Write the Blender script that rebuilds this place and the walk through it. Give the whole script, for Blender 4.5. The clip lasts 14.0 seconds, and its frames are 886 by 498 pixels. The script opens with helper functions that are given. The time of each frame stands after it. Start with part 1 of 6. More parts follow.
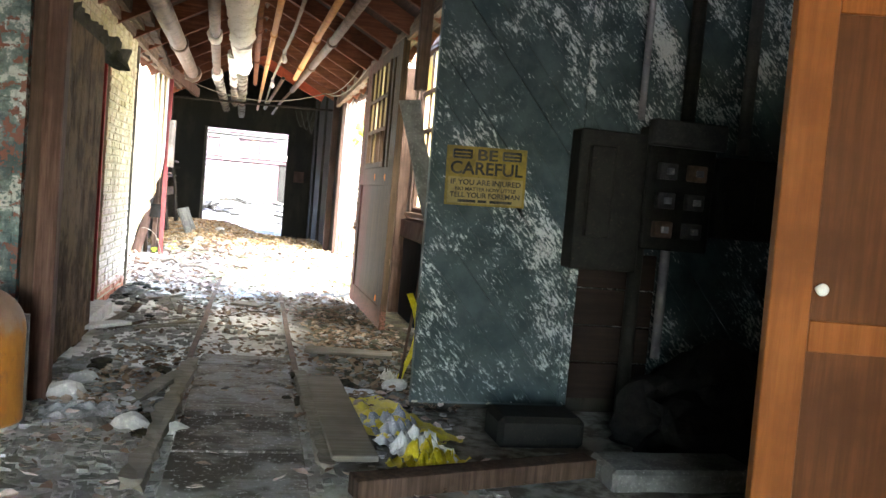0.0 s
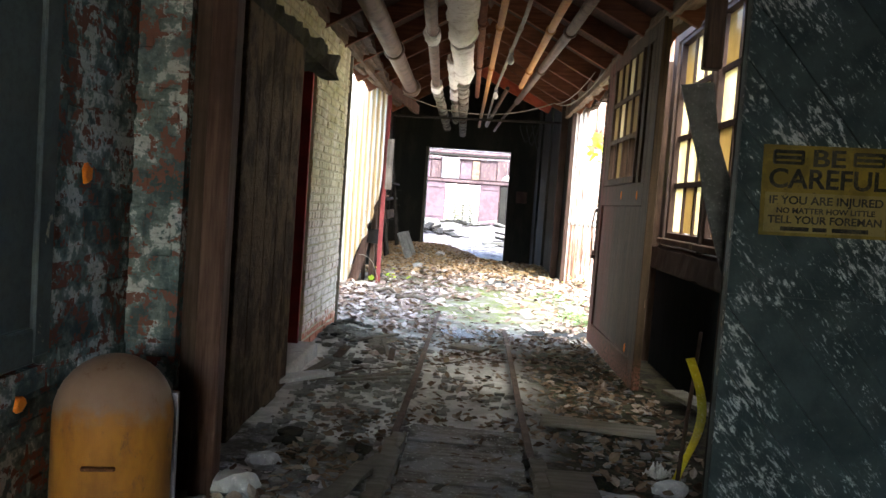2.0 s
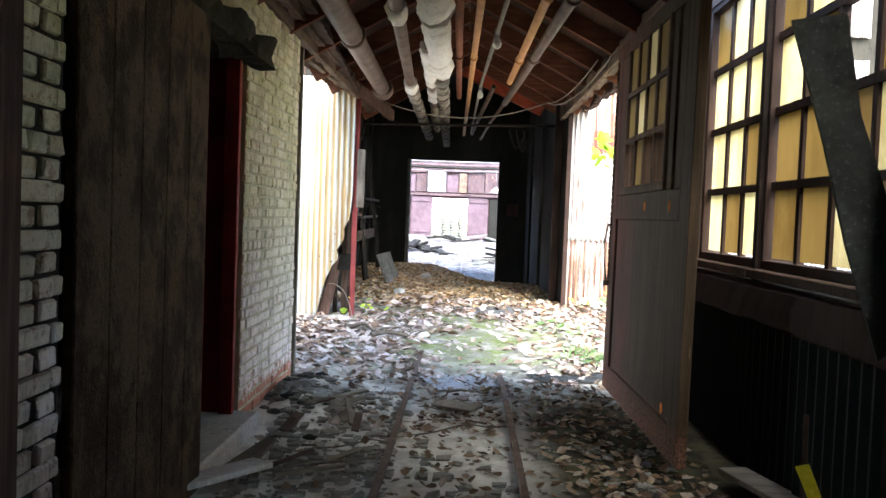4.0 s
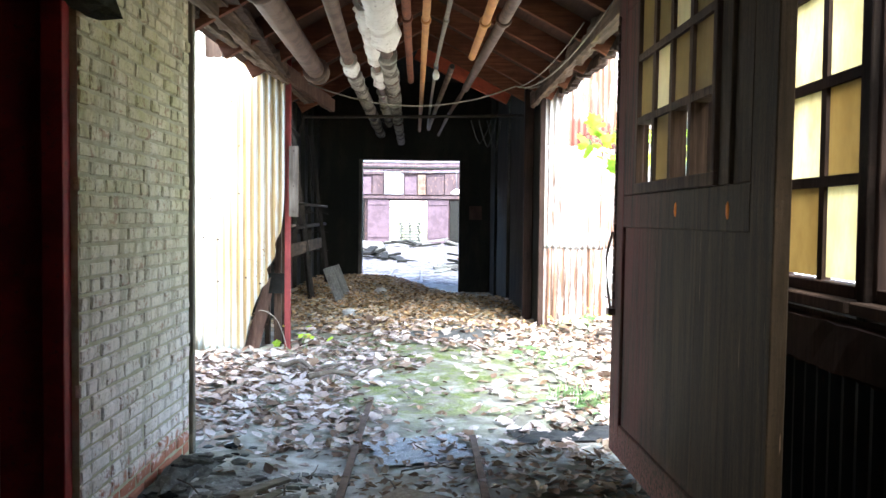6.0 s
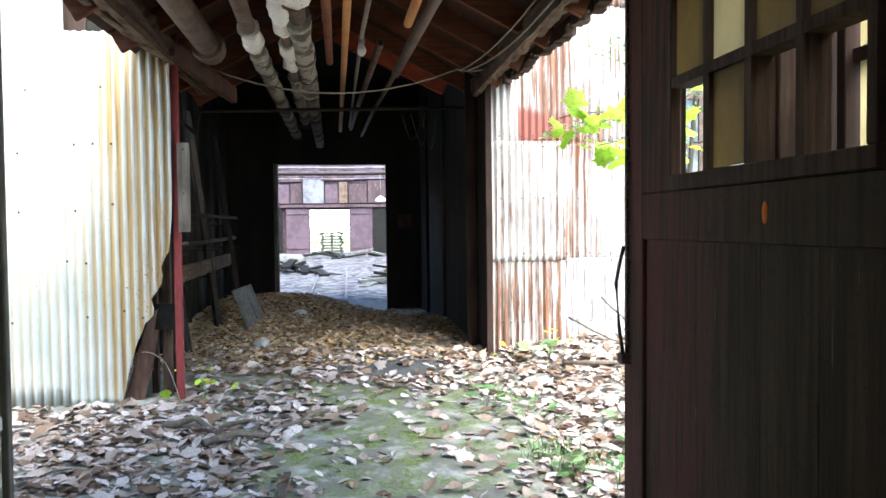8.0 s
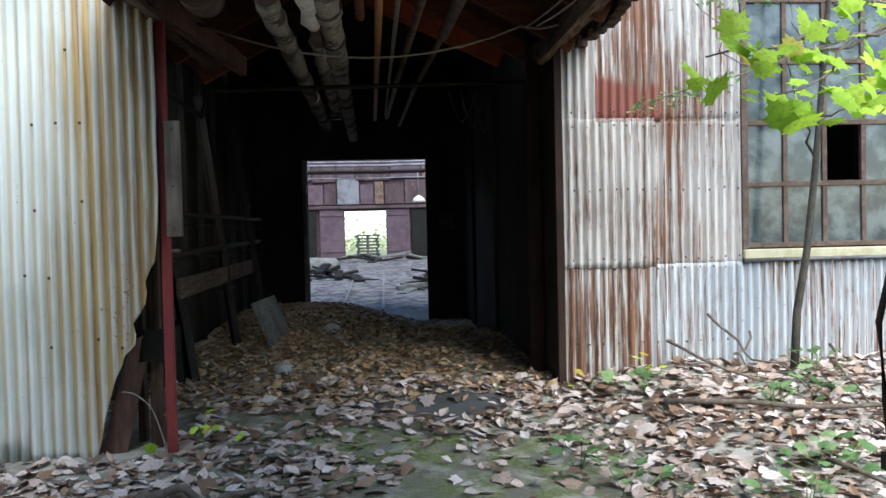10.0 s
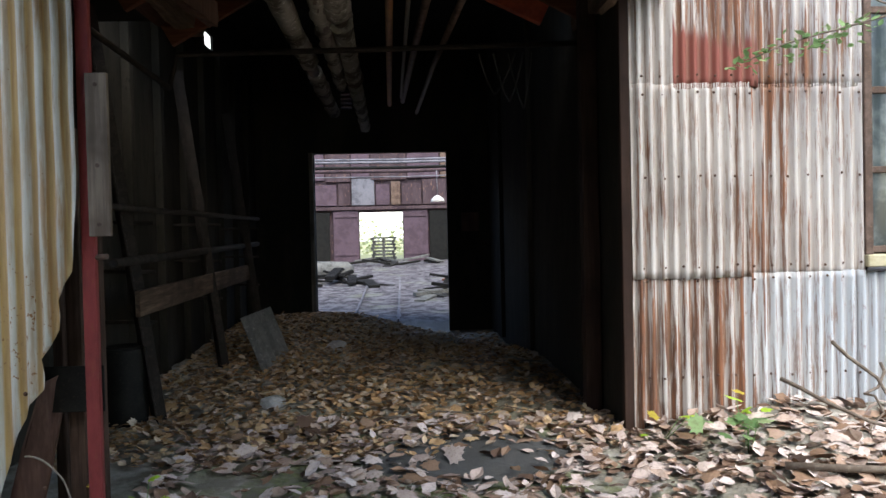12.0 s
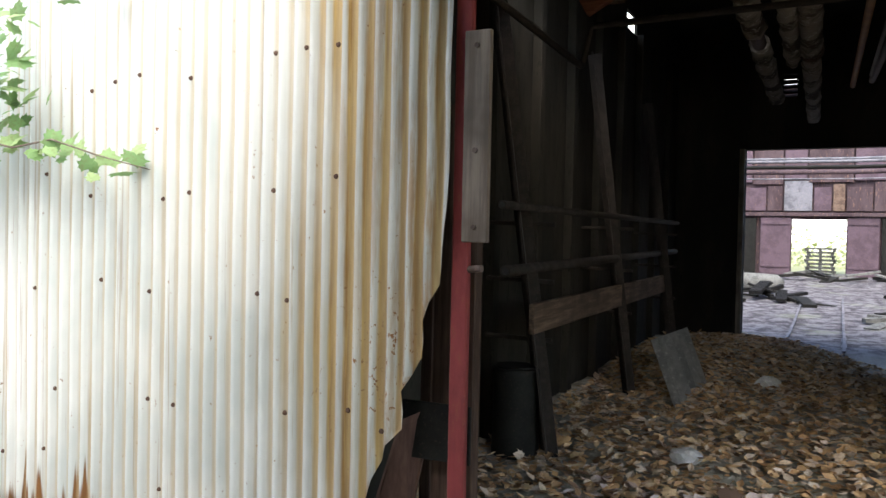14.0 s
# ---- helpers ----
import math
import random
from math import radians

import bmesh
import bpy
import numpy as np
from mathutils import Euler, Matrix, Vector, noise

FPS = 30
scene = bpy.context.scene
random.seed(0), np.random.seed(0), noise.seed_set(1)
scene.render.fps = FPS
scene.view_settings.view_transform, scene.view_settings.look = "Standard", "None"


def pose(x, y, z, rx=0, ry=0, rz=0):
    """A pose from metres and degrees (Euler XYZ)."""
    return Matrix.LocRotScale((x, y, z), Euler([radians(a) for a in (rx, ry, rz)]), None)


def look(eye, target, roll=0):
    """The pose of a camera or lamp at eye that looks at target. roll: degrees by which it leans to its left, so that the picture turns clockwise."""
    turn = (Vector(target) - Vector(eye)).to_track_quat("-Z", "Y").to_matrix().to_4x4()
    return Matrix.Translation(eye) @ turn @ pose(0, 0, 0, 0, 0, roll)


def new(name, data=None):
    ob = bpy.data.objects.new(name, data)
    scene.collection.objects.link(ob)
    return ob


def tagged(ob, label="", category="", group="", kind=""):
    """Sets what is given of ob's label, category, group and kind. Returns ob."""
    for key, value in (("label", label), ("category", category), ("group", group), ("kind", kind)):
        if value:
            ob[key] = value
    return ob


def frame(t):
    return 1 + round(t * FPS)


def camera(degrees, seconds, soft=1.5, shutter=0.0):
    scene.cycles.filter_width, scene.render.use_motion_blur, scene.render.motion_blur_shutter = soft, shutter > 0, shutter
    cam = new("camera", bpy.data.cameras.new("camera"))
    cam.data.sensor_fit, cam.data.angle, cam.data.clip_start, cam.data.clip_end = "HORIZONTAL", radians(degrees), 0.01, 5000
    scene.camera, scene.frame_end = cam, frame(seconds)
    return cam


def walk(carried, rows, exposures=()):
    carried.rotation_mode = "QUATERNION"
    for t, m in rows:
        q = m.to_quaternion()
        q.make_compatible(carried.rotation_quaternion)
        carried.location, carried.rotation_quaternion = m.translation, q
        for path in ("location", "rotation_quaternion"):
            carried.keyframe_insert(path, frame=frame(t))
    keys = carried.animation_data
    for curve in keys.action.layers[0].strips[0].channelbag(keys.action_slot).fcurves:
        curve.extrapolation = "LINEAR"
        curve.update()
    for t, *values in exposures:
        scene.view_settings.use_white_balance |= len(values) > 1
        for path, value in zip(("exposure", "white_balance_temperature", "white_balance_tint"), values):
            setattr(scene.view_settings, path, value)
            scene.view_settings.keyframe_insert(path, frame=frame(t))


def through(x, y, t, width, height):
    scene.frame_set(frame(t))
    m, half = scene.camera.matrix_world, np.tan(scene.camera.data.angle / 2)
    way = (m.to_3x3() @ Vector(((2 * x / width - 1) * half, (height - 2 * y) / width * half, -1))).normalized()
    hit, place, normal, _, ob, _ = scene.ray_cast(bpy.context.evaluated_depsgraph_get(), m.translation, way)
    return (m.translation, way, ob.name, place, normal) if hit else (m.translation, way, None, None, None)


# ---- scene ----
cam = camera(57.7, 14.0)
PATH = [
    (0, (0.0, -0.304, 1.299), (0.457, 1.639, 1.176), 5.0),
    (0.5, (0.036, 0.073, 1.319), (0.264, 2.056, 1.187), 5.5),
    (1, (0.083, 0.447, 1.284), (0.141, 2.442, 1.152), 5.0),
    (1.5, (0.055, 0.805, 1.282), (-0.017, 2.8, 1.153), 4.9),
    (2, (-0.02, 1.173, 1.312), (-0.101, 3.168, 1.194), 4.1),
    (2.5, (0.001, 1.541, 1.323), (-0.078, 3.536, 1.215), 3.4),
    (3, (-0.005, 1.886, 1.316), (-0.099, 3.881, 1.22), 2.9),
    (5.5, (0.041, 3.937, 1.438), (0.043, 5.935, 1.36), 0.9),
    (6, (0.038, 4.325, 1.42), (0.074, 6.323, 1.344), 0.6),
    (6.5, (0.0, 4.69, 1.422), (0.204, 6.678, 1.362), -0.2),
    (7, (0.01, 5.08, 1.435), (0.233, 7.067, 1.373), -0.5),
    (9.5, (-0.05, 6.888, 1.447), (0.175, 8.874, 1.397), -1.4),
    (10, (-0.022, 7.309, 1.437), (0.117, 9.304, 1.384), -1.3),
    (10.5, (-0.058, 7.738, 1.422), (0.057, 9.734, 1.368), -1.3),
    (11, (-0.012, 8.069, 1.413), (0.116, 10.065, 1.362), -1.4),
    (11.5, (0.05, 8.441, 1.432), (0.152, 10.438, 1.385), -1.4),
    (12, (-0.002, 8.748, 1.411), (0.094, 10.745, 1.366), -1.3),
    (12.5, (-0.046, 9.068, 1.388), (-0.118, 11.067, 1.347), -1.0),
    (13, (-0.083, 9.318, 1.395), (-0.492, 11.276, 1.364), 0.2),
    (13.5, (-0.146, 9.558, 1.41), (-0.839, 11.434, 1.374), 0.9),
    (14, (-0.217, 9.82, 1.448), (-1.1, 11.614, 1.409), 1.2),
]
walk(cam, [(t, look(eye, target, roll)) for t, eye, target, roll in PATH],
     [(0.0, 6.0, 7000, 9), (1.0, 5.35, 7000, 9), (2.0, 4.5, 6950, 9), (3.0, 4.1, 6850, 9), (5.5, 4.2, 6200, 5), (7.2, 3.9, 6200, 5), (9.3, 2.05, 6000, 2), (11.5, 1.68, 6400, 7), (12.5, 2.15, 6750, 9), (13.2, 2.25, 6950, 9), (14.0, 2.35, 6900, 10)])

# ---- world, sun, exposure ----
world = bpy.data.worlds.new("overcast_sky")
scene.world = world
world.use_nodes = True
wn = world.node_tree
sky = wn.nodes.new("ShaderNodeTexSky")
sky.sky_type, sky.sun_disc = "NISHITA", False
sky.sun_elevation, sky.sun_rotation = radians(52), radians(160)
sky.air_density, sky.dust_density, sky.ozone_density = 1.0, 1.5, 1.0
wn.links.new(sky.outputs[0], wn.nodes["Background"].inputs[0])
wn.nodes["Background"].inputs[1].default_value = 0.15
sun_data = bpy.data.lights.new("sun", "SUN")
sun_data.energy, sun_data.angle, sun_data.color = 1.5, radians(60), (1.0, 0.98, 0.95)
sun = new("sun", sun_data)
sun.matrix_world = look((3.4, -9.3, 12.7), (0, 0, 0))

# ---- materials ----


class Nodes:
    """A short hand for a node material."""

    def __init__(self, name, rough=0.8, metal=0.0):
        self.m = bpy.data.materials.new(name)
        self.m.use_nodes = True
        self.t = self.m.node_tree
        self.b = self.t.nodes["Principled BSDF"]
        self.b.inputs["Roughness"].default_value = rough
        self.b.inputs["Metallic"].default_value = metal
        self.b.inputs["Specular IOR Level"].default_value = 0.5 if rough < 0.45 else 0.12
        self.pos = self.t.nodes.new("ShaderNodeNewGeometry")

    def put(self, socket, value):
        if isinstance(value, bpy.types.NodeSocket):
            self.t.links.new(value, socket)
        elif isinstance(value, tuple) and len(value) == 3 and socket.type == "RGBA":
            socket.default_value = (*value, 1)
        else:
            socket.default_value = value

    def where(self, sx=1.0, sy=1.0, sz=1.0):
        n = self.t.nodes.new("ShaderNodeMapping")
        self.t.links.new(self.pos.outputs["Position"], n.inputs[0])
        n.inputs["Scale"].default_value = (sx, sy, sz)
        return n.outputs[0]

    def noise(self, scale, detail=4.0, rough=0.6, stretch=(1, 1, 1), shift=0.0, warp=0.0):
        n = self.t.nodes.new("ShaderNodeTexNoise")
        n.inputs["Scale"].default_value = scale
        n.inputs["Detail"].default_value = detail
        n.inputs["Roughness"].default_value = rough
        n.inputs["Distortion"].default_value = warp
        v = self.where(*stretch)
        if shift:
            v.node.inputs["Location"].default_value = (shift, shift * 0.7, shift * 1.3)
        self.t.links.new(v, n.inputs["Vector"])
        return n.outputs[0]

    def ramp(self, value, low, high):
        n = self.t.nodes.new("ShaderNodeMapRange")
        n.interpolation_type = "SMOOTHSTEP"
        self.put(n.inputs[0], value)
        n.inputs[1].default_value, n.inputs[2].default_value = low, high
        return n.outputs[0]

    def math(self, op, a, b=0.0):
        n = self.t.nodes.new("ShaderNodeMath")
        n.operation = op
        self.put(n.inputs[0], a)
        self.put(n.inputs[1], b)
        return n.outputs[0]

    def mix(self, fac, a, b, how="MIX"):
        n = self.t.nodes.new("ShaderNodeMix")
        n.data_type, n.blend_type = "RGBA", how
        self.put(n.inputs[0], fac)
        self.put(n.inputs[6], a)
        self.put(n.inputs[7], b)
        return n.outputs[2]

    def axis(self, k):
        n = self.t.nodes.new("ShaderNodeSeparateXYZ")
        self.t.links.new(self.pos.outputs["Position"], n.inputs[0])
        return n.outputs[k]

    def island(self):
        return self.pos.outputs["Random Per Island"]

    def each(self):
        return self.t.nodes.new("ShaderNodeObjectInfo").outputs["Random"]

    def colors(self, value, stops):
        n = self.t.nodes.new("ShaderNodeValToRGB")
        self.put(n.inputs[0], value)
        e = n.color_ramp.elements
        while len(e) < len(stops):
            e.new(0.5)
        for k, (p, c) in enumerate(stops):
            e[k].position, e[k].color = p, (*c, 1)
        return n.outputs[0]

    def base(self, c):
        self.put(self.b.inputs["Base Color"], c)
        return self

    def rough(self, v):
        self.put(self.b.inputs["Roughness"], v)
        return self

    def bump(self, height, strength=0.4, distance=0.01):
        n = self.t.nodes.new("ShaderNodeBump")
        n.inputs["Strength"].default_value, n.inputs["Distance"].default_value = strength, distance
        self.put(n.inputs["Height"], height)
        self.t.links.new(n.outputs[0], self.b.inputs["Normal"])
        return self


def worn(name, c1, c2, c3, scale=6.0, rough=0.8, metal=0.0, stretch=(1, 1, 1), low=0.42, high=0.62, bump=0.3, depth=0.006):
    """Two tones in large patches, a third in flecks, with fine grain."""
    n = Nodes(name, rough, metal)
    big, fine = n.noise(scale, 5, 0.65, stretch), n.noise(scale * 9, 4, 0.7, stretch, 3.1)
    c = n.mix(n.ramp(big, low, high), c1, c2)
    c = n.mix(n.ramp(fine, 0.56, 0.7), c, c3)
    c = n.mix(0.35, c, n.colors(fine, [(0.25, (0.5, 0.5, 0.5)), (0.75, (1.3, 1.3, 1.3))]), "MULTIPLY")
    n.base(c).rough(n.math("ADD", n.math("MULTIPLY", fine, 0.3), rough - 0.15)).bump(n.math("ADD", n.math("MULTIPLY", fine, 0.5), big), bump, depth)
    return n.m


def wood_mat(name, dark, light, along="y", rough=0.75, streak=0.5):
    n = Nodes(name, rough)
    st = {"x": (0.6, 12, 12), "y": (12, 0.6, 12), "z": (12, 12, 0.6)}[along]
    grain, blot = n.noise(3.0, 6, 0.7, st), n.noise(2.2, 4, 0.6)
    c = n.mix(n.ramp(grain, 0.35, 0.68), dark, light)
    c = n.mix(n.ramp(blot, 0.35, 0.75), c, tuple(v * streak for v in dark))
    c = n.mix(n.math("MULTIPLY", n.each(), 0.35), c, tuple(v * 0.6 for v in light))
    n.base(c).bump(grain, 0.5, 0.004)
    return n.m


def peeling(name, paint, paint2, under, white, amount=0.5, scale=9.0, rough=0.6):
    """Old paint that flakes off down to the white ground coat and what lies under it."""
    n = Nodes(name, rough)
    big, flake = n.noise(scale * 0.35, 3, 0.55), n.noise(scale, 6, 0.68, (1, 1, 0.8), 2.0, 0.4)
    edge = n.math("ADD", flake, n.math("MULTIPLY", n.math("SUBTRACT", big, 0.5), 0.5))
    c = n.mix(n.ramp(big, 0.35, 0.65), paint, paint2)
    c = n.mix(n.ramp(edge, amount, amount + 0.03), c, white)
    c = n.mix(n.ramp(edge, amount + 0.05, amount + 0.09), c, under)
    c = n.mix(n.math("MULTIPLY", n.ramp(n.noise(30, 4, 0.7), 0.4, 0.7), 0.35), c, (0.05, 0.05, 0.045))
    n.base(c).bump(n.math("SUBTRACT", n.noise(40, 3), n.ramp(edge, amount, amount + 0.03)), 0.5, 0.004)
    return n.m


M = {}
M["dark_wood"] = wood_mat("dark_wood", (0.045, 0.028, 0.02), (0.11, 0.07, 0.05), "z")
M["blackish_wood"] = wood_mat("blackish_wood", (0.028, 0.017, 0.013), (0.055, 0.032, 0.024), "z")
M["rafter_wood"] = wood_mat("rafter_wood", (0.10, 0.036, 0.02), (0.22, 0.085, 0.045), "x")
# board tone blackened to carry the gloom of the places it stands in
M["dim_board"] = wood_mat("dim_board", (0.012, 0.008, 0.006), (0.026, 0.016, 0.012), "x")
M["roof_board"] = wood_mat("roof_board", (0.035, 0.018, 0.012), (0.09, 0.042, 0.026), "y")
M["plate_wood"] = wood_mat("plate_wood", (0.06, 0.04, 0.027), (0.2, 0.135, 0.09), "y")
M["red_rafter"] = worn("red_rafter", (0.4, 0.085, 0.045), (0.28, 0.06, 0.035), (0.14, 0.06, 0.04))
M["slab_wood"] = worn("slab_wood", (0.045, 0.027, 0.016), (0.12, 0.078, 0.046), (0.01, 0.01, 0.006), 7, 0.95, 0, (1, 1, 0.7), 0.38, 0.62, 1.0, 0.03)
M["red_paint"] = worn("red_paint", (0.25, 0.02, 0.018), (0.17, 0.015, 0.014), (0.1, 0.025, 0.02), 4, 0.55)
M["red_post"] = worn("red_post", (0.21, 0.042, 0.04), (0.15, 0.034, 0.032), (0.18, 0.05, 0.035), 5, 0.6, 0, (1, 1, 0.4))
M["brown_post"] = wood_mat("brown_post", (0.07, 0.036, 0.026), (0.14, 0.085, 0.065), "z")
M["grey_board"] = wood_mat("grey_board", (0.14, 0.12, 0.095), (0.28, 0.24, 0.19), "z")
M["plank_grey"] = wood_mat("plank_grey", (0.13, 0.10, 0.075), (0.24, 0.19, 0.145), "z")
M["floor_board"] = wood_mat("floor_board", (0.15, 0.13, 0.10), (0.3, 0.27, 0.22), "x")


def dusty_board():
    n = Nodes("dusty_board", 0.95)
    grain, blot, fine = n.noise(3.0, 6, 0.7, (0.6, 12, 12)), n.noise(4.5, 5, 0.65), n.noise(40, 4, 0.7)
    c = n.mix(n.ramp(grain, 0.35, 0.68), (0.15, 0.135, 0.115), (0.32, 0.3, 0.265))
    c = n.mix(n.ramp(blot, 0.45, 0.6), c, (0.3, 0.3, 0.29))
    c = n.mix(n.ramp(n.noise(2.2, 3, 0.6, (1, 1, 1), 4), 0.5, 0.62), c, (0.08, 0.072, 0.06))
    c = n.mix(n.ramp(fine, 0.56, 0.66), c, (0.5, 0.5, 0.48))
    n.base(c).bump(n.math("ADD", fine, grain), 0.6, 0.008)
    return n.m


M["dusty_board"] = dusty_board()
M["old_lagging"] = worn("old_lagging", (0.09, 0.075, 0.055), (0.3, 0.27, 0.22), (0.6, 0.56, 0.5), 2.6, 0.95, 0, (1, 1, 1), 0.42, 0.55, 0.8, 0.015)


def old_door_paint():
    """Grey-brown paint worn to red in patches, with long scratches."""
    n = Nodes("old_door_paint", 0.7)
    run, patch, scratch, fine = n.noise(2.6, 6, 0.7, (9, 9, 0.5)), n.noise(1.1, 4, 0.6, (1, 1, 0.8), 3), n.noise(3.4, 3, 0.6, (22, 22, 0.9), 8), n.noise(50, 4, 0.7)
    c = n.mix(n.ramp(run, 0.3, 0.7), (0.028, 0.019, 0.011), (0.068, 0.044, 0.026))
    far = n.ramp(n.math("ADD", n.axis(1), n.math("MULTIPLY", patch, 1.4)), 8.6, 9.5)
    c = n.mix(n.math("MULTIPLY", far, n.ramp(run, 0.35, 0.6)), c, (0.09, 0.03, 0.024))
    c = n.mix(n.math("MULTIPLY", n.ramp(n.axis(2), 0.32, 0.12), n.ramp(fine, 0.4, 0.6)), c, (0.2, 0.085, 0.06))
    c = n.mix(n.ramp(scratch, 0.7, 0.76), c, (0.2, 0.13, 0.09))
    c = n.mix(n.math("MULTIPLY", n.ramp(fine, 0.5, 0.72), 0.5), c, (0.015, 0.013, 0.011))
    n.base(c).bump(n.math("ADD", run, n.math("MULTIPLY", fine, 0.4)), 0.5, 0.006)
    return n.m


M["door_wood"] = old_door_paint()
M["rib_metal"] = worn("rib_metal", (0.012, 0.02, 0.026), (0.018, 0.026, 0.032), (0.03, 0.025, 0.02), 5, 0.6, 0, (1, 1, 0.3))
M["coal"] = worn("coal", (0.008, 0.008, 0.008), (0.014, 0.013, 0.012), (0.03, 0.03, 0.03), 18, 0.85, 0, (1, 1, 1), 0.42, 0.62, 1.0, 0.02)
M["dark_stone"] = worn("dark_stone", (0.14, 0.14, 0.13), (0.085, 0.085, 0.078), (0.24, 0.24, 0.225), 7, 0.95)
M["orange_door"] = wood_mat("orange_door", (0.2, 0.06, 0.014), (0.3, 0.10, 0.024), "z", 0.5, 0.6)
M["orange_panel"] = wood_mat("orange_panel", (0.085, 0.03, 0.011), (0.14, 0.05, 0.018), "z", 0.5, 0.7)


def plank_paint():
    n = Nodes("blue_plank", 0.55)
    turn = n.where()
    turn.node.inputs["Rotation"].default_value = (0, radians(-50), 0)
    along = n.t.nodes.new("ShaderNodeMapping")
    along.inputs["Scale"].default_value = (15, 40, 46)
    n.t.links.new(turn, along.inputs[0])
    flake = n.t.nodes.new("ShaderNodeTexNoise")
    flake.inputs["Scale"].default_value, flake.inputs["Detail"].default_value, flake.inputs["Roughness"].default_value = 1.5, 8, 0.78
    n.t.links.new(along.outputs[0], flake.inputs["Vector"])
    big, fine = n.noise(2.6, 5, 0.65), n.noise(60, 3, 0.7)
    edge = n.math("ADD", flake.outputs[0], n.math("MULTIPLY", n.math("SUBTRACT", big, 0.5), 0.75))
    edge = n.math("ADD", edge, n.math("MULTIPLY", n.math("SUBTRACT", n.each(), 0.5), 0.06))
    c = n.mix(n.ramp(n.noise(5, 4, 0.6, (1, 1, 1), 6), 0.3, 0.7), (0.019, 0.032, 0.034), (0.045, 0.064, 0.067))
    c = n.mix(n.ramp(edge, 0.52, 0.58), c, (0.1, 0.125, 0.128))
    c = n.mix(n.ramp(edge, 0.57, 0.61), c, (0.42, 0.44, 0.435))
    c = n.mix(n.ramp(edge, 0.74, 0.78), c, (0.26, 0.26, 0.24))
    c = n.mix(n.math("MULTIPLY", n.ramp(fine, 0.5, 0.7), 0.35), c, (0.035, 0.045, 0.05))
    n.base(c).bump(n.math("SUBTRACT", fine, n.ramp(edge, 0.57, 0.62)), 0.5, 0.004)
    return n.m


M["blue_plank"] = plank_paint()
M["panel_paint"] = peeling("panel_paint", (0.09, 0.115, 0.115), (0.075, 0.095, 0.1), (0.2, 0.18, 0.13), (0.35, 0.33, 0.26), 0.66, 8)
M["dark_metal"] = worn("dark_metal", (0.015, 0.015, 0.013), (0.01, 0.01, 0.009), (0.034, 0.025, 0.02), 8, 0.7, 0.1)
M["grey_pipe"] = worn("grey_pipe", (0.15, 0.105, 0.08), (0.09, 0.06, 0.045), (0.2, 0.11, 0.065), 7, 0.6, 0.2)
M["orange_pipe"] = worn("orange_pipe", (0.5, 0.24, 0.08), (0.4, 0.18, 0.07), (0.3, 0.2, 0.14), 7, 0.6, 0.1)
M["rust"] = worn("rust", (0.2, 0.075, 0.04), (0.13, 0.055, 0.035), (0.28, 0.12, 0.06), 9, 0.9, 0.1)
M["lagging"] = worn("lagging", (0.74, 0.7, 0.63), (0.5, 0.44, 0.37), (0.2, 0.16, 0.12), 4, 0.95, 0, (1, 1, 1), 0.45, 0.7, 0.7, 0.012)
M["iron"] = worn("iron", (0.10, 0.07, 0.055), (0.15, 0.11, 0.09), (0.2, 0.12, 0.08), 14, 0.75, 0.4)
M["dark_iron"] = worn("dark_iron", (0.022, 0.018, 0.015), (0.034, 0.028, 0.023), (0.06, 0.042, 0.03), 14, 0.7)
M["mortar"] = worn("mortar", (0.46, 0.42, 0.29), (0.38, 0.34, 0.22), (0.24, 0.21, 0.14), 10, 0.95)
M["stone"] = worn("stone", (0.52, 0.52, 0.5), (0.38, 0.38, 0.37), (0.66, 0.66, 0.63), 4, 0.95)
M["crumb"] = worn("crumb", (0.27, 0.265, 0.245), (0.17, 0.165, 0.15), (0.4, 0.39, 0.37), 6, 0.95)
# near-black tone for unlit rooms; part of their gloom is in this colour
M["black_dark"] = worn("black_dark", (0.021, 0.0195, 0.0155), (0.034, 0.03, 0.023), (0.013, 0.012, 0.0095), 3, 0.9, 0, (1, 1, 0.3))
M["purple_door"] = worn("purple_door", (0.095, 0.065, 0.08), (0.07, 0.048, 0.058), (0.12, 0.075, 0.06), 3, 0.7)
M["far_rust"] = worn("far_rust", (0.075, 0.052, 0.056), (0.045, 0.03, 0.033), (0.16, 0.095, 0.07), 2.2, 0.8, 0, (1, 1, 0.3))
M["far_grey"] = worn("far_grey", (0.17, 0.165, 0.18), (0.1, 0.1, 0.11), (0.2, 0.18, 0.18), 3, 0.7)
M["rubber"] = worn("rubber", (0.03, 0.03, 0.03), (0.045, 0.045, 0.042), (0.06, 0.055, 0.05), 10, 0.7)
M["wire"] = worn("wire", (0.22, 0.19, 0.15), (0.16, 0.13, 0.1), (0.1, 0.09, 0.07), 20, 0.6)
M["bark"] = worn("bark", (0.075, 0.066, 0.052), (0.045, 0.04, 0.032), (0.14, 0.13, 0.11), 20, 0.9, 0, (1, 1, 0.4))
M["twig"] = worn("twig", (0.12, 0.095, 0.075), (0.18, 0.15, 0.12), (0.07, 0.06, 0.05), 20, 0.9)
M["yellow_film"] = worn("yellow_film", (0.75, 0.62, 0.02), (0.62, 0.5, 0.02), (0.8, 0.75, 0.3), 9, 0.35)
M["white_film"] = worn("white_film", (0.75, 0.77, 0.8), (0.6, 0.63, 0.68), (0.45, 0.47, 0.5), 12, 0.35)
M["clear_film"] = worn("clear_film", (0.42, 0.44, 0.46), (0.3, 0.32, 0.34), (0.7, 0.7, 0.72), 14, 0.25)
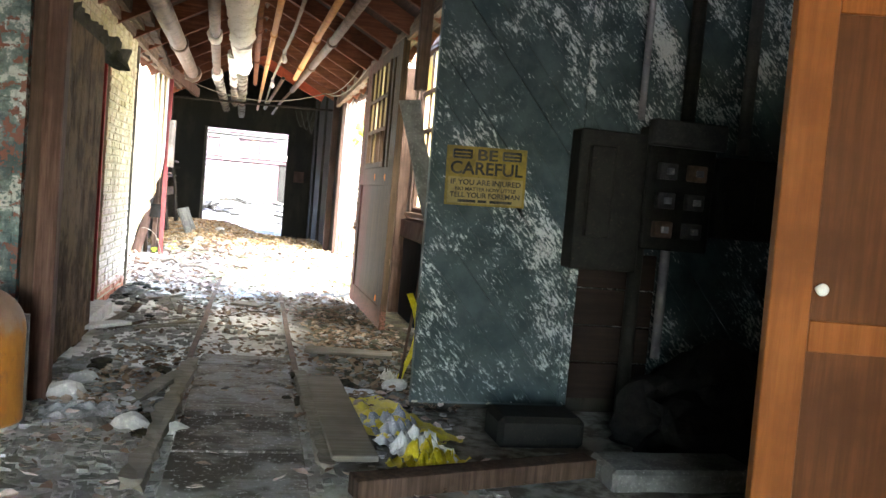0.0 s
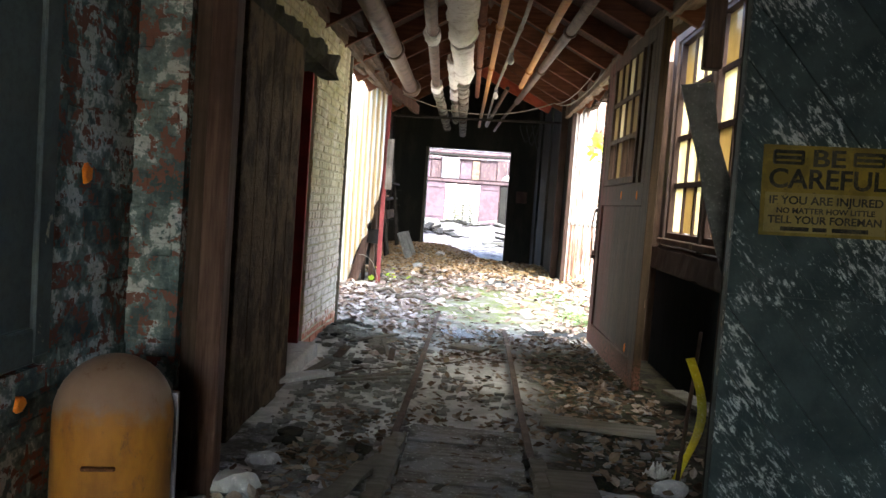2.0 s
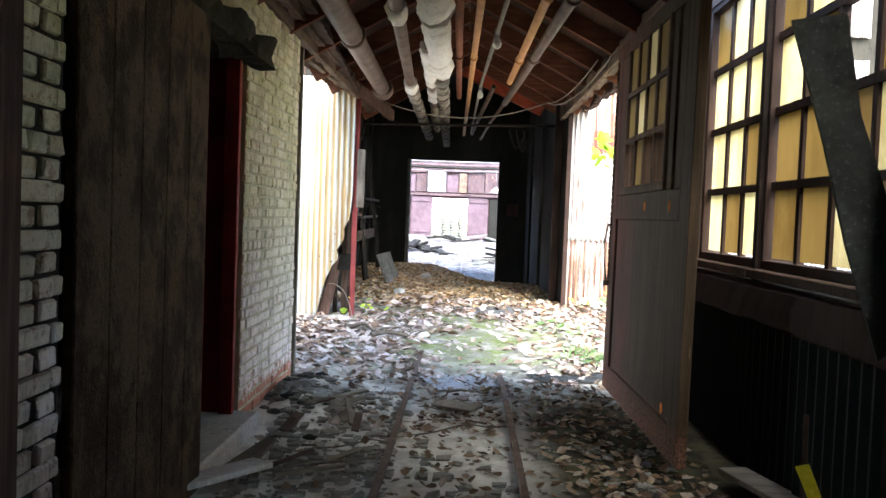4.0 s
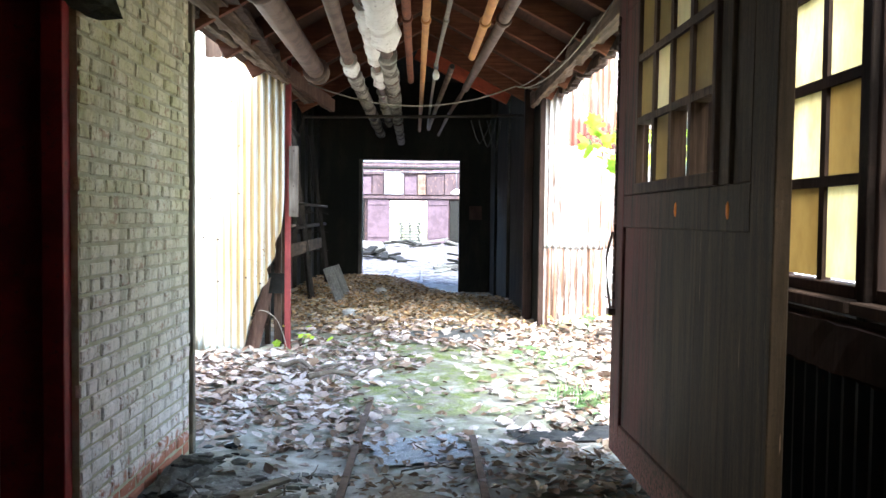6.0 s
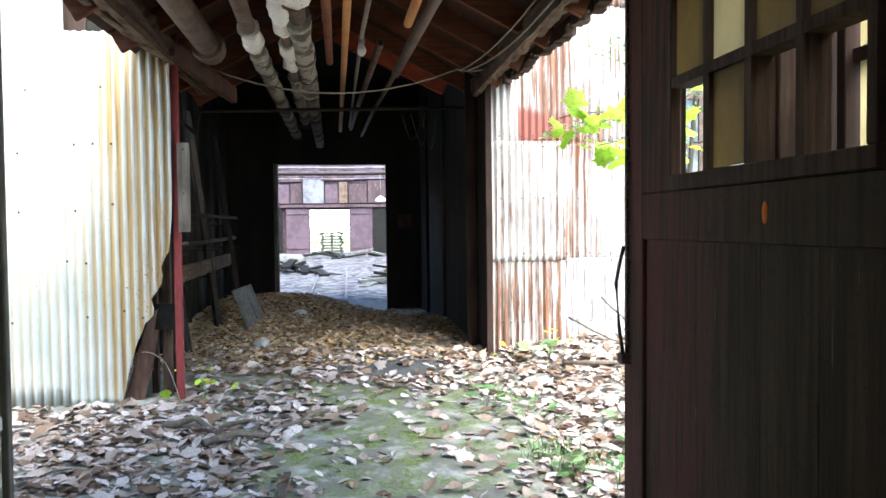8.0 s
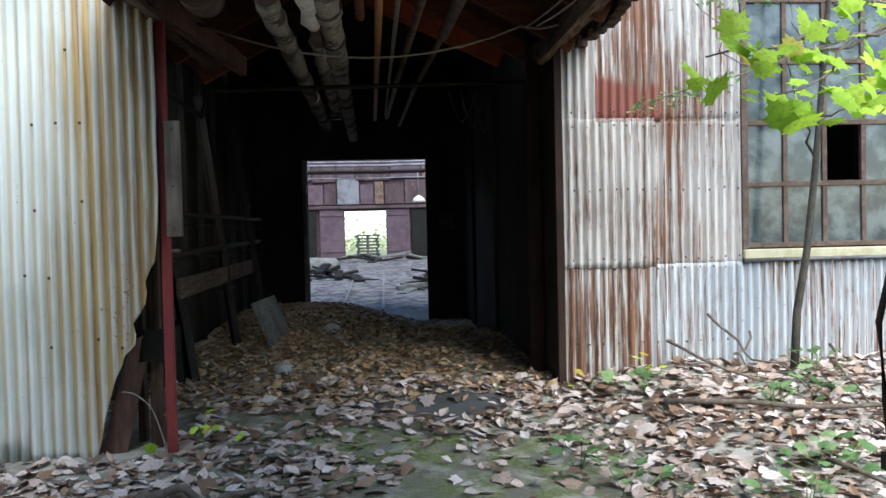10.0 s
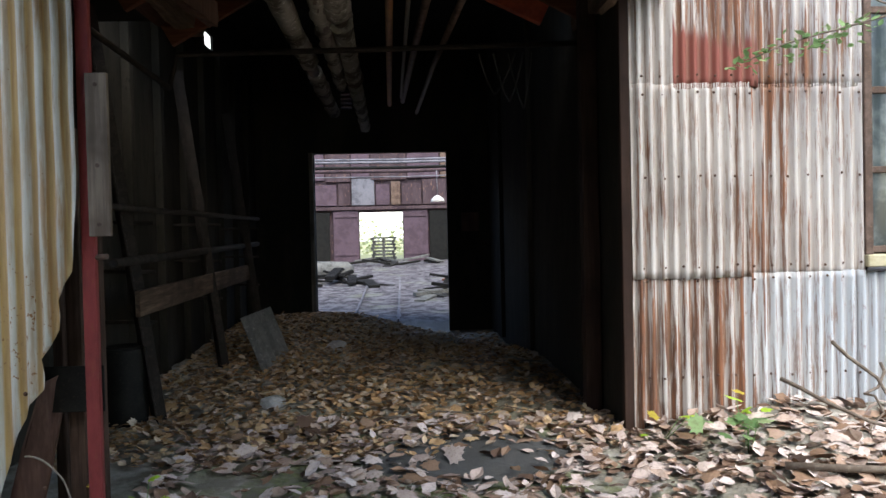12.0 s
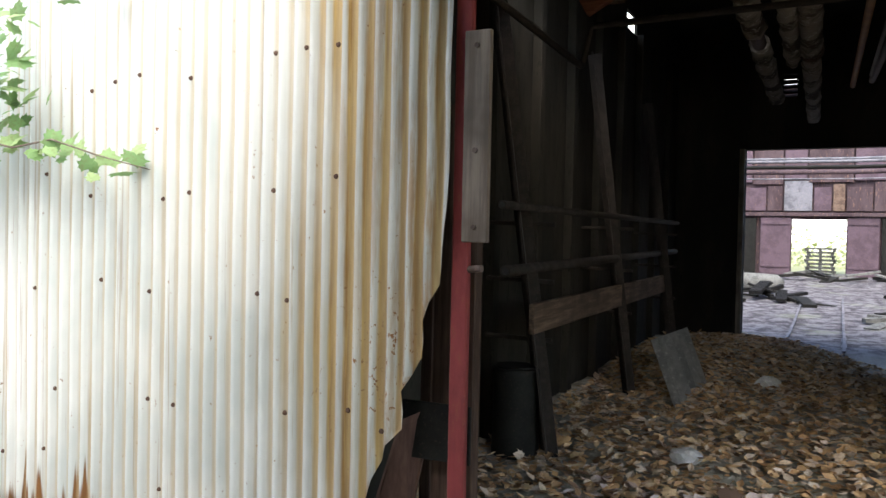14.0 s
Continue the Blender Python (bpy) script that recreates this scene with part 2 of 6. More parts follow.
M["orange_spot"] = worn("orange_spot", (0.9, 0.26, 0.03), (0.8, 0.2, 0.03), (0.6, 0.14, 0.03), 20, 0.6)
M["bulb_glass"] = worn("bulb_glass", (0.6, 0.57, 0.5), (0.5, 0.46, 0.4), (0.35, 0.32, 0.28), 30, 0.25)


def brick_mat(name, washed):
    n = Nodes(name, 0.92)
    r = n.each()
    red = n.colors(r, [(0.0, (0.2, 0.075, 0.05)), (0.5, (0.3, 0.12, 0.075)), (1.0, (0.25, 0.1, 0.07))])
    chip = n.noise(16, 5, 0.7)
    if washed == "lime":
        wash = n.colors(n.noise(3.4, 5, 0.65), [(0.3, (0.42, 0.38, 0.19)), (0.5, (0.58, 0.52, 0.33)), (0.7, (0.68, 0.62, 0.47))])
        wash = n.mix(n.ramp(n.math("ADD", n.axis(2), n.math("MULTIPLY", n.noise(1.7, 3), 1.2)), 2.3, 0.9), wash, n.mix(n.ramp(n.noise(8, 5, 0.7), 0.35, 0.65), (0.78, 0.7, 0.665), (0.62, 0.54, 0.49)))
        wash = n.mix(n.math("MULTIPLY", n.ramp(n.noise(2.0, 6, 0.7, (3, 3, 0.7), 8), 0.5, 0.66), 0.6), wash, (0.22, 0.19, 0.11))
        edge = n.math("ADD", chip, n.math("MULTIPLY", r, 0.17))
        c = n.mix(n.ramp(edge, 0.7, 0.74), wash, n.mix(0.45, red, wash))
        c = n.mix(n.math("MULTIPLY", n.ramp(n.noise(26, 5, 0.75, (1, 1, 1), 17), 0.56, 0.64), 0.65), c, (0.2, 0.12, 0.075))
        low = n.math("ADD", n.axis(2), n.math("MULTIPLY", chip, -0.5))
        c = n.mix(n.ramp(low, -0.02, -0.12), c, (0.4, 0.16, 0.1))
    else:
        wash = n.colors(n.noise(3.6, 7, 0.72), [(0.3, (0.035, 0.052, 0.052)), (0.44, (0.07, 0.1, 0.1)), (0.52, (0.17, 0.215, 0.205)), (0.545, (0.46, 0.48, 0.46)), (0.6, (0.4, 0.42, 0.4)), (0.62, (0.09, 0.125, 0.13)), (0.8, (0.045, 0.062, 0.066))])
        edge = n.math("ADD", chip, n.math("MULTIPLY", r, 0.16))
        c = n.mix(n.ramp(edge, 0.665, 0.69), wash, n.mix(0.45, red, (0.08, 0.05, 0.045)))
    c = n.mix(n.math("MULTIPLY", n.ramp(n.noise(45, 4, 0.75), 0.5, 0.7), 0.4), c, (0.12, 0.10, 0.08))
    n.base(c).bump(n.noise(35, 5, 0.7), 0.6, 0.006)
    return n.m


M["lime_brick"], M["blue_brick"], M["blue_wall"] = brick_mat("lime_brick", "lime"), brick_mat("blue_brick", "blue"), brick_mat("blue_wall", "blue")


def corrugated_mat(name, kind):
    """Old galvanised sheet: paint remains, rust that runs down the ribs."""
    n = Nodes(name, 0.5, 0.0)
    runs = n.noise(1.0, 6, 0.7, (26, 26, 0.9))
    wide = n.noise(1.6, 4, 0.6, (1, 1, 0.6), 5.0)
    spots = n.noise(22, 4, 0.7, (1, 1, 0.6))
    rib = n.math("MULTIPLY", n.math("ADD", n.math("SINE", n.math("MULTIPLY", n.axis(0), 2 * math.pi / 0.068)), 1.0), 0.5)
    # valleys darkened along the ribs: dirt, plus rib shading put into the colour
    rib_dirt_shade = n.math("MULTIPLY", n.ramp(n.math("ADD", rib, n.math("MULTIPLY", runs, 0.8)), 0.95, 1.35), 0.3 if kind != "left" else 0.6)
    if kind == "left":
        pale = n.mix(n.ramp(wide, 0.35, 0.65), (0.5, 0.525, 0.5), (0.36, 0.4, 0.385))
        x = n.axis(0)
        column = n.noise(1.0, 3, 0.5, (8, 8, 0.3), 9)
        hold = n.math("ADD", n.math("ADD", rib, n.math("MULTIPLY", n.math("SUBTRACT", runs, 0.5), 1.1)), n.math("MULTIPLY", n.math("SUBTRACT", column, 0.5), 1.6))
        reach = n.ramp(n.math("ADD", x, n.math("MULTIPLY", wide, 0.9)), -1.75, -1.25)
        tan = n.math("MULTIPLY", reach, n.math("ADD", 0.2, n.math("MULTIPLY", n.ramp(hold, 0.3, 0.75), 0.8)))
        c = n.mix(tan, pale, n.mix(n.ramp(n.noise(1.3, 6, 0.7, (18, 18, 0.7), 9), 0.4, 0.62), (0.47, 0.33, 0.12), (0.24, 0.13, 0.04)))
        line = n.noise(1.0, 5, 0.7, (34, 34, 0.45), 21)
        c = n.mix(n.math("MULTIPLY", n.ramp(line, 0.6, 0.68), 0.55), c, (0.23, 0.17, 0.11))
        brown = n.math("MULTIPLY", n.ramp(n.math("ADD", x, n.math("MULTIPLY", column, 0.5)), -1.65, -1.25), n.ramp(n.noise(1.1, 7, 0.75, (16, 16, 1.4), 14), 0.42, 0.6))
        c = n.mix(n.math("MULTIPLY", brown, 0.75), c, n.mix(spots, (0.17, 0.085, 0.03), (0.36, 0.21, 0.08)))
        spike = n.noise(1.0, 4, 0.65, (15, 15, 0.12), 4)
        foot = n.ramp(n.math("ADD", n.axis(2), n.math("MULTIPLY", spike, -1.3)), -0.36, -0.44)
        c = n.mix(n.math("MULTIPLY", foot, n.ramp(n.math("ADD", x, n.math("MULTIPLY", wide, 0.5)), -2.45, -2.7)), c, n.mix(spots, (0.2, 0.1, 0.035), (0.1, 0.045, 0.02)))
        c = n.mix(n.ramp(n.math("ADD", spots, n.math("MULTIPLY", runs, 0.3)), 0.86, 0.92), c, (0.16, 0.07, 0.03))
        band = n.math("MULTIPLY", n.ramp(n.math("ABSOLUTE", n.math("SUBTRACT", n.axis(2), 1.0)), 0.4, 0.05), n.ramp(x, -2.0, -1.6))
        speck = n.math("ADD", n.noise(48, 3, 0.7, (1, 1, 0.8), 3), n.math("MULTIPLY", band, 0.1))
        c = n.mix(n.ramp(speck, 0.69, 0.73), c, (0.2, 0.1, 0.04))
    else:
        pale = n.mix(n.ramp(wide, 0.4, 0.6), (0.45, 0.425, 0.4), (0.34, 0.315, 0.295))
        if kind == "blue":
            pale = n.mix(n.ramp(wide, 0.35, 0.6), (0.4, 0.43, 0.46), (0.46, 0.47, 0.475))
        amount = {"pale": 0.525, "blue": 0.56, "rusty": 0.41, "red": 0.46}[kind]
        edge = n.math("ADD", runs, n.math("MULTIPLY", n.math("SUBTRACT", wide, 0.5), 0.45))
        c = n.mix(n.ramp(edge, amount, amount + 0.07), pale, n.mix(n.ramp(n.noise(1.2, 5, 0.7, (20, 20, 1.2), 11), 0.4, 0.6), (0.22, 0.1, 0.055), (0.1, 0.055, 0.04)))
        thin = n.noise(1.3, 5, 0.72, (38, 38, 1.8), 6)
        c = n.mix(n.math("MULTIPLY", n.ramp(thin, 0.53, 0.58), n.math("MULTIPLY", n.ramp(n.noise(2.1, 5, 0.65, (1.6, 1.6, 0.9), 17), 0.36, 0.6), 0.8)), c, (0.19, 0.12, 0.09))
        c = n.mix(n.math("MULTIPLY", n.ramp(thin, 0.42, 0.34), 0.45), c, (0.52, 0.52, 0.51))
        c = n.mix(n.math("MULTIPLY", n.ramp(spots, 0.6, 0.75), 0.6), c, (0.17, 0.07, 0.045))
        if kind == "red":
            c = n.mix(n.ramp(n.math("ADD", n.axis(2), n.math("MULTIPLY", n.math("ADD", runs, wide), 0.5)), 3.1, 2.98), c, (0.2, 0.07, 0.055))
    # lays the valley dirt and painted rib shade over the sheet
    c = n.mix(rib_dirt_shade, c, (0.2, 0.15, 0.11) if kind != "left" else (0.34, 0.27, 0.16))
    n.base(c).rough(n.math("ADD", 0.4, n.math("MULTIPLY", runs, 0.4))).bump(n.math("ADD", spots, runs), 0.2, 0.004)
    return n.m


for kind in ("left", "pale", "blue", "rusty", "red"):
    M["sheet_" + kind] = corrugated_mat("sheet_" + kind, kind)


def ground_mat():
    n = Nodes("earth", 0.95)
    big, mid, fine = n.noise(0.9, 4, 0.6), n.noise(5, 5, 0.65, (1, 1, 1), 2), n.noise(38, 5, 0.75)
    y, x = n.axis(1), n.axis(0)
    dust = n.mix(n.ramp(mid, 0.40, 0.58), (0.5, 0.485, 0.45), (0.8, 0.79, 0.76))
    dust = n.mix(n.ramp(fine, 0.5, 0.68), dust, (0.58, 0.58, 0.57))
    soil = n.mix(n.ramp(mid, 0.4, 0.62), (0.035, 0.03, 0.022), (0.085, 0.08, 0.045))
    dust = n.mix(n.ramp(n.math("ADD", x, n.math("MULTIPLY", mid, 0.7)), 0.55, 1.0), dust, soil)
    dust = n.mix(n.math("MULTIPLY", n.ramp(n.math("ADD", y, mid), 6.2, 5.0), 0.5), dust, n.mix(n.ramp(mid, 0.4, 0.6), (0.13, 0.115, 0.09), (0.42, 0.41, 0.38)))
    band = n.math("ADD", n.math("ABSOLUTE", n.math("SUBTRACT", y, 5.15)), n.math("MULTIPLY", mid, 1.1))
    damp = n.mix(n.ramp(fine, 0.4, 0.65), (0.035, 0.032, 0.018), (0.1, 0.09, 0.06))
    dust = n.mix(n.math("MULTIPLY", n.ramp(band, 0.95, 0.7), 0.85), dust, damp)
    hx, hy = n.math("MULTIPLY", n.math("ADD", x, 0.95), 1.7), n.math("MULTIPLY", n.math("SUBTRACT", y, 8.6), 0.9)
    char = n.math("ADD", n.math("SQRT", n.math("ADD", n.math("MULTIPLY", hx, hx), n.math("MULTIPLY", hy, hy))), n.math("MULTIPLY", mid, 0.7))
    dust = n.mix(n.ramp(char, 0.8, 0.5), dust, n.mix(n.ramp(fine, 0.4, 0.65), (0.15, 0.152, 0.155), (0.42, 0.42, 0.415)))
    yard = n.mix(n.ramp(mid, 0.4, 0.65), (0.2, 0.185, 0.15), (0.4, 0.38, 0.33))
    moss = n.mix(n.ramp(fine, 0.35, 0.65), (0.09, 0.115, 0.03), (0.22, 0.25, 0.09))
    near = n.math("ABSOLUTE", n.math("SUBTRACT", x, 0.1))
    patch = n.math("MULTIPLY", n.ramp(mid, 0.34, 0.52), n.math("MULTIPLY", n.ramp(near, 2.0, 0.3), n.math("MULTIPLY", n.ramp(y, 9.2, 10.6), n.ramp(y, 14.8, 13.2))))
    yard = n.mix(n.math("MULTIPLY", patch, n.ramp(n.noise(3.2, 5, 0.7, (1, 1, 1), 12), 0.38, 0.6)), yard, moss)
    wx, wy = n.math("MULTIPLY", n.math("SUBTRACT", x, 0.35), 1.4), n.math("MULTIPLY", n.math("SUBTRACT", y, 13.2), 1.9)
    wet = n.math("ADD", n.math("SQRT", n.math("ADD", n.math("MULTIPLY", wx, wx), n.math("MULTIPLY", wy, wy))), n.math("MULTIPLY", mid, 0.9))
    yard = n.mix(n.ramp(wet, 1.5, 1.2), yard, n.mix(fine, (0.07, 0.07, 0.065), (0.13, 0.13, 0.125)))
    c = n.mix(n.ramp(n.math("ADD", y, n.math("MULTIPLY", big, 2)), 9.0, 10.2), dust, yard)
    pale = n.mix(n.ramp(mid, 0.4, 0.6), (0.16, 0.152, 0.16), (0.055, 0.05, 0.055))
    c = n.mix(n.ramp(y, 20.6, 21.6), c, n.mix(n.math("MULTIPLY", n.ramp(big, 0.55, 0.7), 0.5), pale, (0.2, 0.21, 0.15)))
    c = n.mix(n.ramp(y, 36.5, 38.0), c, (0.3, 0.31, 0.18))
    n.base(c).bump(n.math("ADD", n.math("MULTIPLY", fine, 0.5), mid), 0.8, 0.03)
    return n.m


M["earth"] = ground_mat()


def leaf_mat(name, stops, rough=0.7, through=0.0):
    n = Nodes(name, rough)
    c = n.colors(n.island(), stops)
    c = n.mix(n.math("MULTIPLY", n.ramp(n.noise(60, 3), 0.45, 0.7), 0.35), c, (0.12, 0.07, 0.04))
    n.base(c)
    if through:
        s = n.t.nodes.new("ShaderNodeBsdfTranslucent")
        n.put(s.inputs[0], c)
        a = n.t.nodes.new("ShaderNodeMixShader")
        a.inputs[0].default_value = through
        n.t.links.new(n.b.outputs[0], a.inputs[1])
        n.t.links.new(s.outputs[0], a.inputs[2])
        n.t.links.new(a.outputs[0], n.t.nodes["Material Output"].inputs[0])
    return n.m


M["dry_leaf"] = leaf_mat("dry_leaf", [(0.0, (0.09, 0.058, 0.045)), (0.2, (0.26, 0.165, 0.105)), (0.45, (0.45, 0.35, 0.29)), (0.75, (0.62, 0.54, 0.5)), (1.0, (0.3, 0.22, 0.18))])
M["shed_leaf"] = leaf_mat("shed_leaf", [(0.0, (0.13, 0.08, 0.045)), (0.25, (0.44, 0.27, 0.13)), (0.55, (0.58, 0.41, 0.23)), (0.8, (0.58, 0.49, 0.39)), (1.0, (0.3, 0.2, 0.12))])
M["maple_leaf"] = leaf_mat("maple_leaf", [(0.0, (0.34, 0.56, 0.05)), (0.5, (0.46, 0.68, 0.07)), (0.9, (0.52, 0.72, 0.09)), (1.0, (0.5, 0.36, 0.06))], 0.5, 0.42)
M["brown_leaf"] = leaf_mat("brown_leaf", [(0.0, (0.07, 0.046, 0.03)), (0.3, (0.17, 0.11, 0.065)), (0.7, (0.27, 0.2, 0.14)), (1.0, (0.4, 0.34, 0.28))])
# greens paled: distant haze and glare are mixed into the leaf colour
M["hazed_leaf"] = leaf_mat("hazed_leaf", [(0.0, (0.34, 0.4, 0.16)), (0.5, (0.56, 0.58, 0.34)), (1.0, (0.7, 0.7, 0.52))], 0.6, 0.4)
M["green_leaf"] = leaf_mat("green_leaf", [(0.0, (0.11, 0.2, 0.075)), (0.5, (0.18, 0.31, 0.12)), (1.0, (0.3, 0.4, 0.19))], 0.5, 0.35)


def pane_mat(name, tint, clear):
    n = Nodes(name, 0.35)
    if clear:
        n.base(n.mix(n.ramp(n.noise(5, 4), 0.4, 0.65), (0.032, 0.044, 0.047), (0.11, 0.13, 0.13))).rough(0.12)
        return n.m
    c = n.mix(n.ramp(n.noise(4.5, 5, 0.65, (1, 1, 0.5)), 0.35, 0.68), tint, tuple(v * k for v, k in zip(tint, (0.62, 0.55, 0.42))))
    c = n.mix(n.math("MULTIPLY", n.each(), 0.6), c, tuple(min(1, v * 1.25) for v in tint))
    n.base(c)
    s = n.t.nodes.new("ShaderNodeBsdfTranslucent")
    n.put(s.inputs[0], c)
    a = n.t.nodes.new("ShaderNodeMixShader")
    a.inputs[0].default_value = 0.6
    n.t.links.new(n.b.outputs[0], a.inputs[1])
    n.t.links.new(s.outputs[0], a.inputs[2])
    n.t.links.new(a.outputs[0], n.t.nodes["Material Output"].inputs[0])
    return n.m


M["amber_pane"] = pane_mat("amber_pane", (0.21, 0.142, 0.045), False)
M["pale_pane"] = pane_mat("pale_pane", (0.62, 0.55, 0.34), False)
M["grey_pane"] = pane_mat("grey_pane", (0, 0, 0), True)

# ---- mesh helpers ----


def box(bm, x0, x1, y0, y1, z0, z1, bevel=0.0):
    r = bmesh.ops.create_cube(bm, size=1.0, matrix=Matrix.Translation(((x0 + x1) / 2, (y0 + y1) / 2, (z0 + z1) / 2)) @ Matrix.Diagonal((x1 - x0, y1 - y0, z1 - z0, 1)))
    if bevel:
        edges = list({e for v in r["verts"] for e in v.link_edges})
        bmesh.ops.bevel(bm, geom=edges, offset=bevel, segments=1, affect="EDGES")
    return bm


def beam(bm, a, b, w, h, roll=0.0, bevel=0.004):
    """A squared timber from a to b."""
    a, b = Vector(a), Vector(b)
    m = Matrix.Translation((a + b) / 2) @ (b - a).to_track_quat("Y", "Z").to_matrix().to_4x4() @ pose(0, 0, 0, 0, roll, 0)
    r = bmesh.ops.create_cube(bm, size=1.0, matrix=m @ Matrix.Diagonal((w, (b - a).length, h, 1)))
    if bevel:
        bmesh.ops.bevel(bm, geom=list({e for v in r["verts"] for e in v.link_edges}), offset=bevel, segments=1, affect="EDGES")
    return bm


def rough_beam(bm, a, c, w, h, seed=0.0, amount=0.18):
    """A split, rotten timber: its section wanders along its length."""
    a, c = Vector(a), Vector(c)
    q = (c - a).to_track_quat("Y", "Z")
    n = max(4, int((c - a).length / 0.09))
    outline = [(-0.5, -0.5), (0.0, -0.5), (0.5, -0.5), (0.5, -0.1), (0.5, 0.5), (0.1, 0.5), (-0.5, 0.5), (-0.5, 0.1)]
    rings = []
    for k in range(n + 1):
        p = a + (c - a) * (k / n)
        ring = []
        for i, (u, v) in enumerate(outline):
            g = 1 + amount * noise.noise((k * 0.25 + seed, i * 3.1, seed)) + 1.3 * amount * noise.noise((k * 0.9, i * 5.7 + seed, 2))
            ring.append(bm.verts.new(p + q @ Vector((u * w * g, 0.06 * noise.noise((i * 2.3, seed, 1)) * (k in (0, n)), v * h * g))))
        rings.append(ring)
    for p, r in zip(rings, rings[1:]):
        for i in range(8):
            bm.faces.new((p[i], p[(i + 1) % 8], r[(i + 1) % 8], r[i]))
    bm.faces.new(rings[0])
    bm.faces.new(rings[-1])
    return bm


def tube(bm, points, r, seg=10, wobble=0.0, hollow=False):
    """A round bar along points; r may be a list."""
    pts = [Vector(p) for p in points]
    rr = list(r) if isinstance(r, (list, tuple)) else [r] * len(pts)
    rings = []
    for k, p in enumerate(pts):
        d = (pts[min(k + 1, len(pts) - 1)] - pts[max(k - 1, 0)]).normalized()
        q = d.to_track_quat("Z", "Y")
        ring = []
        for s in range(seg):
            a = 2 * math.pi * s / seg
            g = rr[k] * (1 + wobble * (random.random() - 0.5))
            ring.append(bm.verts.new(p + q @ Vector((g * math.cos(a), g * math.sin(a), 0))))
        rings.append(ring)
    for a, b in zip(rings, rings[1:]):
        for s in range(seg):
            f = bm.faces.new((a[s], a[(s + 1) % seg], b[(s + 1) % seg], b[s]))
            f.smooth = True
    if not hollow:
        bm.faces.new(list(reversed(rings[0])))
        bm.faces.new(rings[-1])
    return bm


def part(name, bm, material, parent=None, label=""):
    me = bpy.data.meshes.new(name)
    bmesh.ops.recalc_face_normals(bm, faces=bm.faces)
    bm.to_mesh(me)
    bm.free()
    me.materials.append(M[material] if isinstance(material, str) else material)
    ob = new(name, me)
    if parent:
        ob.parent = parent
    if label:
        ob["label"] = label
    return ob


def B():
    return bmesh.new()


def thing(name, label, category, group="", kind=""):
    return tagged(new(name), label, category, group, kind)


def setting(name, bm, material, label=""):
    return tagged(part(name, bm, material), label, "", "", "structure")


def smooth(a, b, v):
    k = min(1.0, max(0.0, (v - a) / (b - a)))
    return k * k * (3 - 2 * k)


def height(x, y):
    """The ground."""
    h = 0.19 * smooth(9.3, 14.5, y)
    h += 0.16 * smooth(1.0, 2.2, x) * smooth(9.5, 13.0, y) * (1 - smooth(13.4, 14.2, y))
    h += 0.13 * math.exp(-(((x + 1.3) / 1.2) ** 2 + ((y - 18.9) / 2.0) ** 2)) + 0.06 * math.exp(-(((x - 0.2) / 1.0) ** 2 + ((y - 17.0) / 2.2) ** 2))
    h -= 0.26 * smooth(-0.9, 0.6, x) * smooth(16.0, 19.0, y) * (1 - smooth(20.6, 21.6, y))
    h -= 0.14 * smooth(20.2, 21.2, y)
    h += 0.24 * smooth(22, 29, y) + 0.17 * smooth(29, 36, y)
    h += 0.07 * math.exp(-(((x + 1.15) / 0.35) ** 2 + ((y - 8.45) / 0.6) ** 2))
    rough = 0.018 if y < 9.5 else 0.03
    h += rough * noise.noise((x * 2.3, y * 2.3, 0)) + 0.3 * rough * noise.noise((x * 9, y * 9, 4))
    return h - 0.01


# ---- ground ----
def ground():
    xs = [-70, -40, -20, -10] + [-6 + 0.25 * k for k in range(12)] + [-3 + 0.08 * k for k in range(82)] + [3.6 + 0.3 * k for k in range(9)] + [8, 14, 25, 45, 70]
    ys = [-60, -25, -10] + [-5 + 0.5 * k for k in range(12)] + [1 + 0.08 * k for k in range(265)] + [22.3 + 0.4 * k for k in range(42)] + [41, 46, 55, 75, 110]
    vs = [(x, y, height(x, y)) for y in ys for x in xs]
    w = len(xs)
    fs = [(j * w + i, j * w + i + 1, (j + 1) * w + i + 1, (j + 1) * w + i) for j in range(len(ys) - 1) for i in range(w - 1)]
    me = bpy.data.meshes.new("ground")
    me.from_pydata(vs, [], fs)
    me.materials.append(M["earth"])
    for p in me.polygons:
        p.use_smooth = True
    return tagged(new("ground", me), "trodden earth with dust, moss and leaf litter", "ground", "", "structure")


ground()

# ---- first room ----
room = B()
box(room, -1.80, -1.50, -4.0, 4.5, -0.1, 3.4)
wall_west = setting("wall_west", room, "blue_wall", "brick wall with flaking blue-grey and white paint")
room = B()
box(room, -1.499, -1.247, 4.463, 4.62, -0.1, 3.4)
box(room, -1.499, -1.464, 3.85, 4.463, -0.1, 3.4)
box(room, -1.499, -1.464, 1.8, 3.85, -0.1, 0.66)
wall_pier = setting("wall_pier", room, "blue_wall", "flaking painted brick pier at the opening")
room = B()
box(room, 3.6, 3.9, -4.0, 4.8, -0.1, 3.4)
wall_east = setting("wall_east", room, "black_dark", "near-black wall of the first room")
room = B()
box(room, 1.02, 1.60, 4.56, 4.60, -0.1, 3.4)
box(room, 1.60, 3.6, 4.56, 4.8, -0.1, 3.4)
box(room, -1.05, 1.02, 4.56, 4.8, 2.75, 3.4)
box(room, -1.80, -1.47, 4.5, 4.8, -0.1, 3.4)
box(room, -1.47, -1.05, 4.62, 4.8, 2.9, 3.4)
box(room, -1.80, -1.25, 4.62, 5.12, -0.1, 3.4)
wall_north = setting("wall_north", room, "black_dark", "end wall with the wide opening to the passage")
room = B()
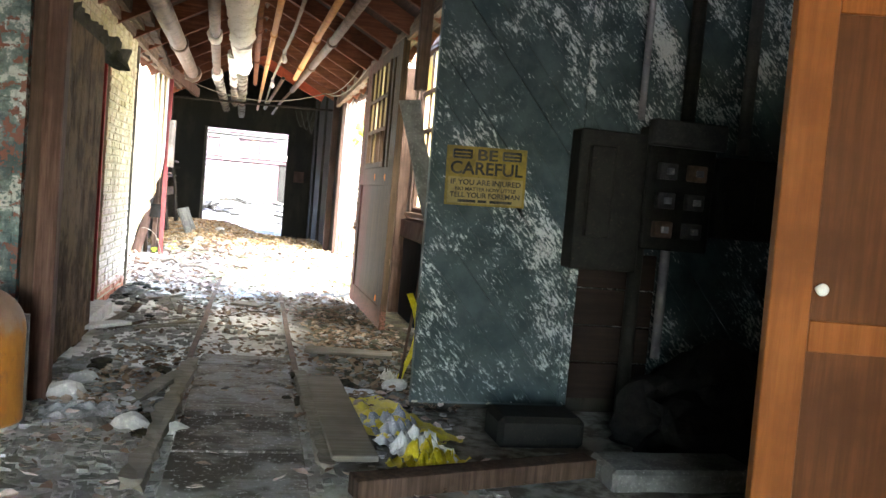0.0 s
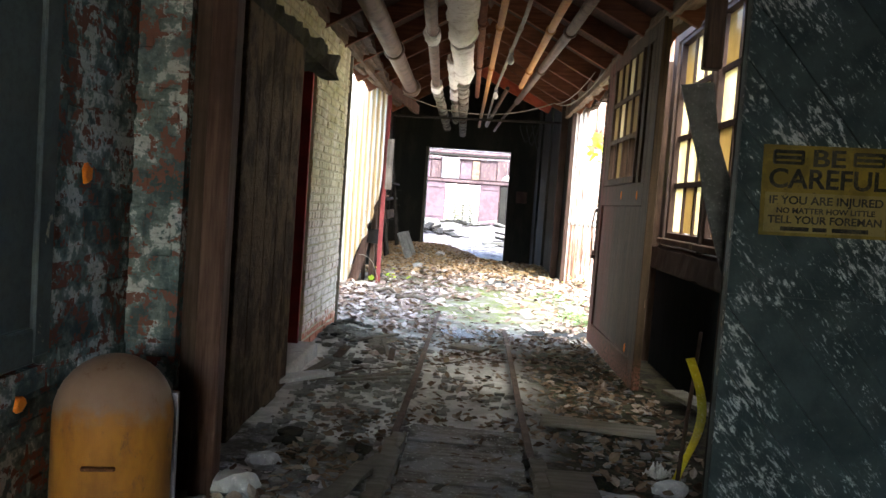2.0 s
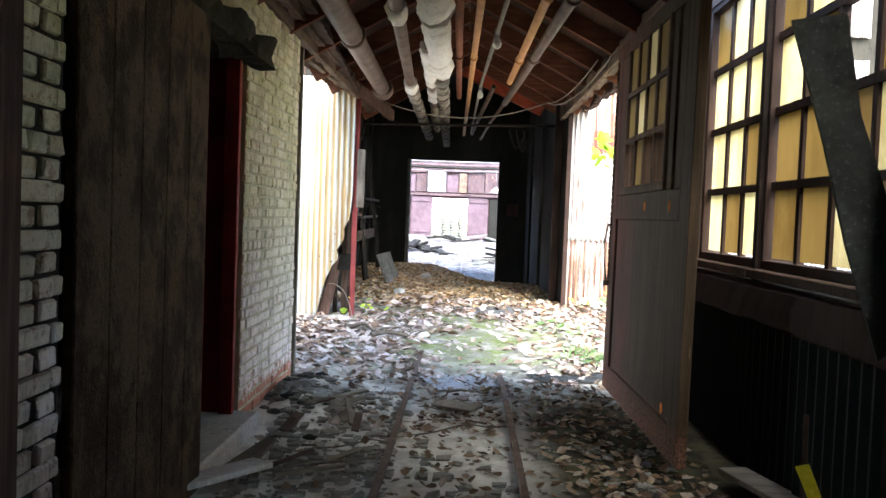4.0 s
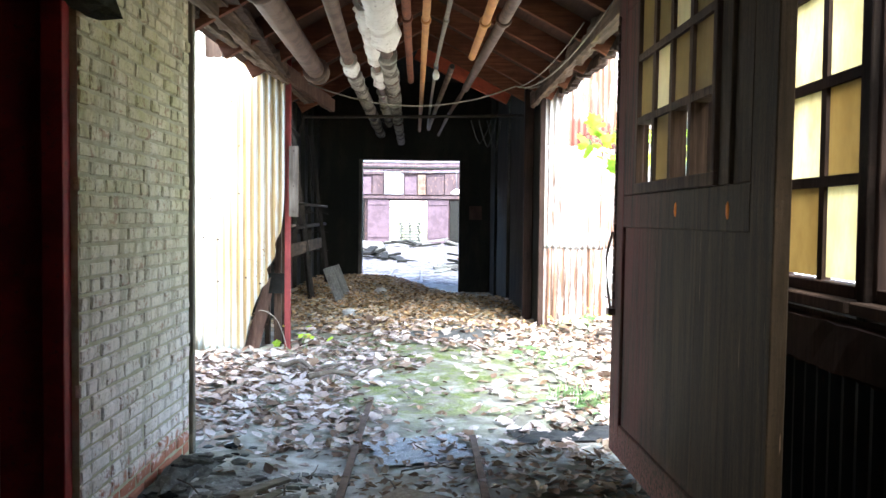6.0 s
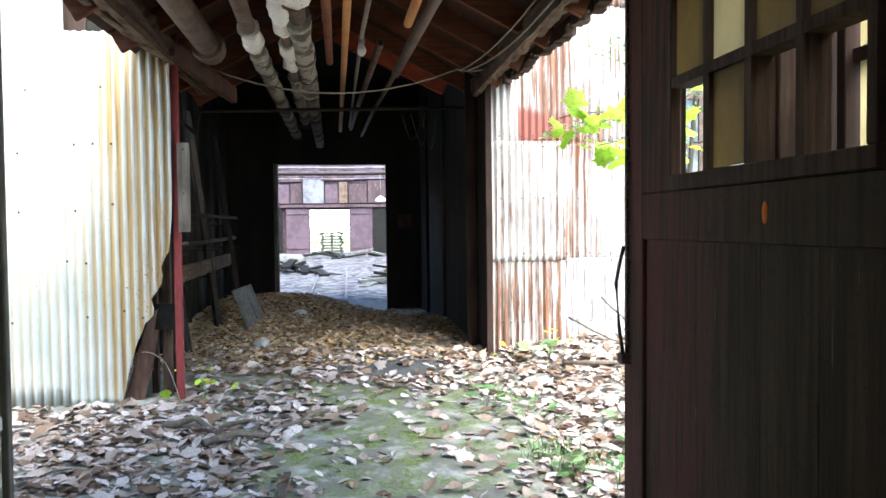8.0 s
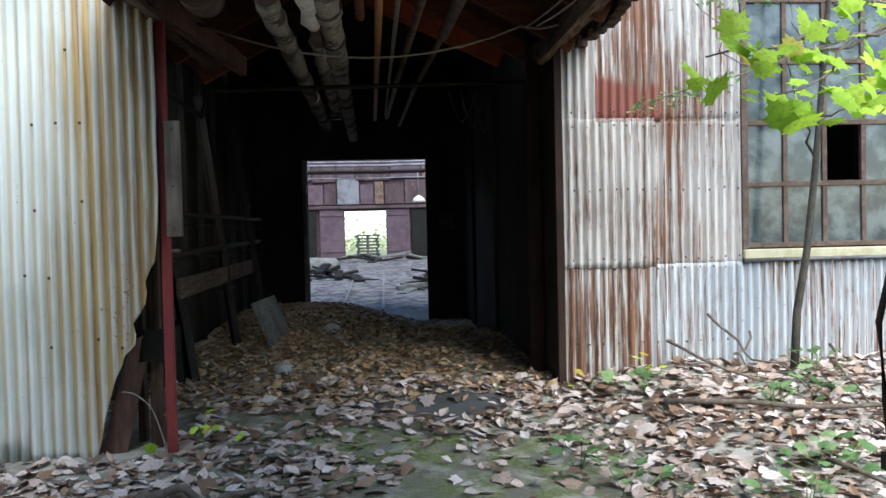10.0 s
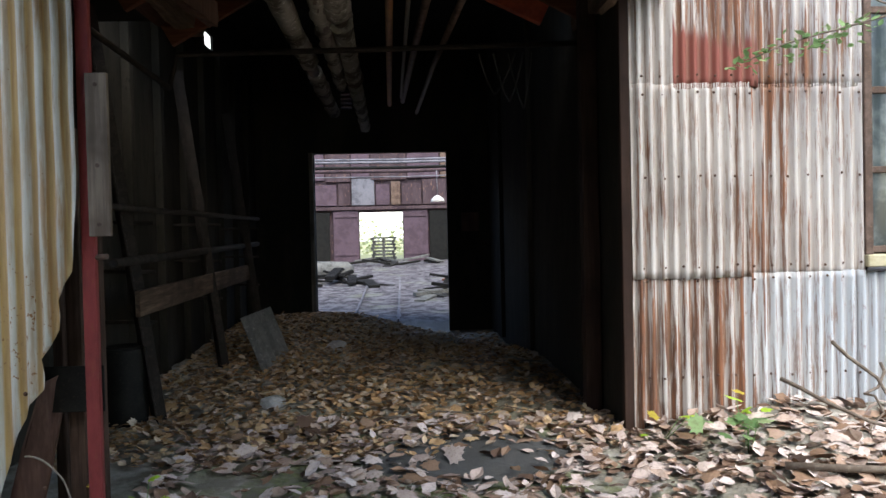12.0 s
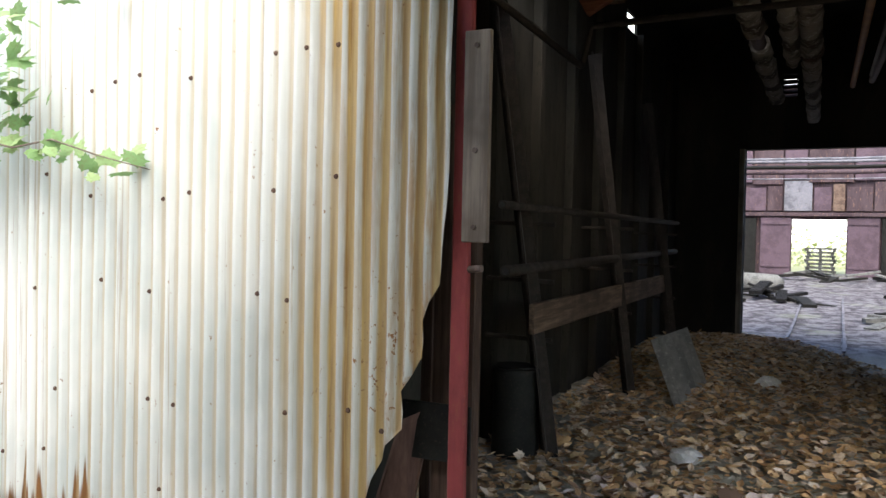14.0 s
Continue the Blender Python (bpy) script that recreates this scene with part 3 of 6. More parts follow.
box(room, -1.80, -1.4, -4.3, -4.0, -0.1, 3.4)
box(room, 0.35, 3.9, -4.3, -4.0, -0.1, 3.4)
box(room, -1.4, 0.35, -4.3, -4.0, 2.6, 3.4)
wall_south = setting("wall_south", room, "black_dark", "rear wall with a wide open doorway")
room = B()
box(room, -1.80, 3.9, -4.3, 4.8, 3.4, 3.6)
for k in range(9):
    box(room, -1.5, 3.6, -3.6 + k * 0.95, -3.52 + k * 0.95, 3.18, 3.4)
ceiling = setting("ceiling", room, "roof_board", "boarded ceiling on dark joists")

# ---- passage: roof ----
RIDGE, LEFT, RIGHT = -0.05, -1.62, 1.48


def roof_z(x, y):
    top = 3.66 + 0.02 * (y - 12)
    return top - 0.56 * abs(x - RIDGE) * (0.94 if x > RIDGE else 1.0)


def roof():
    r = B()
    y0, y1 = 4.8, 14.6
    for side, xe in ((-1, LEFT), (1, RIGHT)):
        n = 8
        for k in range(n):
            xa, xb = RIDGE + (xe - RIDGE) * k / n, RIDGE + (xe - RIDGE) * (k + 1) / n - side * 0.0008
            za0, zb0, za1, zb1 = roof_z(xa, y0), roof_z(xb, y0), roof_z(xa, y1), roof_z(xb, y1)
            v = [r.verts.new(p) for p in ((xa, y0, za0), (xb, y0, zb0), (xb, y1, zb1), (xa, y1, za1), (xa, y0, za0 + 0.04), (xb, y0, zb0 + 0.04), (xb, y1, zb1 + 0.04), (xa, y1, za1 + 0.04))]
            for f in ((0, 1, 2, 3), (7, 6, 5, 4), (0, 4, 5, 1), (1, 5, 6, 2), (2, 6, 7, 3), (3, 7, 4, 0)):
                r.faces.new([v[i] for i in f])
    ob = setting("roof", r, "roof_board", "brown boarded gable roof, seen from below")
    for k in range(11):
        y = 5.0 + 0.93 * k
        for xe in (LEFT, RIGHT):
            b = B()
            beam(b, (RIDGE, y, roof_z(RIDGE, y) - 0.085), (xe * 0.97, y, roof_z(xe * 0.97, y) - 0.085), 0.05, 0.16)
            part("rafter", b, "rafter_wood", ob)
    return ob


roof_ob = roof()
for name, x, z, w in (("plate", -1.44, 2.78, 0.13), ("plate", 1.30, 2.78, 0.13)):
    b = B()
    rough_beam(b, (x, 4.8, z), (x, 14.5, z + 0.1), w, 0.13, x)
    rough_beam(b, (x - 0.06 * (1 if x > 0 else -1), 4.8, z - 0.04), (x - 0.08 * (1 if x > 0 else -1), 13.6, z - 0.02), 0.06, 0.1, x + 3, 0.3)
    part(name, b, "plate_wood", roof_ob, "weathered, split wall plate")
b = B()
beam(b, (-0.12, 14.42, 3.50), (1.04, 14.42, 2.95), 0.07, 0.22)
part("brace", b, "red_rafter", roof_ob, "red-painted rafter")
b = B()
for k in range(46):
    y = 9.45 + k * 0.11
    d = 0.02 + 0.08 * random.random()
    x = RIGHT + 0.02
    box(b, x - 0.03, x + 0.05, y, y + 0.10, roof_z(RIGHT, y) - d, roof_z(RIGHT, y) + 0.05)
part("eave_edge", b, "dark_wood", roof_ob, "ragged torn roofing at the eave")

# ---- passage: left side ----
room = B()
box(room, -1.75, -1.379, 7.60, 9.10, -0.1, 3.2)
box(room, -1.75, -1.379, 5.12, 7.60, 2.32, 3.2)
wall_brick = setting("wall_brick", room, "mortar", "lime-washed brick wall of the passage")
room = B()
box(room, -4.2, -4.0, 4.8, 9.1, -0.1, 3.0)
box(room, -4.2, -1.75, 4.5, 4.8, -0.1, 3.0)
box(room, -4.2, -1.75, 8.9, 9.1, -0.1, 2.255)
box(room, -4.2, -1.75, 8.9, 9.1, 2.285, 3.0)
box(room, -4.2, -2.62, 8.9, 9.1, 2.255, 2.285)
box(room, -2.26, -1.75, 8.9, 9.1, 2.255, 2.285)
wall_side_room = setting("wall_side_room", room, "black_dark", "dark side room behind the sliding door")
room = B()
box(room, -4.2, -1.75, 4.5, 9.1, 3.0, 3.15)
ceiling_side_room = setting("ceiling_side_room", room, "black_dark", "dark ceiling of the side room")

# ---- passage: right side ----
room = B()
box(room, 1.64, 1.84, 4.8, 8.62, -0.1, 1.06)
box(room, 1.64, 1.84, 4.8, 8.62, 2.86, 3.2)
box(room, 1.64, 1.84, 8.46, 8.62, 1.06, 2.86)
box(room, 1.64, 1.84, 4.8, 5.55, 1.06, 2.86)
wall_window = setting("wall_window", room, "dark_wood", "dark boarded wall below the passage windows")

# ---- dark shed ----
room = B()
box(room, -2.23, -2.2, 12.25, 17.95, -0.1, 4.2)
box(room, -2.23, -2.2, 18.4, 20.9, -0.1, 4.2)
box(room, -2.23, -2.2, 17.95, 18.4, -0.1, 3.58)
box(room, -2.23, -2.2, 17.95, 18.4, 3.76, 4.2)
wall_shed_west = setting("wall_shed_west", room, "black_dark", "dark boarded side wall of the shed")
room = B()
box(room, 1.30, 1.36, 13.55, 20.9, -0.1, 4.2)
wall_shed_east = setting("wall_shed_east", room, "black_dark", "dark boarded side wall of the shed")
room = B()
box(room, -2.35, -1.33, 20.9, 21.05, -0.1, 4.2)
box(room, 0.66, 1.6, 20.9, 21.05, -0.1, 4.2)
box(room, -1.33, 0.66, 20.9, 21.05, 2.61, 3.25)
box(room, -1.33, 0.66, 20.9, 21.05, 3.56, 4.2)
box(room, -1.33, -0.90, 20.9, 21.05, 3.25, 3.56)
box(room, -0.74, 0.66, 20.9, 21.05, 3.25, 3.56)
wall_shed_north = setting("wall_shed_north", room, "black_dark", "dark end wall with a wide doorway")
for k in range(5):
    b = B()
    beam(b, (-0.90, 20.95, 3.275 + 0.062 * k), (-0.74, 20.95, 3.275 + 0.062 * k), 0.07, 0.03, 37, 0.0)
    part("vent_slat", b, "blackish_wood", wall_shed_north)
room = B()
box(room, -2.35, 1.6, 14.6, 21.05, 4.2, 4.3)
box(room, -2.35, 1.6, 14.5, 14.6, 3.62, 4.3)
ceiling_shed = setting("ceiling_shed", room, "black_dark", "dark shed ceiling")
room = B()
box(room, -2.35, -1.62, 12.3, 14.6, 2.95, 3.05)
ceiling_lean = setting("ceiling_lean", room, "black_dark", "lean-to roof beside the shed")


def sheet(name, x0, x1, z0, z1, y, mat, parent, pitch=0.068, amp=0.016, cut=None, tilt=0.0, curl=0.0):
    """A corrugated sheet that faces south. cut(z) gives the torn right edge."""
    n, rows = int((x1 - x0) / pitch * 8), 46 if cut else 22
    bm = B()
    grid = []
    for j in range(rows + 1):
        z = z0 + (z1 - z0) * j / rows
        right = cut(z) if cut else x1
        row = []
        for i in range(n + 1):
            x = x0 + (right - x0) * i / n if cut is None else min(x0 + (x1 - x0) * i / n, right)
            yy = y + amp * math.sin(2 * math.pi * x / pitch) + 0.006 * noise.noise((x * 1.7, z * 1.7, y)) + tilt * (z - z0)
            if cut and x1 - x < 0.35:
                yy += curl * (1 - (x1 - x) / 0.35) * noise.noise((z * 2, 3, 0))
            row.append(bm.verts.new((x, yy, z + 0.004 * noise.noise((x * 8, j, 1)) * (j in (0, rows)) * 4)))
        grid.append(row)
    for a, b in zip(grid, grid[1:]):
        for i in range(n):
            if (a[i].co - a[i + 1].co).length > 1e-5 or (b[i].co - b[i + 1].co).length > 1e-5:
                f = bm.faces.new((a[i], a[i + 1], b[i + 1], b[i]))
                f.smooth = True
    bmesh.ops.remove_doubles(bm, verts=bm.verts, dist=1e-5)
    bmesh.ops.solidify(bm, geom=bm.faces, thickness=0.0012)
    return part(name, bm, mat, parent)


def wall_points(pts):
    def cut(z):
        for (za, xa), (zb, xb) in zip(pts, pts[1:]):
            if za <= z <= zb:
                return xa + (xb - xa) * (z - za) / (zb - za)
        return pts[-1][1]
    return cut


# corrugated wall of the lean-to
room = B()
box(room, -6.5, -2.0, 12.28, 12.36, -0.1, 4.0)
wall_corrugated_west = setting("wall_corrugated_west", room, "dark_wood", "cream corrugated iron wall with rust and a torn corner")
torn = wall_points([(0.0, -1.80), (0.2, -1.75), (0.5, -1.68), (0.72, -1.59), (0.78, -1.53), (0.84, -1.52), (0.9, -1.55), (1.0, -1.47), (1.1, -1.45), (1.14, -1.47), (1.29, -1.40), (1.5, -1.375), (1.66, -1.37), (4.0, -1.36)])
sheet("sheet", -2.16, -1.36, 0.10, 2.95, 12.2, "sheet_left", wall_corrugated_west, cut=torn, curl=0.03)
for k in range(6):
    sheet("sheet", -2.90 - 0.72 * k, -2.14 - 0.72 * k, 0.10 - 0.01 * (k % 2), 3.9, 12.205 + 0.003 * (k % 2), "sheet_left", wall_corrugated_west)

# corrugated building beside the yard
room = B()
box(room, 1.36, 2.80, 13.56, 13.7, -0.1, 6.0)
box(room, 2.80, 6.5, 13.56, 13.7, -0.1, 1.16)
box(room, 4.20, 6.5, 13.56, 13.7, 1.16, 6.0)
box(room, 2.80, 4.2, 13.56, 13.7, 3.9, 6.0)
wall_corrugated_east = setting("wall_corrugated_east", room, "black_dark", "tall wall of rusty and pale corrugated sheets")
SHEETS = [(1.36, 2.06, 0.15, 1.12, "rusty"), (2.04, 2.76, 0.15, 1.115, "blue"), (2.74, 3.45, 0.15, 1.12, "blue"), (3.43, 4.2, 0.15, 1.115, "blue"), (4.18, 5.2, 0.15, 1.12, "blue"),
          (1.36, 2.08, 1.09, 2.26, "pale"), (2.06, 2.80, 1.09, 2.25, "pale"), (1.36, 1.64, 2.2, 3.7, "pale"), (1.62, 2.14, 2.23, 3.6, "red"), (2.12, 2.80, 2.23, 3.6, "pale"), (4.2, 5.2, 1.09, 3.6, "pale"),
          (1.36, 2.8, 3.57, 4.9, "rusty"), (2.78, 5.2, 3.9, 4.9, "pale")]
for k, (x0, x1, z0, z1, m) in enumerate(SHEETS):
    sheet("sheet", x0, x1, z0, z1, 13.50 - 0.004 * (k % 3), "sheet_" + m, wall_corrugated_east)
room = B()
box(room, 1.36, 6.5, 13.7, 18.0, 5.9, 6.0)
box(room, 1.36, 6.5, 17.8, 18.0, -0.1, 5.9)
box(room, 6.3, 6.5, 13.7, 17.8, -0.1, 5.9)
wall_workshop = setting("wall_workshop", room, "black_dark", "dark inside of the corrugated building")

# ---- far shed ----
room = B()
box(room, -7.2, -7.0, 21.05, 35.6, -0.1, 4.3)
box(room, 6.0, 6.2, 21.05, 35.6, -0.1, 4.3)
wall_far_sides = setting("wall_far_sides", room, "far_rust", "long side walls of the roofless shed")
room = B()
box(room, -7.2, -1.48, 35.6, 35.8, 0.0, 6.0)
box(room, -0.03, 6.2, 35.6, 35.8, 0.0, 6.0)
box(room, -1.48, -0.03, 35.6, 35.8, 2.08, 6.0)
wall_far = setting("wall_far", room, "far_rust", "far rusty wall with a wide doorway")

# ---- first room: things ----


def clip_poly(poly, x0, x1, z0, z1):
    for k, lim, keep in ((0, x0, 1), (0, x1, -1), (1, z0, 1), (1, z1, -1)):
        out = []
        for a, b in zip(poly, poly[1:] + poly[:1]):
            ia, ib = (a[k] - lim) * keep >= 0, (b[k] - lim) * keep >= 0
            if ia != ib:
                f = (lim - a[k]) / (b[k] - a[k])
                out_p = tuple(a[j] + f * (b[j] - a[j]) for j in (0, 1))
                out += [out_p, b] if ib else [out_p]
            elif ib:
                out.append(b)
        poly = out
        if not poly:
            return []
    return poly


def diagonal_planks(parent, x0, x1, z0, z1, y, width=0.155, angle=50, mat="blue_plank"):
    """Boards that run down to the right, each with its own edges."""
    a = radians(angle)
    d, n = Vector((math.cos(a), -math.sin(a))), Vector((math.sin(a), math.cos(a)))
    cs = [n.dot(Vector(p)) for p in ((x0, z0), (x1, z0), (x0, z1), (x1, z1))]
    k = math.floor(min(cs) / width)
    while k * width < max(cs):
        lo, hi = k * width + 0.002, (k + 1) * width - 0.002
        strip = [tuple(n * lo - d * 6), tuple(n * lo + d * 6), tuple(n * hi + d * 6), tuple(n * hi - d * 6)]
        poly = clip_poly(strip, x0, x1, z0, z1)
        k += 1
        if len(poly) < 3:
            continue
        bm = B()
        out = y - 0.020 - 0.009 * random.random()
        f0 = [bm.verts.new((px, out, pz)) for px, pz in poly]
        f1 = [bm.verts.new((px, y, pz)) for px, pz in poly]
        bm.faces.new(f0)
        for i in range(len(poly)):
            j = (i + 1) % len(poly)
            bm.faces.new((f0[i], f0[j], f1[j], f1[i]))
        part("plank", bm, mat, parent)


blue_door = thing("sliding_door", "blue-grey diagonal-planked sliding door with flaking paint", "door")
b = B()
box(b, 0.99, 1.98, 4.435, 4.475, 0.05, 2.78)
part("backing", b, "panel_paint", blue_door)
diagonal_planks(blue_door, 0.99, 1.93, 0.07, 2.78, 4.435)
b = B()
box(b, 1.93, 1.985, 4.39, 4.436, 0.07, 2.78, 0.004)
part("edge_board", b, "blue_plank", blue_door)
b = B()
box(b, 0.99, 1.93, 4.404, 4.412, 0.99, 1.03, 0.002)
part("strap", b, "blue_plank", blue_door)
diagonal_planks(wall_north, 2.0, 3.58, 0.2, 3.0, 4.555)


def lettering(text, size, x, z, y, mat, parent, width=None):
    cu = bpy.data.curves.new("text", "FONT")
    cu.body, cu.size, cu.align_x = text, size, "CENTER"
    cu.extrude, cu.offset = 0.0006, size * 0.022
    tmp = bpy.data.objects.new("text", cu)
    scene.collection.objects.link(tmp)
    bpy.context.view_layer.update()
    me = bpy.data.meshes.new_from_object(tmp)
    bpy.data.objects.remove(tmp)
    w = max(v.co.x for v in me.vertices) - min(v.co.x for v in me.vertices)
    k = width / w if width else 1.0
    for v in me.vertices:
        v.co = Vector((x + v.co.x * k, y - v.co.z, z + v.co.y))
    me.materials.clear()
    me.materials.append(M[mat])
    ob = new("lettering", me)
    ob.parent = parent
    return ob


M["sign_yellow"] = worn("sign_yellow", (0.2, 0.145, 0.028), (0.13, 0.095, 0.022), (0.08, 0.055, 0.022), 9, 0.5)
M["sign_pale"] = worn("sign_pale", (0.23, 0.18, 0.07), (0.17, 0.13, 0.05), (0.09, 0.06, 0.025), 9, 0.5)
M["sign_black"] = worn("sign_black", (0.015, 0.015, 0.015), (0.05, 0.045, 0.035), (0.12, 0.09, 0.04), 12, 0.5)
sign = thing("warning_sign", "faded yellow enamel safety sign screwed to the blue door", "sign")
b = B()
box(b, -0.252, 0.252, -0.003, 0.004, -0.178, 0.178, 0.002)
part("plate", b, "sign_yellow", sign)
b = B()
box(b, -0.235, 0.235, -0.005, -0.003, -0.165, -0.008)
part("lower_field", b, "sign_pale", sign)
lettering("BE", 0.092, 0.0, 0.098, -0.005, "sign_black", sign, 0.125)
lettering("CAREFUL", 0.105, 0.0, 0.012, -0.005, "sign_black", sign, 0.455)
lettering("IF YOU ARE INJURED", 0.044, 0.0, -0.052, -0.0065, "sign_black", sign, 0.44)
lettering("NO MATTER HOW LITTLE", 0.03, 0.0, -0.088, -0.0065, "sign_black", sign, 0.38)
lettering("TELL YOUR FOREMAN", 0.042, 0.0, -0.128, -0.0065, "sign_black", sign, 0.44)
for x0, x1 in ((-0.17, -0.06), (-0.045, 0.01), (0.03, 0.17)):
    b = B()
    box(b, x0, x1, -0.0065, -0.005, -0.158, -0.142)
    part("line_of_print", b, "sign_black", sign)
for s in (-1, 1):
    b = B()
    box(b, s * 0.155 - 0.06, s * 0.155 + 0.06, -0.005, -0.003, 0.102, 0.158, 0.006)
    part("emblem", b, "sign_black", sign)
    for z in (0.118, 0.14):
        b = B()
        box(b, s * 0.155 - 0.048, s * 0.155 + 0.048, -0.0065, -0.005, z - 0.004, z + 0.004)
        part("emblem_bar", b, "sign_yellow", sign)
sign.matrix_world = pose(1.335, 4.402, 1.455, 0, -1.4, 0)

cabinet = thing("switch_cabinet", "black iron electrical switch cabinet on the wall", "switchgear")
b = B()
box(b, 1.86, 2.30, 4.24, 4.40, 0.95, 1.80, 0.01)
part("body", b, "dark_metal", cabinet)
b = B()
box(b, 1.92, 2.08, 4.20, 4.245, 1.15, 1.70, 0.008)
part("door", b, "dark_metal", cabinet)
breaker = thing("breaker_panel", "open breaker panel with black switches and pipes", "switchgear")
b = B()
box(b, 2.32, 2.78, 4.26, 4.42, 1.10, 1.86, 0.01)
part("body", b, "dark_metal", breaker)
b = B()
box(b, 2.30, 2.80, 4.18, 4.27, 1.74, 1.90, 0.012)
part("hood", b, "rubber", breaker)
for i in range(2):
    for j in range(3):
        b = B()
        box(b, 2.38 + 0.2 * i, 2.50 + 0.2 * i, 4.21, 4.26, 1.18 + 0.18 * j, 1.28 + 0.18 * j, 0.006)
        sw = part("switch", b, "grey_pipe" if (i + j) % 3 == 0 else "rubber", breaker)
        b = B()
        box(b, 2.42 + 0.2 * i, 2.46 + 0.2 * i, 4.18, 4.212, 1.21 + 0.18 * j, 1.25 + 0.18 * j, 0.003)
        part("lever", b, "far_grey", sw)
for x, z0, z1, r, m in ((2.29, 1.9, 3.15, 0.022, "far_grey"), (2.61, 1.9, 3.15, 0.045, "dark_metal"), (3.02, 1.75, 3.15, 0.04, "rubber"), (2.35, 0.05, 1.1, 0.045, "dark_metal"), (2.55, 0.4, 1.1, 0.03, "far_grey")):
    b = B()
    tube(b, [(x, 4.36, z0), (x, 4.36, (z0 + z1) / 2), (x, 4.36, z1)], r, 10)
    pipe_thing = tagged(part("conduit", b, m), "upright electrical conduit on the planked wall", "pipe", "conduits at the switchgear")
fuse = thing("fuse_box", "shallow rusty fuse box on the wall", "switchgear")
b = B()
box(b, 2.86, 3.35, 4.32, 4.5, 1.2, 1.72, 0.01)
part("body", b, "dark_metal", fuse)
b = B()
box(b, 2.9, 3.12, 4.305, 4.325, 1.28, 1.64, 0.006)
part("door", b, "dark_metal", fuse)
# backboard colour holds the dark corner's shade
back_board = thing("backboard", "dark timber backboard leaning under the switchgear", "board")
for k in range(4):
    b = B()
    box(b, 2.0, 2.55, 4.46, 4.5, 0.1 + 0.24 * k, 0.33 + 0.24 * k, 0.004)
    part("board", b, "dim_board", back_board)

wood_door = thing("panelled_door", "orange-brown varnished panelled door standing open", "door")
b = B()
box(b, 0.0, 0.13, -0.025, 0.025, 0.0, 2.1, 0.004)
part("stile", b, "orange_door", wood_door)
b = B()
box(b, 0.72, 0.85, -0.025, 0.025, 0.0, 2.1, 0.004)
part("stile", b, "orange_door", wood_door)
for z0, z1 in ((0.0, 0.22), (0.92, 1.02), (1.97, 2.1)):
    b = B()
    box(b, 0.13, 0.72, -0.023, 0.023, z0, z1, 0.004)
    part("rail", b, "orange_door", wood_door)
for z0, z1 in ((0.22, 0.92), (1.02, 1.97)):
    b = B()
    box(b, 0.125, 0.725, -0.010, 0.010, z0 - 0.005, z1 + 0.005)
    part("panel", b, "orange_panel", wood_door)
b = B()
bmesh.ops.create_uvsphere(b, u_segments=14, v_segments=8, radius=0.02, matrix=pose(0.15, -0.045, 1.12) @ Matrix.Diagonal((1, 0.7, 1, 1)))
tube(b, [(0.15, -0.01, 1.12), (0.15, -0.045, 1.12)], 0.009, 8)
part("knob", b, "lagging", wood_door, "pale worn knob")
wood_door.matrix_world = pose(1.60, 1.92, 0.0, 0, -0.8, -14)


def domed_tank():
    """A standing shell with a half-round top and a slot."""
    th = thing("domed_tank", "orange-painted steel tank with a worn domed top", "tank")
    n = Nodes("tank_paint", 0.5)
    z = n.axis(2)
    blot = n.noise(7, 5, 0.65)
    run = n.noise(4, 5, 0.65, (2, 2, 0.8))
    c = n.mix(n.ramp(run, 0.3, 0.7), (0.4, 0.17, 0.03), (0.25, 0.10, 0.025))
    c = n.mix(n.ramp(n.math("ADD", z, n.math("MULTIPLY", blot, 0.25)), 0.60, 0.68), c, n.mix(blot, (0.2, 0.11, 0.065), (0.32, 0.22, 0.16)))
    c = n.mix(n.ramp(n.noise(9, 6, 0.75, (1, 1, 0.6), 4), 0.56, 0.7), c, (0.18, 0.085, 0.04))
    n.base(c).bump(n.noise(25, 4), 0.3, 0.004)
    M["tank_paint"] = n.m
    b = B()
    prof = [(0.205, 0.03), (0.208, 0.045), (0.205, 0.06)] + [(0.203, 0.06 + 0.42 * k / 4) for k in range(1, 5)] + [(0.203 * math.cos(a), 0.48 + 0.21 * math.sin(a)) for a in [math.pi / 2 * k / 8 for k in range(1, 8)]] + [(0.012, 0.69)]
    seg, rings = 36, []
    for r, zz in prof:
        rings.append([b.verts.new((r * math.cos(2 * math.pi * s / seg), r * math.sin(2 * math.pi * s / seg), zz)) for s in range(seg)])
    for p, q in zip(rings, rings[1:]):
        for s in range(seg):
            b.faces.new((p[s], p[(s + 1) % seg], q[(s + 1) % seg], q[s])).smooth = True
    b.faces.new(rings[-1])
    b.faces.new(list(reversed(rings[0])))
    part("shell", b, "tank_paint", th)
    b = B()
    box(b, -0.055, 0.055, -0.213, -0.196, 0.335, 0.35, 0.004)
    part("slot", b, "rust", th)
    b = B()
    tube(b, [(0, 0, 0.0), (0, 0, 0.035)], 0.19, 24)
    part("base", b, "stone", th)
    b = B()
    box(b, 0.15, 0.215, 0.02, 0.06, 0.0, 0.55, 0.004)
    part("bracket", b, "far_grey", th)
    th.matrix_world = pose(-1.262, 3.95, 0.0, 0, 0, 12)


domed_tank()

board_up = thing("boarded_window", "dark green boarded window set in the flaking wall", "window")
b = B()
box(b, -1.50, -1.462, 1.9, 3.74, 0.80, 2.6, 0.006)
part("board", b, "panel_paint", board_up)
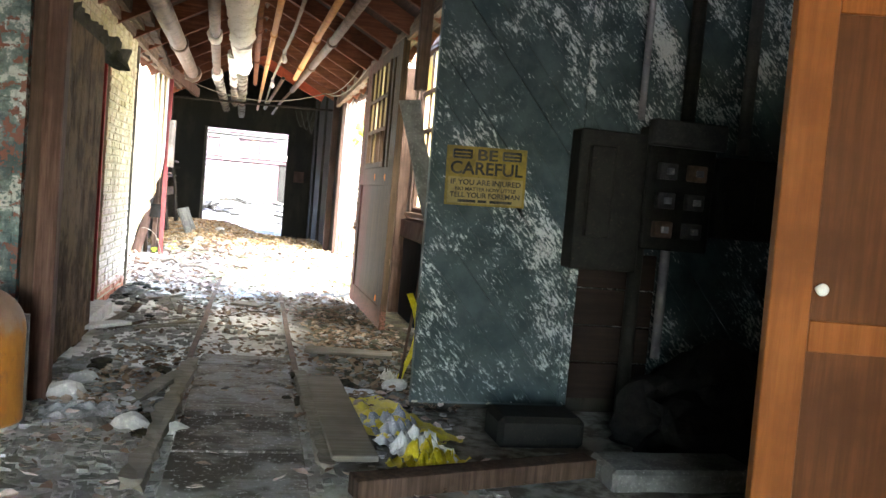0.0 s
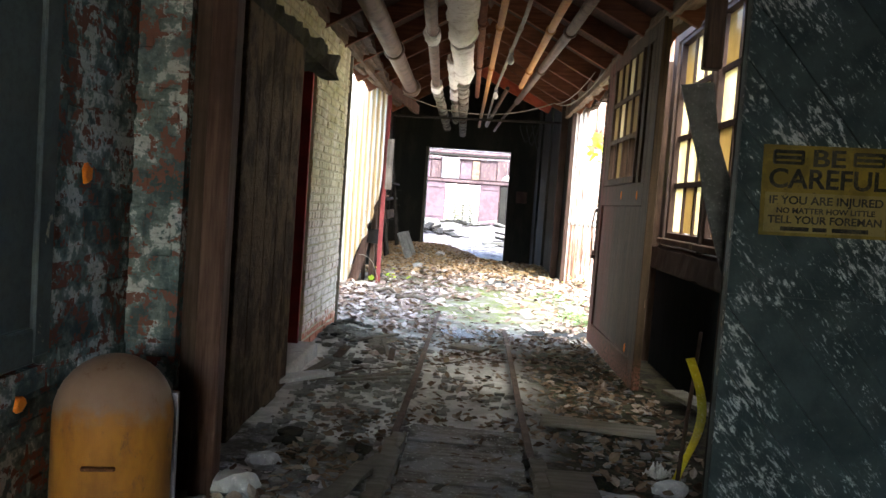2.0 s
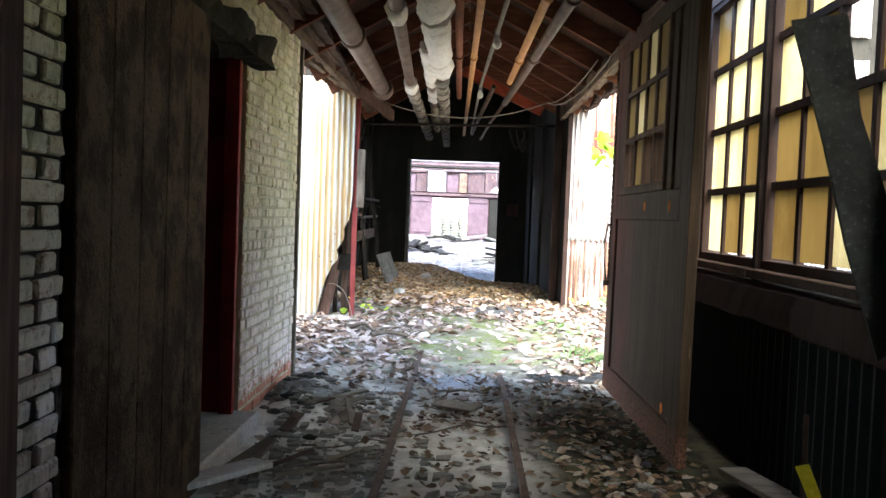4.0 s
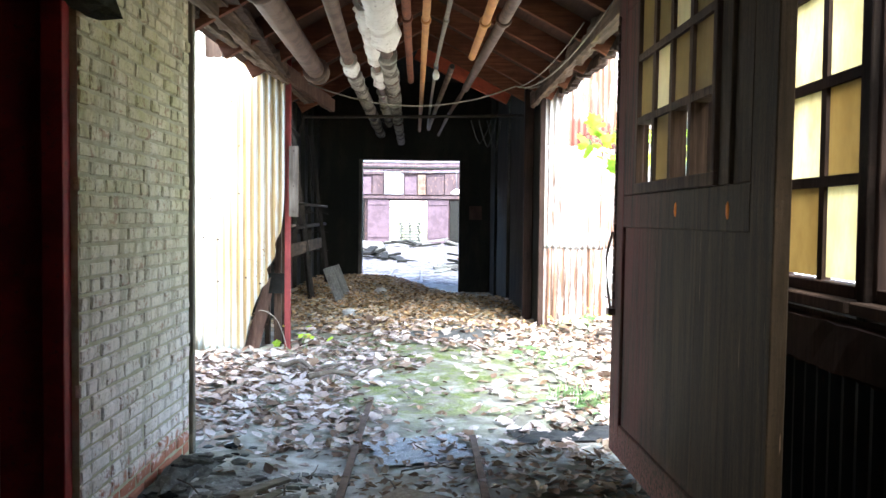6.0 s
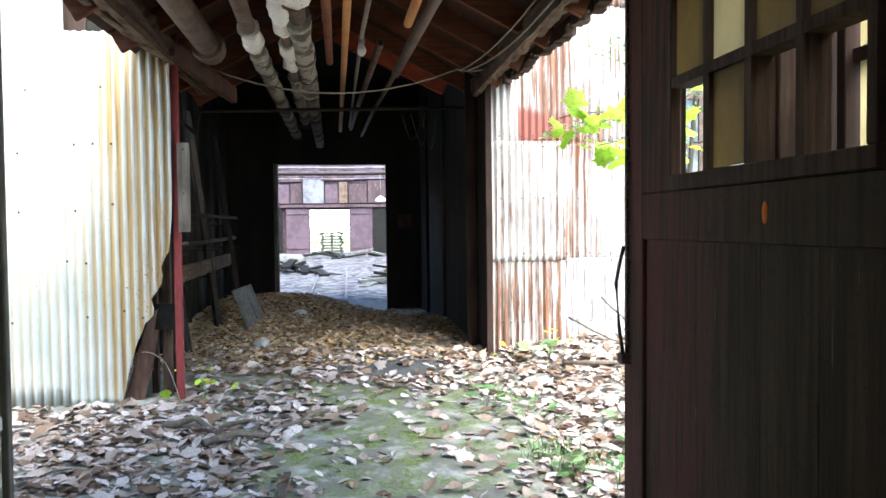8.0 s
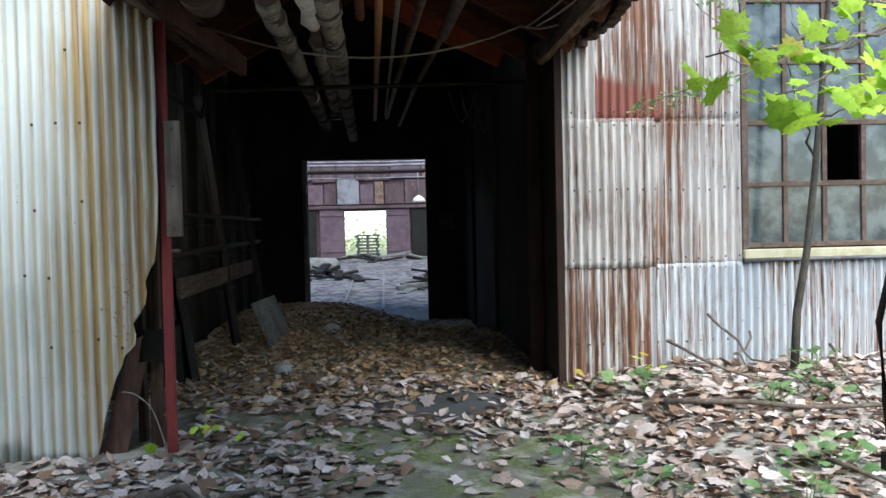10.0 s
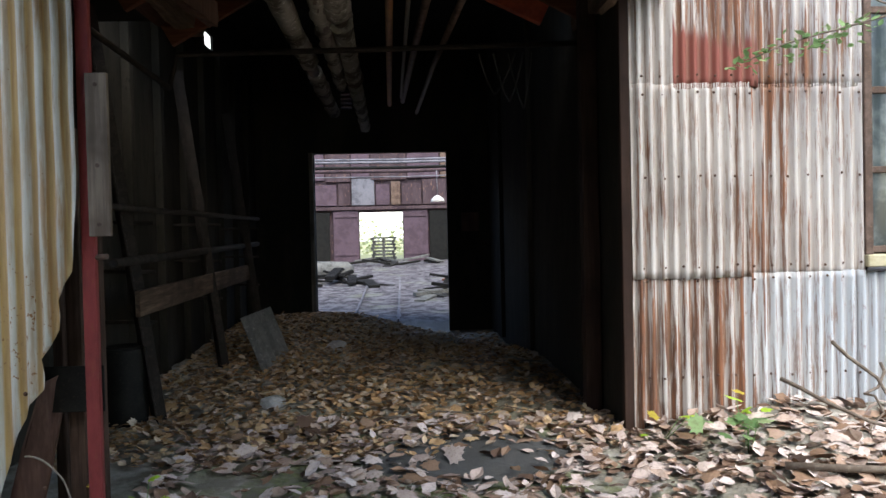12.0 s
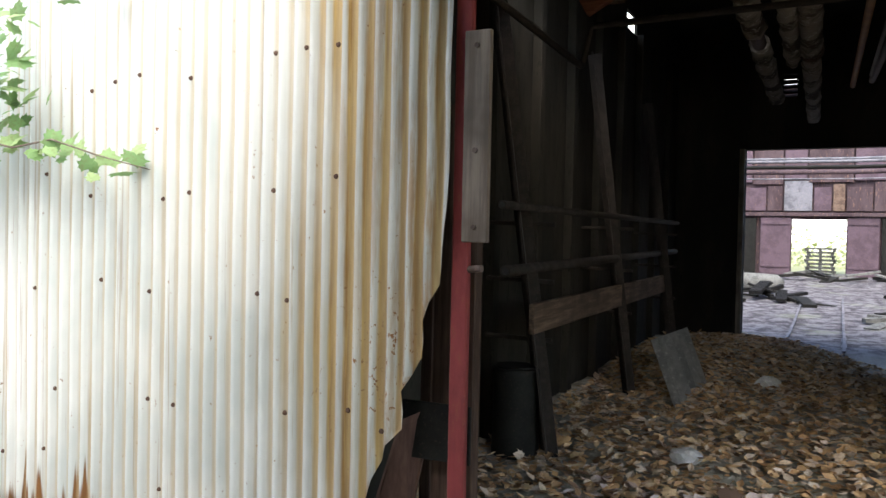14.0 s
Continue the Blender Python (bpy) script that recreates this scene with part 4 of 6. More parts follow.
for y0, y1, z0, z1 in ((3.74, 3.84, 0.70, 2.7), (1.8, 3.74, 0.68, 0.80), (1.8, 1.9, 0.8, 2.7)):
    b = B()
    box(b, -1.50, -1.448, y0, y1, z0, z1, 0.006)
    part("frame", b, "panel_paint", board_up)

for x0, x1, y0, y1, m, nm in ((-1.27, -1.17, 4.53, 4.62, "dark_wood", "dark tarred door post at the opening"), (-1.165, -1.06, 4.47, 4.57, "brown_post", "red-brown painted timber post at the opening")):
    b = B()
    box(b, x0, x1, y0, y1, -0.03, 2.95, 0.006)
    tagged(part("door_post", b, m), nm, "post", "posts at the opening")
b = B()
box(b, -1.155, -1.07, 4.485, 4.555, -0.02, 0.28, 0.01)
tagged(part("door_post", b, "grey_board"), "bare grey splice board at the post foot", "post", "posts at the opening")

for y, z, x, s in ((4.05, 1.32, -1.452, 0.035), (3.67, 0.56, -1.452, 0.03)):
    b = B()
    tube(b, [(x, y, z), (x + 0.012, y, z)], [s, s * 0.8], 9, 0.5)
    tagged(part("paint_mark", b, "orange_spot"), "small orange paint dab on the flaking wall", "paint mark", "orange paint dabs")
b = B()
beam(b, (-1.36, 3.05, 0.0), (-1.44, 3.05, 0.52), 0.03, 0.5, 90)
tagged(part("leaning_slab", b, "stone"), "grey slab leaning against the flaking wall", "slab")

# timber, boards and rubbish on the floor
for name, a, c, w, h, m, label in (
        ("loose_board", (0.53, 3.35, 0.06), (0.50, 5.0, 0.05), 0.22, 0.03, "floor_board", "wide grey board lying along the rail"),
        ("floor_timber", (0.48, 3.02, 0.05), (1.68, 3.30, 0.06), 0.12, 0.09, "dark_wood", "heavy grey timber lying across the floor"),
        ("loose_board", (0.45, 6.02, 0.035), (1.12, 5.90, 0.035), 0.2, 0.025, "floor_board", "flat grey board among leaves"),
        ("loose_board", (1.45, 6.9, 0.08), (1.62, 6.1, 0.10), 0.16, 0.03, "floor_board", "grey board leaning at the window wall"),
        ("loose_board", (-0.15, 8.3, 0.04), (0.12, 8.15, 0.04), 0.2, 0.02, "grey_board", "short grey board between the rails"),
        ("loose_board", (-1.30, 6.2, 0.09), (-1.0, 6.75, 0.05), 0.14, 0.03, "stone", "pale broken board by the stone sill")):
    b = B()
    beam(b, a, c, w, h)
    tagged(part(name, b, m), label, "board", "loose timber on the floor")
b = B()
box(b, 1.72, 2.5, 3.1, 3.4, -0.02, 0.10, 0.02)
tagged(part("concrete_block", b, "dark_stone"), "grey concrete block on the dark floor", "block")
b = B()
box(b, 1.35, 1.85, 3.75, 4.05, -0.02, 0.16, 0.03)
tagged(part("concrete_block", b, "dark_metal"), "dark rough block below the blue door", "block")
# added black heap: its colour stands in for the corner's deep shade
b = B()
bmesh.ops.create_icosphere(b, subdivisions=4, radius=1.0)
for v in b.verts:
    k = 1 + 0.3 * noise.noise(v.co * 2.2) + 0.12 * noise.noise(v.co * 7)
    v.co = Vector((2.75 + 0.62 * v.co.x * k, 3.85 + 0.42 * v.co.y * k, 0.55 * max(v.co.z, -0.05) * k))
tagged(part("dark_corner_heap", b, "coal"), "black heap added to fill the unlit corner below the switchgear", "heap")
for k in range(9):
    y = 3.05 + 0.31 * k + 0.04 * random.random()
    b = B()
    beam(b, (-0.31, y, 0.012 + 0.006 * random.random()), (0.30, y + 0.03 * (random.random() - 0.5), 0.012), 0.296, 0.03)
    tagged(part("track_plank", b, "dusty_board"), "worn grey plank laid between the rails", "plank", "planks between the rails")


def rail(x, y0, y1, z, mat="iron"):
    b = B()
    prof = [(-0.035, 0), (-0.035, 0.008), (-0.007, 0.015), (-0.007, 0.045), (-0.02, 0.05), (-0.02, 0.068), (0.02, 0.068), (0.02, 0.05), (0.007, 0.045), (0.007, 0.015), (0.035, 0.008), (0.035, 0)]
    n = max(2, int((y1 - y0) / 0.5))
    rings = []
    for k in range(n + 1):
        y = y0 + (y1 - y0) * k / n
        zz = z + height(x, y) * 0.9 + 0.006 * noise.noise((y, x, 0))
        dx = 0.008 * noise.noise((y * 0.6, x, 5))
        rings.append([b.verts.new((x + dx + px, y, zz + pz)) for px, pz in prof])
    for p, q in zip(rings, rings[1:]):
        for s in range(len(prof)):
            b.faces.new((p[s], p[(s + 1) % len(prof)], q[(s + 1) % len(prof)], q[s]))
    b.faces.new(rings[0])
    b.faces.new(list(reversed(rings[-1])))
    return tagged(part("track_rail", b, mat), "rusty narrow-gauge rail sunk in the dirt", "rail", "narrow-gauge track")


rail(-0.39, 5.5, 10.45, -0.03)
rail(0.335, 5.2, 9.45, -0.02)


def crumpled(name, label, category, mat, cx, cy, lx, ly, lift, turn, parent=None, seed=0.0, z=None):
    """A crumpled film lying on the ground."""
    b, n = B(), 22
    rows = []
    m = pose(cx, cy, 0, 0, 0, turn)
    for j in range(n + 1):
        row = []
        for i in range(n + 1):
            u, v = i / n - 0.5, j / n - 0.5
            edge = 1 + 0.25 * noise.noise((u * 4 + seed, v * 4, 1))
            p = m @ Vector((u * lx * edge, v * ly * edge, 0))
            fold = abs(noise.noise((u * 5 + seed, v * 5, 2))) + 0.5 * abs(noise.noise((u * 13 + seed, v * 13, 3)))
            g = (height(p.x, p.y) if z is None else z) + 0.012 + lift * fold * (1.2 - 1.6 * max(abs(u), abs(v)))
            row.append(b.verts.new((p.x, p.y, g)))
        rows.append(row)
    for p, q in zip(rows, rows[1:]):
        for i in range(n):
            b.faces.new((p[i], p[i + 1], q[i + 1], q[i])).smooth = True
    ob = part(name, b, mat, parent)
    return ob if parent else tagged(ob, label, category)


bag = thing("torn_sack", "torn yellow and white plastic sack on the floor", "rubbish")
crumpled("yellow_film", "", "", "yellow_film", 0.80, 4.15, 0.42, 0.95, 0.10, 20, bag, 1.0)
crumpled("clear_film", "", "", "clear_film", 0.82, 4.0, 0.3, 0.6, 0.14, 10, bag, 2.0)
crumpled("white_film", "", "", "white_film", 0.88, 3.6, 0.3, 0.46, 0.17, 14, bag, 3.0)
crumpled("yellow_film", "", "", "yellow_film", 0.90, 3.42, 0.3, 0.3, 0.18, 40, bag, 4.0)
crumpled("white_sheet", "flat white plastic sheet scrap on the floor", "rubbish", "white_film", 0.62, 4.85, 0.42, 0.16, 0.03, -12, None, 5.0)
crumpled("paper_scrap", "crumpled pale paper scrap on the floor", "rubbish", "lagging", 0.98, 5.2, 0.14, 0.1, 0.12, 40, None, 6.0)
crumpled("dust_sheet", "crumpled grey plastic sheet by the post", "rubbish", "clear_film", -0.82, 4.2, 0.42, 0.3, 0.08, 20, None, 7.0)
b = B()
bmesh.ops.create_icosphere(b, subdivisions=4, radius=1.0)
for v in b.verts:
    k = 1 + 0.35 * noise.noise(v.co * 2.4) + 0.25 * noise.noise(v.co * 6) + 0.12 * noise.noise(v.co * 15)
    v.co = Vector((-1.24 + 0.18 * v.co.x * k, 8.5 + 0.42 * v.co.y * k, 0.09 * max(v.co.z, -0.1) * k))
tagged(part("dirt_heap", b, "dark_stone"), "low grey heap of charred dirt by the brick wall", "heap")
lumps = random.Random(31)
for k in range(44):
    s = lumps.uniform(0.012, 0.034)
    x, y = min(-0.6, max(-1.3, lumps.gauss(-1.12, 0.17))), lumps.gauss(8.4, 0.45)
    b = B()
    bmesh.ops.create_icosphere(b, subdivisions=1, radius=s)
    for v in b.verts:
        v.co = Vector((v.co.x * 1.7, v.co.y, v.co.z * 0.6)) * (1 + 0.9 * noise.noise(v.co * 16 + Vector((x, y, k)))) + Vector((x, y, height(x, y) + s * 0.4 + 0.1 * max(0, 1 - abs(x + 1.12) / 0.3) * max(0, 1 - abs(y - 8.5) / 0.5)))
    tagged(part("charred_lump", b, "coal" if k % 4 == 0 else "dark_stone"), "charred black lump at the brick wall foot", "rubble", "charred lumps")
for a, c, w, h in (((-0.42, 3.1, 0.03), (-0.36, 5.45, 0.035), 0.09, 0.05), ((0.40, 3.3, 0.03), (0.36, 5.2, 0.03), 0.07, 0.05), ((-0.62, 4.3, 0.03), (-0.4, 5.0, 0.05), 0.08, 0.03)):
    b = B()
    rough_beam(b, a, c, w, h, a[1], 0.4)
    tagged(part("edge_timber", b, "floor_board"), "split dirty timber along the buried track", "timber", "timbers along the track")
crumpled("grey_tarp", "grey plastic sheet lying across the track", "rubbish", "clear_film", 0.0, 9.2, 0.6, 0.5, 0.05, 20, None, 9.0)
crumpled("grey_tarp", "wet dark plastic sheet in the yard", "rubbish", "rubber", 0.95, 9.55, 0.7, 0.3, 0.05, 10, None, 10.0)

# strap, hanging board, stick and yellow tape at the opening
b = B()
pts = [(0.83, 1.90), (0.97, 1.92), (1.02, 1.66), (1.11, 1.42), (1.20, 1.1), (1.10, 1.02), (1.0, 1.32), (0.93, 1.58)]
f0, f1 = [b.verts.new((x, 4.80, z)) for x, z in pts], [b.verts.new((x, 4.812, z)) for x, z in pts]
b.faces.new(f0), b.faces.new(list(reversed(f1)))
for i in range(8):
    b.faces.new((f0[i], f0[(i + 1) % 8], f1[(i + 1) % 8], f1[i]))
tagged(part("bent_plate", b, "dark_stone"), "bent grey steel strap sticking out behind the door", "metal strap")
b = B()
box(b, 0.94, 1.02, 4.86, 4.93, 1.99, 3.3, 0.006)
tagged(part("hanging_board", b, "dark_wood"), "dark board hanging beside the windows", "board")
b = B()
beam(b, (1.02, 5.0, 0.02), (1.2, 5.45, 0.72), 0.02, 0.02)
tagged(part("stick", b, "dark_wood"), "thin dark stick leaning in the corner", "stick")
b = B()
prev = None
for k in range(13):
    f = k / 12
    x, y, z = 1.08 + 0.07 * math.sin(f * 4), 5.12 + 0.06 * math.cos(f * 3), 0.62 - 0.6 * f
    pair = (b.verts.new((x - 0.022, y, z)), b.verts.new((x + 0.022, y + 0.01 * math.sin(f * 9), z + 0.01)))
    if prev:
        b.faces.new((prev[0], prev[1], pair[1], pair[0]))
    prev = pair
tagged(part("yellow_tape", b, "yellow_film"), "strip of yellow barrier tape hanging by the door", "tape")

# ---- passage: sliding slab, lintel, red jamb ----
slab = thing("plank_door", "rotting dark brown plank sliding door in the passage", "door")
for k in range(5):
    y0 = 5.14 + 0.25 * k
    b = B()
    box(b, -1.25 + 0.006 * random.random(), -1.21, y0, y0 + 0.248, 0.0 + 0.03 * random.random(), 2.24, 0.006)
    part("plank", b, "slab_wood", slab)
for z in (0.5, 1.75):
    b = B()
    box(b, -1.29, -1.251, 5.18, 6.26, z, z + 0.14, 0.004)
    part("ledge", b, "dark_wood", slab)
M["mossy"] = worn("mossy", (0.022, 0.02, 0.014), (0.04, 0.036, 0.02), (0.07, 0.07, 0.03), 9, 0.95, 0, (1, 1, 1), bump=0.8, depth=0.015)
b = B()
rough_beam(b, (-1.30, 4.85, 2.30), (-1.32, 7.68, 2.31), 0.16, 0.14, 7.0, 0.45)
tagged(part("lintel", b, "mossy"), "mossy rotting lintel beam over the side door", "beam")
jamb = thing("door_jamb", "dark red painted door jamb in the brick wall", "door jamb")
b = B()
box(b, -1.66, -1.405, 7.52, 7.597, 0.10, 2.26, 0.004)
part("jamb_board", b, "red_paint", jamb)
b = B()
box(b, -1.47, -1.385, 7.48, 7.525, 0.10, 2.26, 0.004)
part("stop", b, "red_paint", jamb)
b = B()
box(b, -1.75, -1.24, 6.3, 7.60, -0.05, 0.10, 0.015)
tagged(part("stone_sill", b, "stone"), "pale stone sill below the side door", "sill")
b = B()
box(b, -1.40, -1.352, 9.10, 9.145, -0.02, 2.66, 0.005)
tagged(part("corner_board", b, "grey_board"), "thin grey corner board at the wall end", "board")

# ---- passage: sliding door on the right ----
leaf = thing("panelled_sliding_door", "large dark brown sliding door with small panes", "door")
T = 0.03
for y0, y1, z0, z1, nm in ((7.05, 7.26, 0.05, 2.72, "stile"), (9.16, 9.38, 0.05, 2.72, "stile"), (7.26, 9.16, 0.05, 0.24, "bottom_rail"), (7.26, 9.16, 1.38, 1.56, "lock_rail"), (7.26, 9.16, 2.60, 2.72, "top_rail"), (7.26, 7.36, 1.56, 2.60, "mullion"), (7.48, 7.60, 1.56, 2.60, "mullion"), (8.86, 9.16, 1.56, 2.60, "mullion")):
    b = B()
    box(b, -T, T, y0, y1, z0, z1, 0.005)
    part(nm, b, "door_wood", leaf)
for k in range(6):
    y0 = 7.26 + 1.9 / 6 * k
    b = B()
    box(b, -0.012, 0.012, y0 + 0.0015, y0 + 1.9 / 6 - 0.0015, 0.235, 1.385)
    part("panel_board", b, "door_wood", leaf)
b = B()
box(b, -0.012, 0.012, 7.36, 7.48, 1.555, 2.605)
part("blind_panel", b, "door_wood", leaf)
sash = B()
box(sash, -0.05, -0.008, 7.60, 8.86, 1.56, 1.615, 0.004)
box(sash, -0.05, -0.008, 7.60, 7.645, 1.615, 2.60, 0.004)
box(sash, -0.05, -0.008, 8.815, 8.86, 1.615, 2.60, 0.004)
sash_ob = part("sash", sash, "dark_wood", leaf)
for k in range(1, 4):
    b = B()
    y = 7.645 + 1.17 * k / 4
    box(b, -0.045, 0.03, y - 0.022, y + 0.022, 1.615, 2.60)
    part("glazing_bar", b, "dark_wood", sash_ob)
for k in range(1, 3):
    b = B()
    z = 1.615 + 0.985 * k / 3
    box(b, -0.047, 0.028, 7.645, 8.815, z - 0.018, z + 0.018)
    part("glazing_bar", b, "dark_wood", sash_ob)
GONE = {(3, 0), (1, 0), (0, 0)}
for i in range(4):
    for j in range(3):
        if (i, j) in GONE:
            continue
        b = B()
        y0, z0 = 7.645 + 1.17 * i / 4, 1.615 + 0.985 * j / 3
        box(b, -0.028, -0.024, y0 + 0.006, y0 + 0.286, z0 + 0.006, z0 + 0.322)
        ob = part("pane", b, "amber_pane" if (i + j) % 3 else "pale_pane", sash_ob)
        ob.visible_shadow = False
for y, z in ((7.48, 1.46), (8.15, 1.47), (7.42, 0.30)):
    b = B()
    bmesh.ops.create_uvsphere(b, u_segments=12, v_segments=6, radius=1.0, matrix=Matrix.Translation((-T, y, z)) @ Matrix.Diagonal((0.006, 0.016, 0.034, 1)))
    part("bolt_head", b, "orange_spot", leaf, "orange-marked bolt head")
b = B()
tube(b, [(-0.05, 9.33, 1.35), (-0.08, 9.34, 1.2), (-0.07, 9.33, 1.02), (-0.05, 9.34, 0.9)], 0.008, 8)
box(b, -0.07, -T, 9.29, 9.35, 0.86, 0.9)
part("latch", b, "iron", leaf)
b = B()
for k in range(34):
    z = 2.6 - 0.05 * k
    tube(b, [(-0.042, 9.30 + 0.008 * (k % 2), z), (-0.042, 9.30 + 0.008 * (k % 2), z - 0.045)], 0.008, 6)
part("chain", b, "iron", leaf)
leaf.matrix_world = pose(1.195, 6.96, 0, 0, 0.4, 0.9) @ Matrix.Diagonal((1, 0.918, 1, 1)) @ Matrix.Translation((0, -7.05, 0))


def window(name, label, y0, cols, x, z0, w, h, rows, mats, gone, parent_cat="window"):
    """A many-paned window in a wall that runs along y."""
    th = tagged(new(name), label, parent_cat, "", "structure")
    y1, z1 = y0 + cols * w, z0 + rows * h
    # frame and bars take a blackish wood: their backlit shade is in the colour
    for ya, yb, za, zb in ((y0 - 0.05, y0, z0 - 0.05, z1 + 0.05), (y1, y1 + 0.05, z0 - 0.05, z1 + 0.05), (y0, y1, z1, z1 + 0.05), (y0, y1, z0 - 0.05, z0)):
        b = B()
        box(b, x - 0.05, x + 0.04, ya, yb, za, zb, 0.004)
        part("window_frame", b, "blackish_wood", th)
    b = B()
    box(b, x - 0.12, x + 0.05, y0 - 0.06, y1 + 0.06, z0 - 0.10, z0 - 0.051, 0.006)
    part("window_sill", b, "dark_wood", th)
    for k in range(1, cols):
        b = B()
        box(b, x - 0.02, x + 0.02, y0 + k * w - 0.022, y0 + k * w + 0.022, z0, z1)
        part("glazing_bar", b, "blackish_wood", th)
    for k in range(1, rows):
        b = B()
        box(b, x - 0.022, x + 0.022, y0, y1, z0 + k * h - 0.022, z0 + k * h + 0.022)
        part("glazing_bar", b, "blackish_wood", th)
    for i in range(cols):
        for j in range(rows):
            if (i, j) in gone:
                continue
            b = B()
            box(b, x - 0.003, x + 0.002, y0 + i * w + 0.012, y0 + (i + 1) * w - 0.012, z0 + j * h + 0.012, z0 + (j + 1) * h - 0.012)
            ob = part("pane", b, mats[(i * 7 + j * 3) % len(mats)], th)
            ob.visible_shadow = False
    return th


window("window_1", "tall window of amber panes in dark bars", 7.33, 3, 1.70, 1.18, 0.34, 0.41, 4, ["pale_pane", "pale_pane", "pale_pane", "amber_pane"], set())
window("window_2", "tall window of amber panes, some broken", 5.72, 4, 1.70, 1.18, 0.365, 0.41, 4, ["amber_pane", "amber_pane", "amber_pane", "pale_pane"], {(1, 2), (0, 3)})
# post blackened in colour, as seen against the bright panes
b = B()
box(b, 1.62, 1.84, 7.205, 7.26, 1.06, 2.86, 0.005)
tagged(part("window_post", b, "dim_board"), "dark timber post between two windows", "post")
b = B()
rough_beam(b, (1.605, 5.0, 0.95), (1.605, 8.5, 0.95), 0.075, 0.18, 2.0, 0.15)
tagged(part("wall_rail", b, "blackish_wood"), "rough timber rail below the windows", "beam")
panel = thing("metal_cladding", "dark blue-grey ribbed metal cladding below the windows", "cladding")
for k in range(4):
    bm = B()
    rows = []
    for i in range(33):
        y = 5.2 + 0.8 * k + 0.8 * i / 32
        x = 1.60 + 0.008 * math.sin(i * math.pi / 2)
        rows.append((bm.verts.new((x, y, 0.0)), bm.verts.new((x, y, 0.84))))
    for p, q in zip(rows, rows[1:]):
        bm.faces.new((p[0], q[0], q[1], p[1]))
    bmesh.ops.solidify(bm, geom=bm.faces, thickness=0.0015)
    part("sheet", bm, "rib_metal", panel)
post = B()
box(post, 1.50, 1.62, 8.50, 8.62, -0.02, 2.7, 0.006)
tagged(part("wall_post", post, "dark_wood"), "dark timber post at the end of the window wall", "post")


# ---- passage: pipes, wires, bulbs ----
def run(x, y, z, y2, dx=-0.022, dz=0.02):
    return (x + dx * (y2 - y), y2, z + dz * (y2 - y))


def ceiling_pipe(label, pts, r, mat, group="pipes under the roof"):
    b = B()
    tube(b, pts, r, 12)
    ob = tagged(part("ceiling_pipe", b, mat), label, "pipe", group)
    return ob


def collar(p, r, w, mat, parent, name="coupling"):
    b = B()
    tube(b, [(p[0], p[1] - w / 2, p[2]), (p[0], p[1], p[2]), (p[0], p[1] + w / 2, p[2])], [r * 0.96, r * 1.04, r * 0.96], 14)
    return part(name, b, mat, parent)


wx, wy, wz = -0.24, 7.2, 2.70
main = ceiling_pipe("large steam pipe with torn white lagging", [run(wx, wy, wz, y) for y in (4.85, 9, 14, 20.85)], 0.055, "iron")
for y0, y1, r in ((4.85, 7.9, 0.105), (8.0, 10.25, 0.095), (11.0, 13.9, 0.072), (14.2, 20.7, 0.065)):
    b = B()
    n = int((y1 - y0) / 0.14)
    tube(b, [run(wx, wy, wz, y0 + (y1 - y0) * k / n) for k in range(n + 1)], [r * (1 + 0.22 * random.random()) * (1.2 if k in (0, n) else 1) for k in range(n + 1)], 14, 0.2)
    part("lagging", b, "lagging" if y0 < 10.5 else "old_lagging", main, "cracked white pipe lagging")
for y in (7.95, 10.5, 12.3, 13.2, 16.5):
    collar(run(wx, wy, wz, y), 0.09, 0.05, "iron", main, "hanger")
for y in (7.0, 9.6, 11.9, 14.0):
    b = B()
    p = run(wx, wy, wz, y)
    tube(b, [(p[0], p[1], p[2] + 0.05), (p[0], p[1], roof_z(p[0], y) - 0.02)], 0.007, 6)
    part("hanger_rod", b, "iron", main)
pb = ceiling_pipe("brown steam pipe with torn lagging at its joints", [(-0.36, 4.85, 2.66), (-0.48, 7.27, 2.70), (-0.67, 11.5, 2.76), (-0.83, 18.8, 2.91)], 0.05, "grey_pipe")
for y0, y1 in ((7.9, 8.25), (11.2, 11.75), (12.0, 15.5), (16.0, 18.8)):
    b = B()
    n = max(4, int((y1 - y0) / 0.12))
    def on_b(y):
        return (-0.48 - 0.045 * (y - 7.27), y, 2.70 + 0.0142 * (y - 7.27)) if y < 11.5 else (-0.67 - 0.022 * (y - 11.5), y, 2.76 + 0.0205 * (y - 11.5))
    tube(b, [on_b(y0 + (y1 - y0) * k / n) for k in range(n + 1)], [0.058 * (1 + 0.4 * random.random()) for k in range(n + 1)], 12, 0.25)
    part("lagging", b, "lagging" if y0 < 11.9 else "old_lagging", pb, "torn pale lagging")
pm = ceiling_pipe("old pipe with ragged lagging between two larger ones", [(-0.37, 9.1, 2.74), (-0.40, 10.0, 2.75), (-0.51, 14.5, 2.80), (-0.58, 16.8, 2.85)], 0.035, "grey_pipe")
for y0, y1 in ((9.3, 11.3), (11.7, 12.6), (13.2, 16.6)):
    b = B()
    n = max(4, int((y1 - y0) / 0.1))
    tube(b, [(-0.40 - 0.0265 * (y0 + (y1 - y0) * k / n - 10), y0 + (y1 - y0) * k / n, 2.75 + 0.0145 * (y0 + (y1 - y0) * k / n - 10)) for k in range(n + 1)], [0.046 * (1 + 0.5 * random.random()) for k in range(n + 1)], 12, 0.3)
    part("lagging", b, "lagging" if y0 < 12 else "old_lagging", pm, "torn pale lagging")
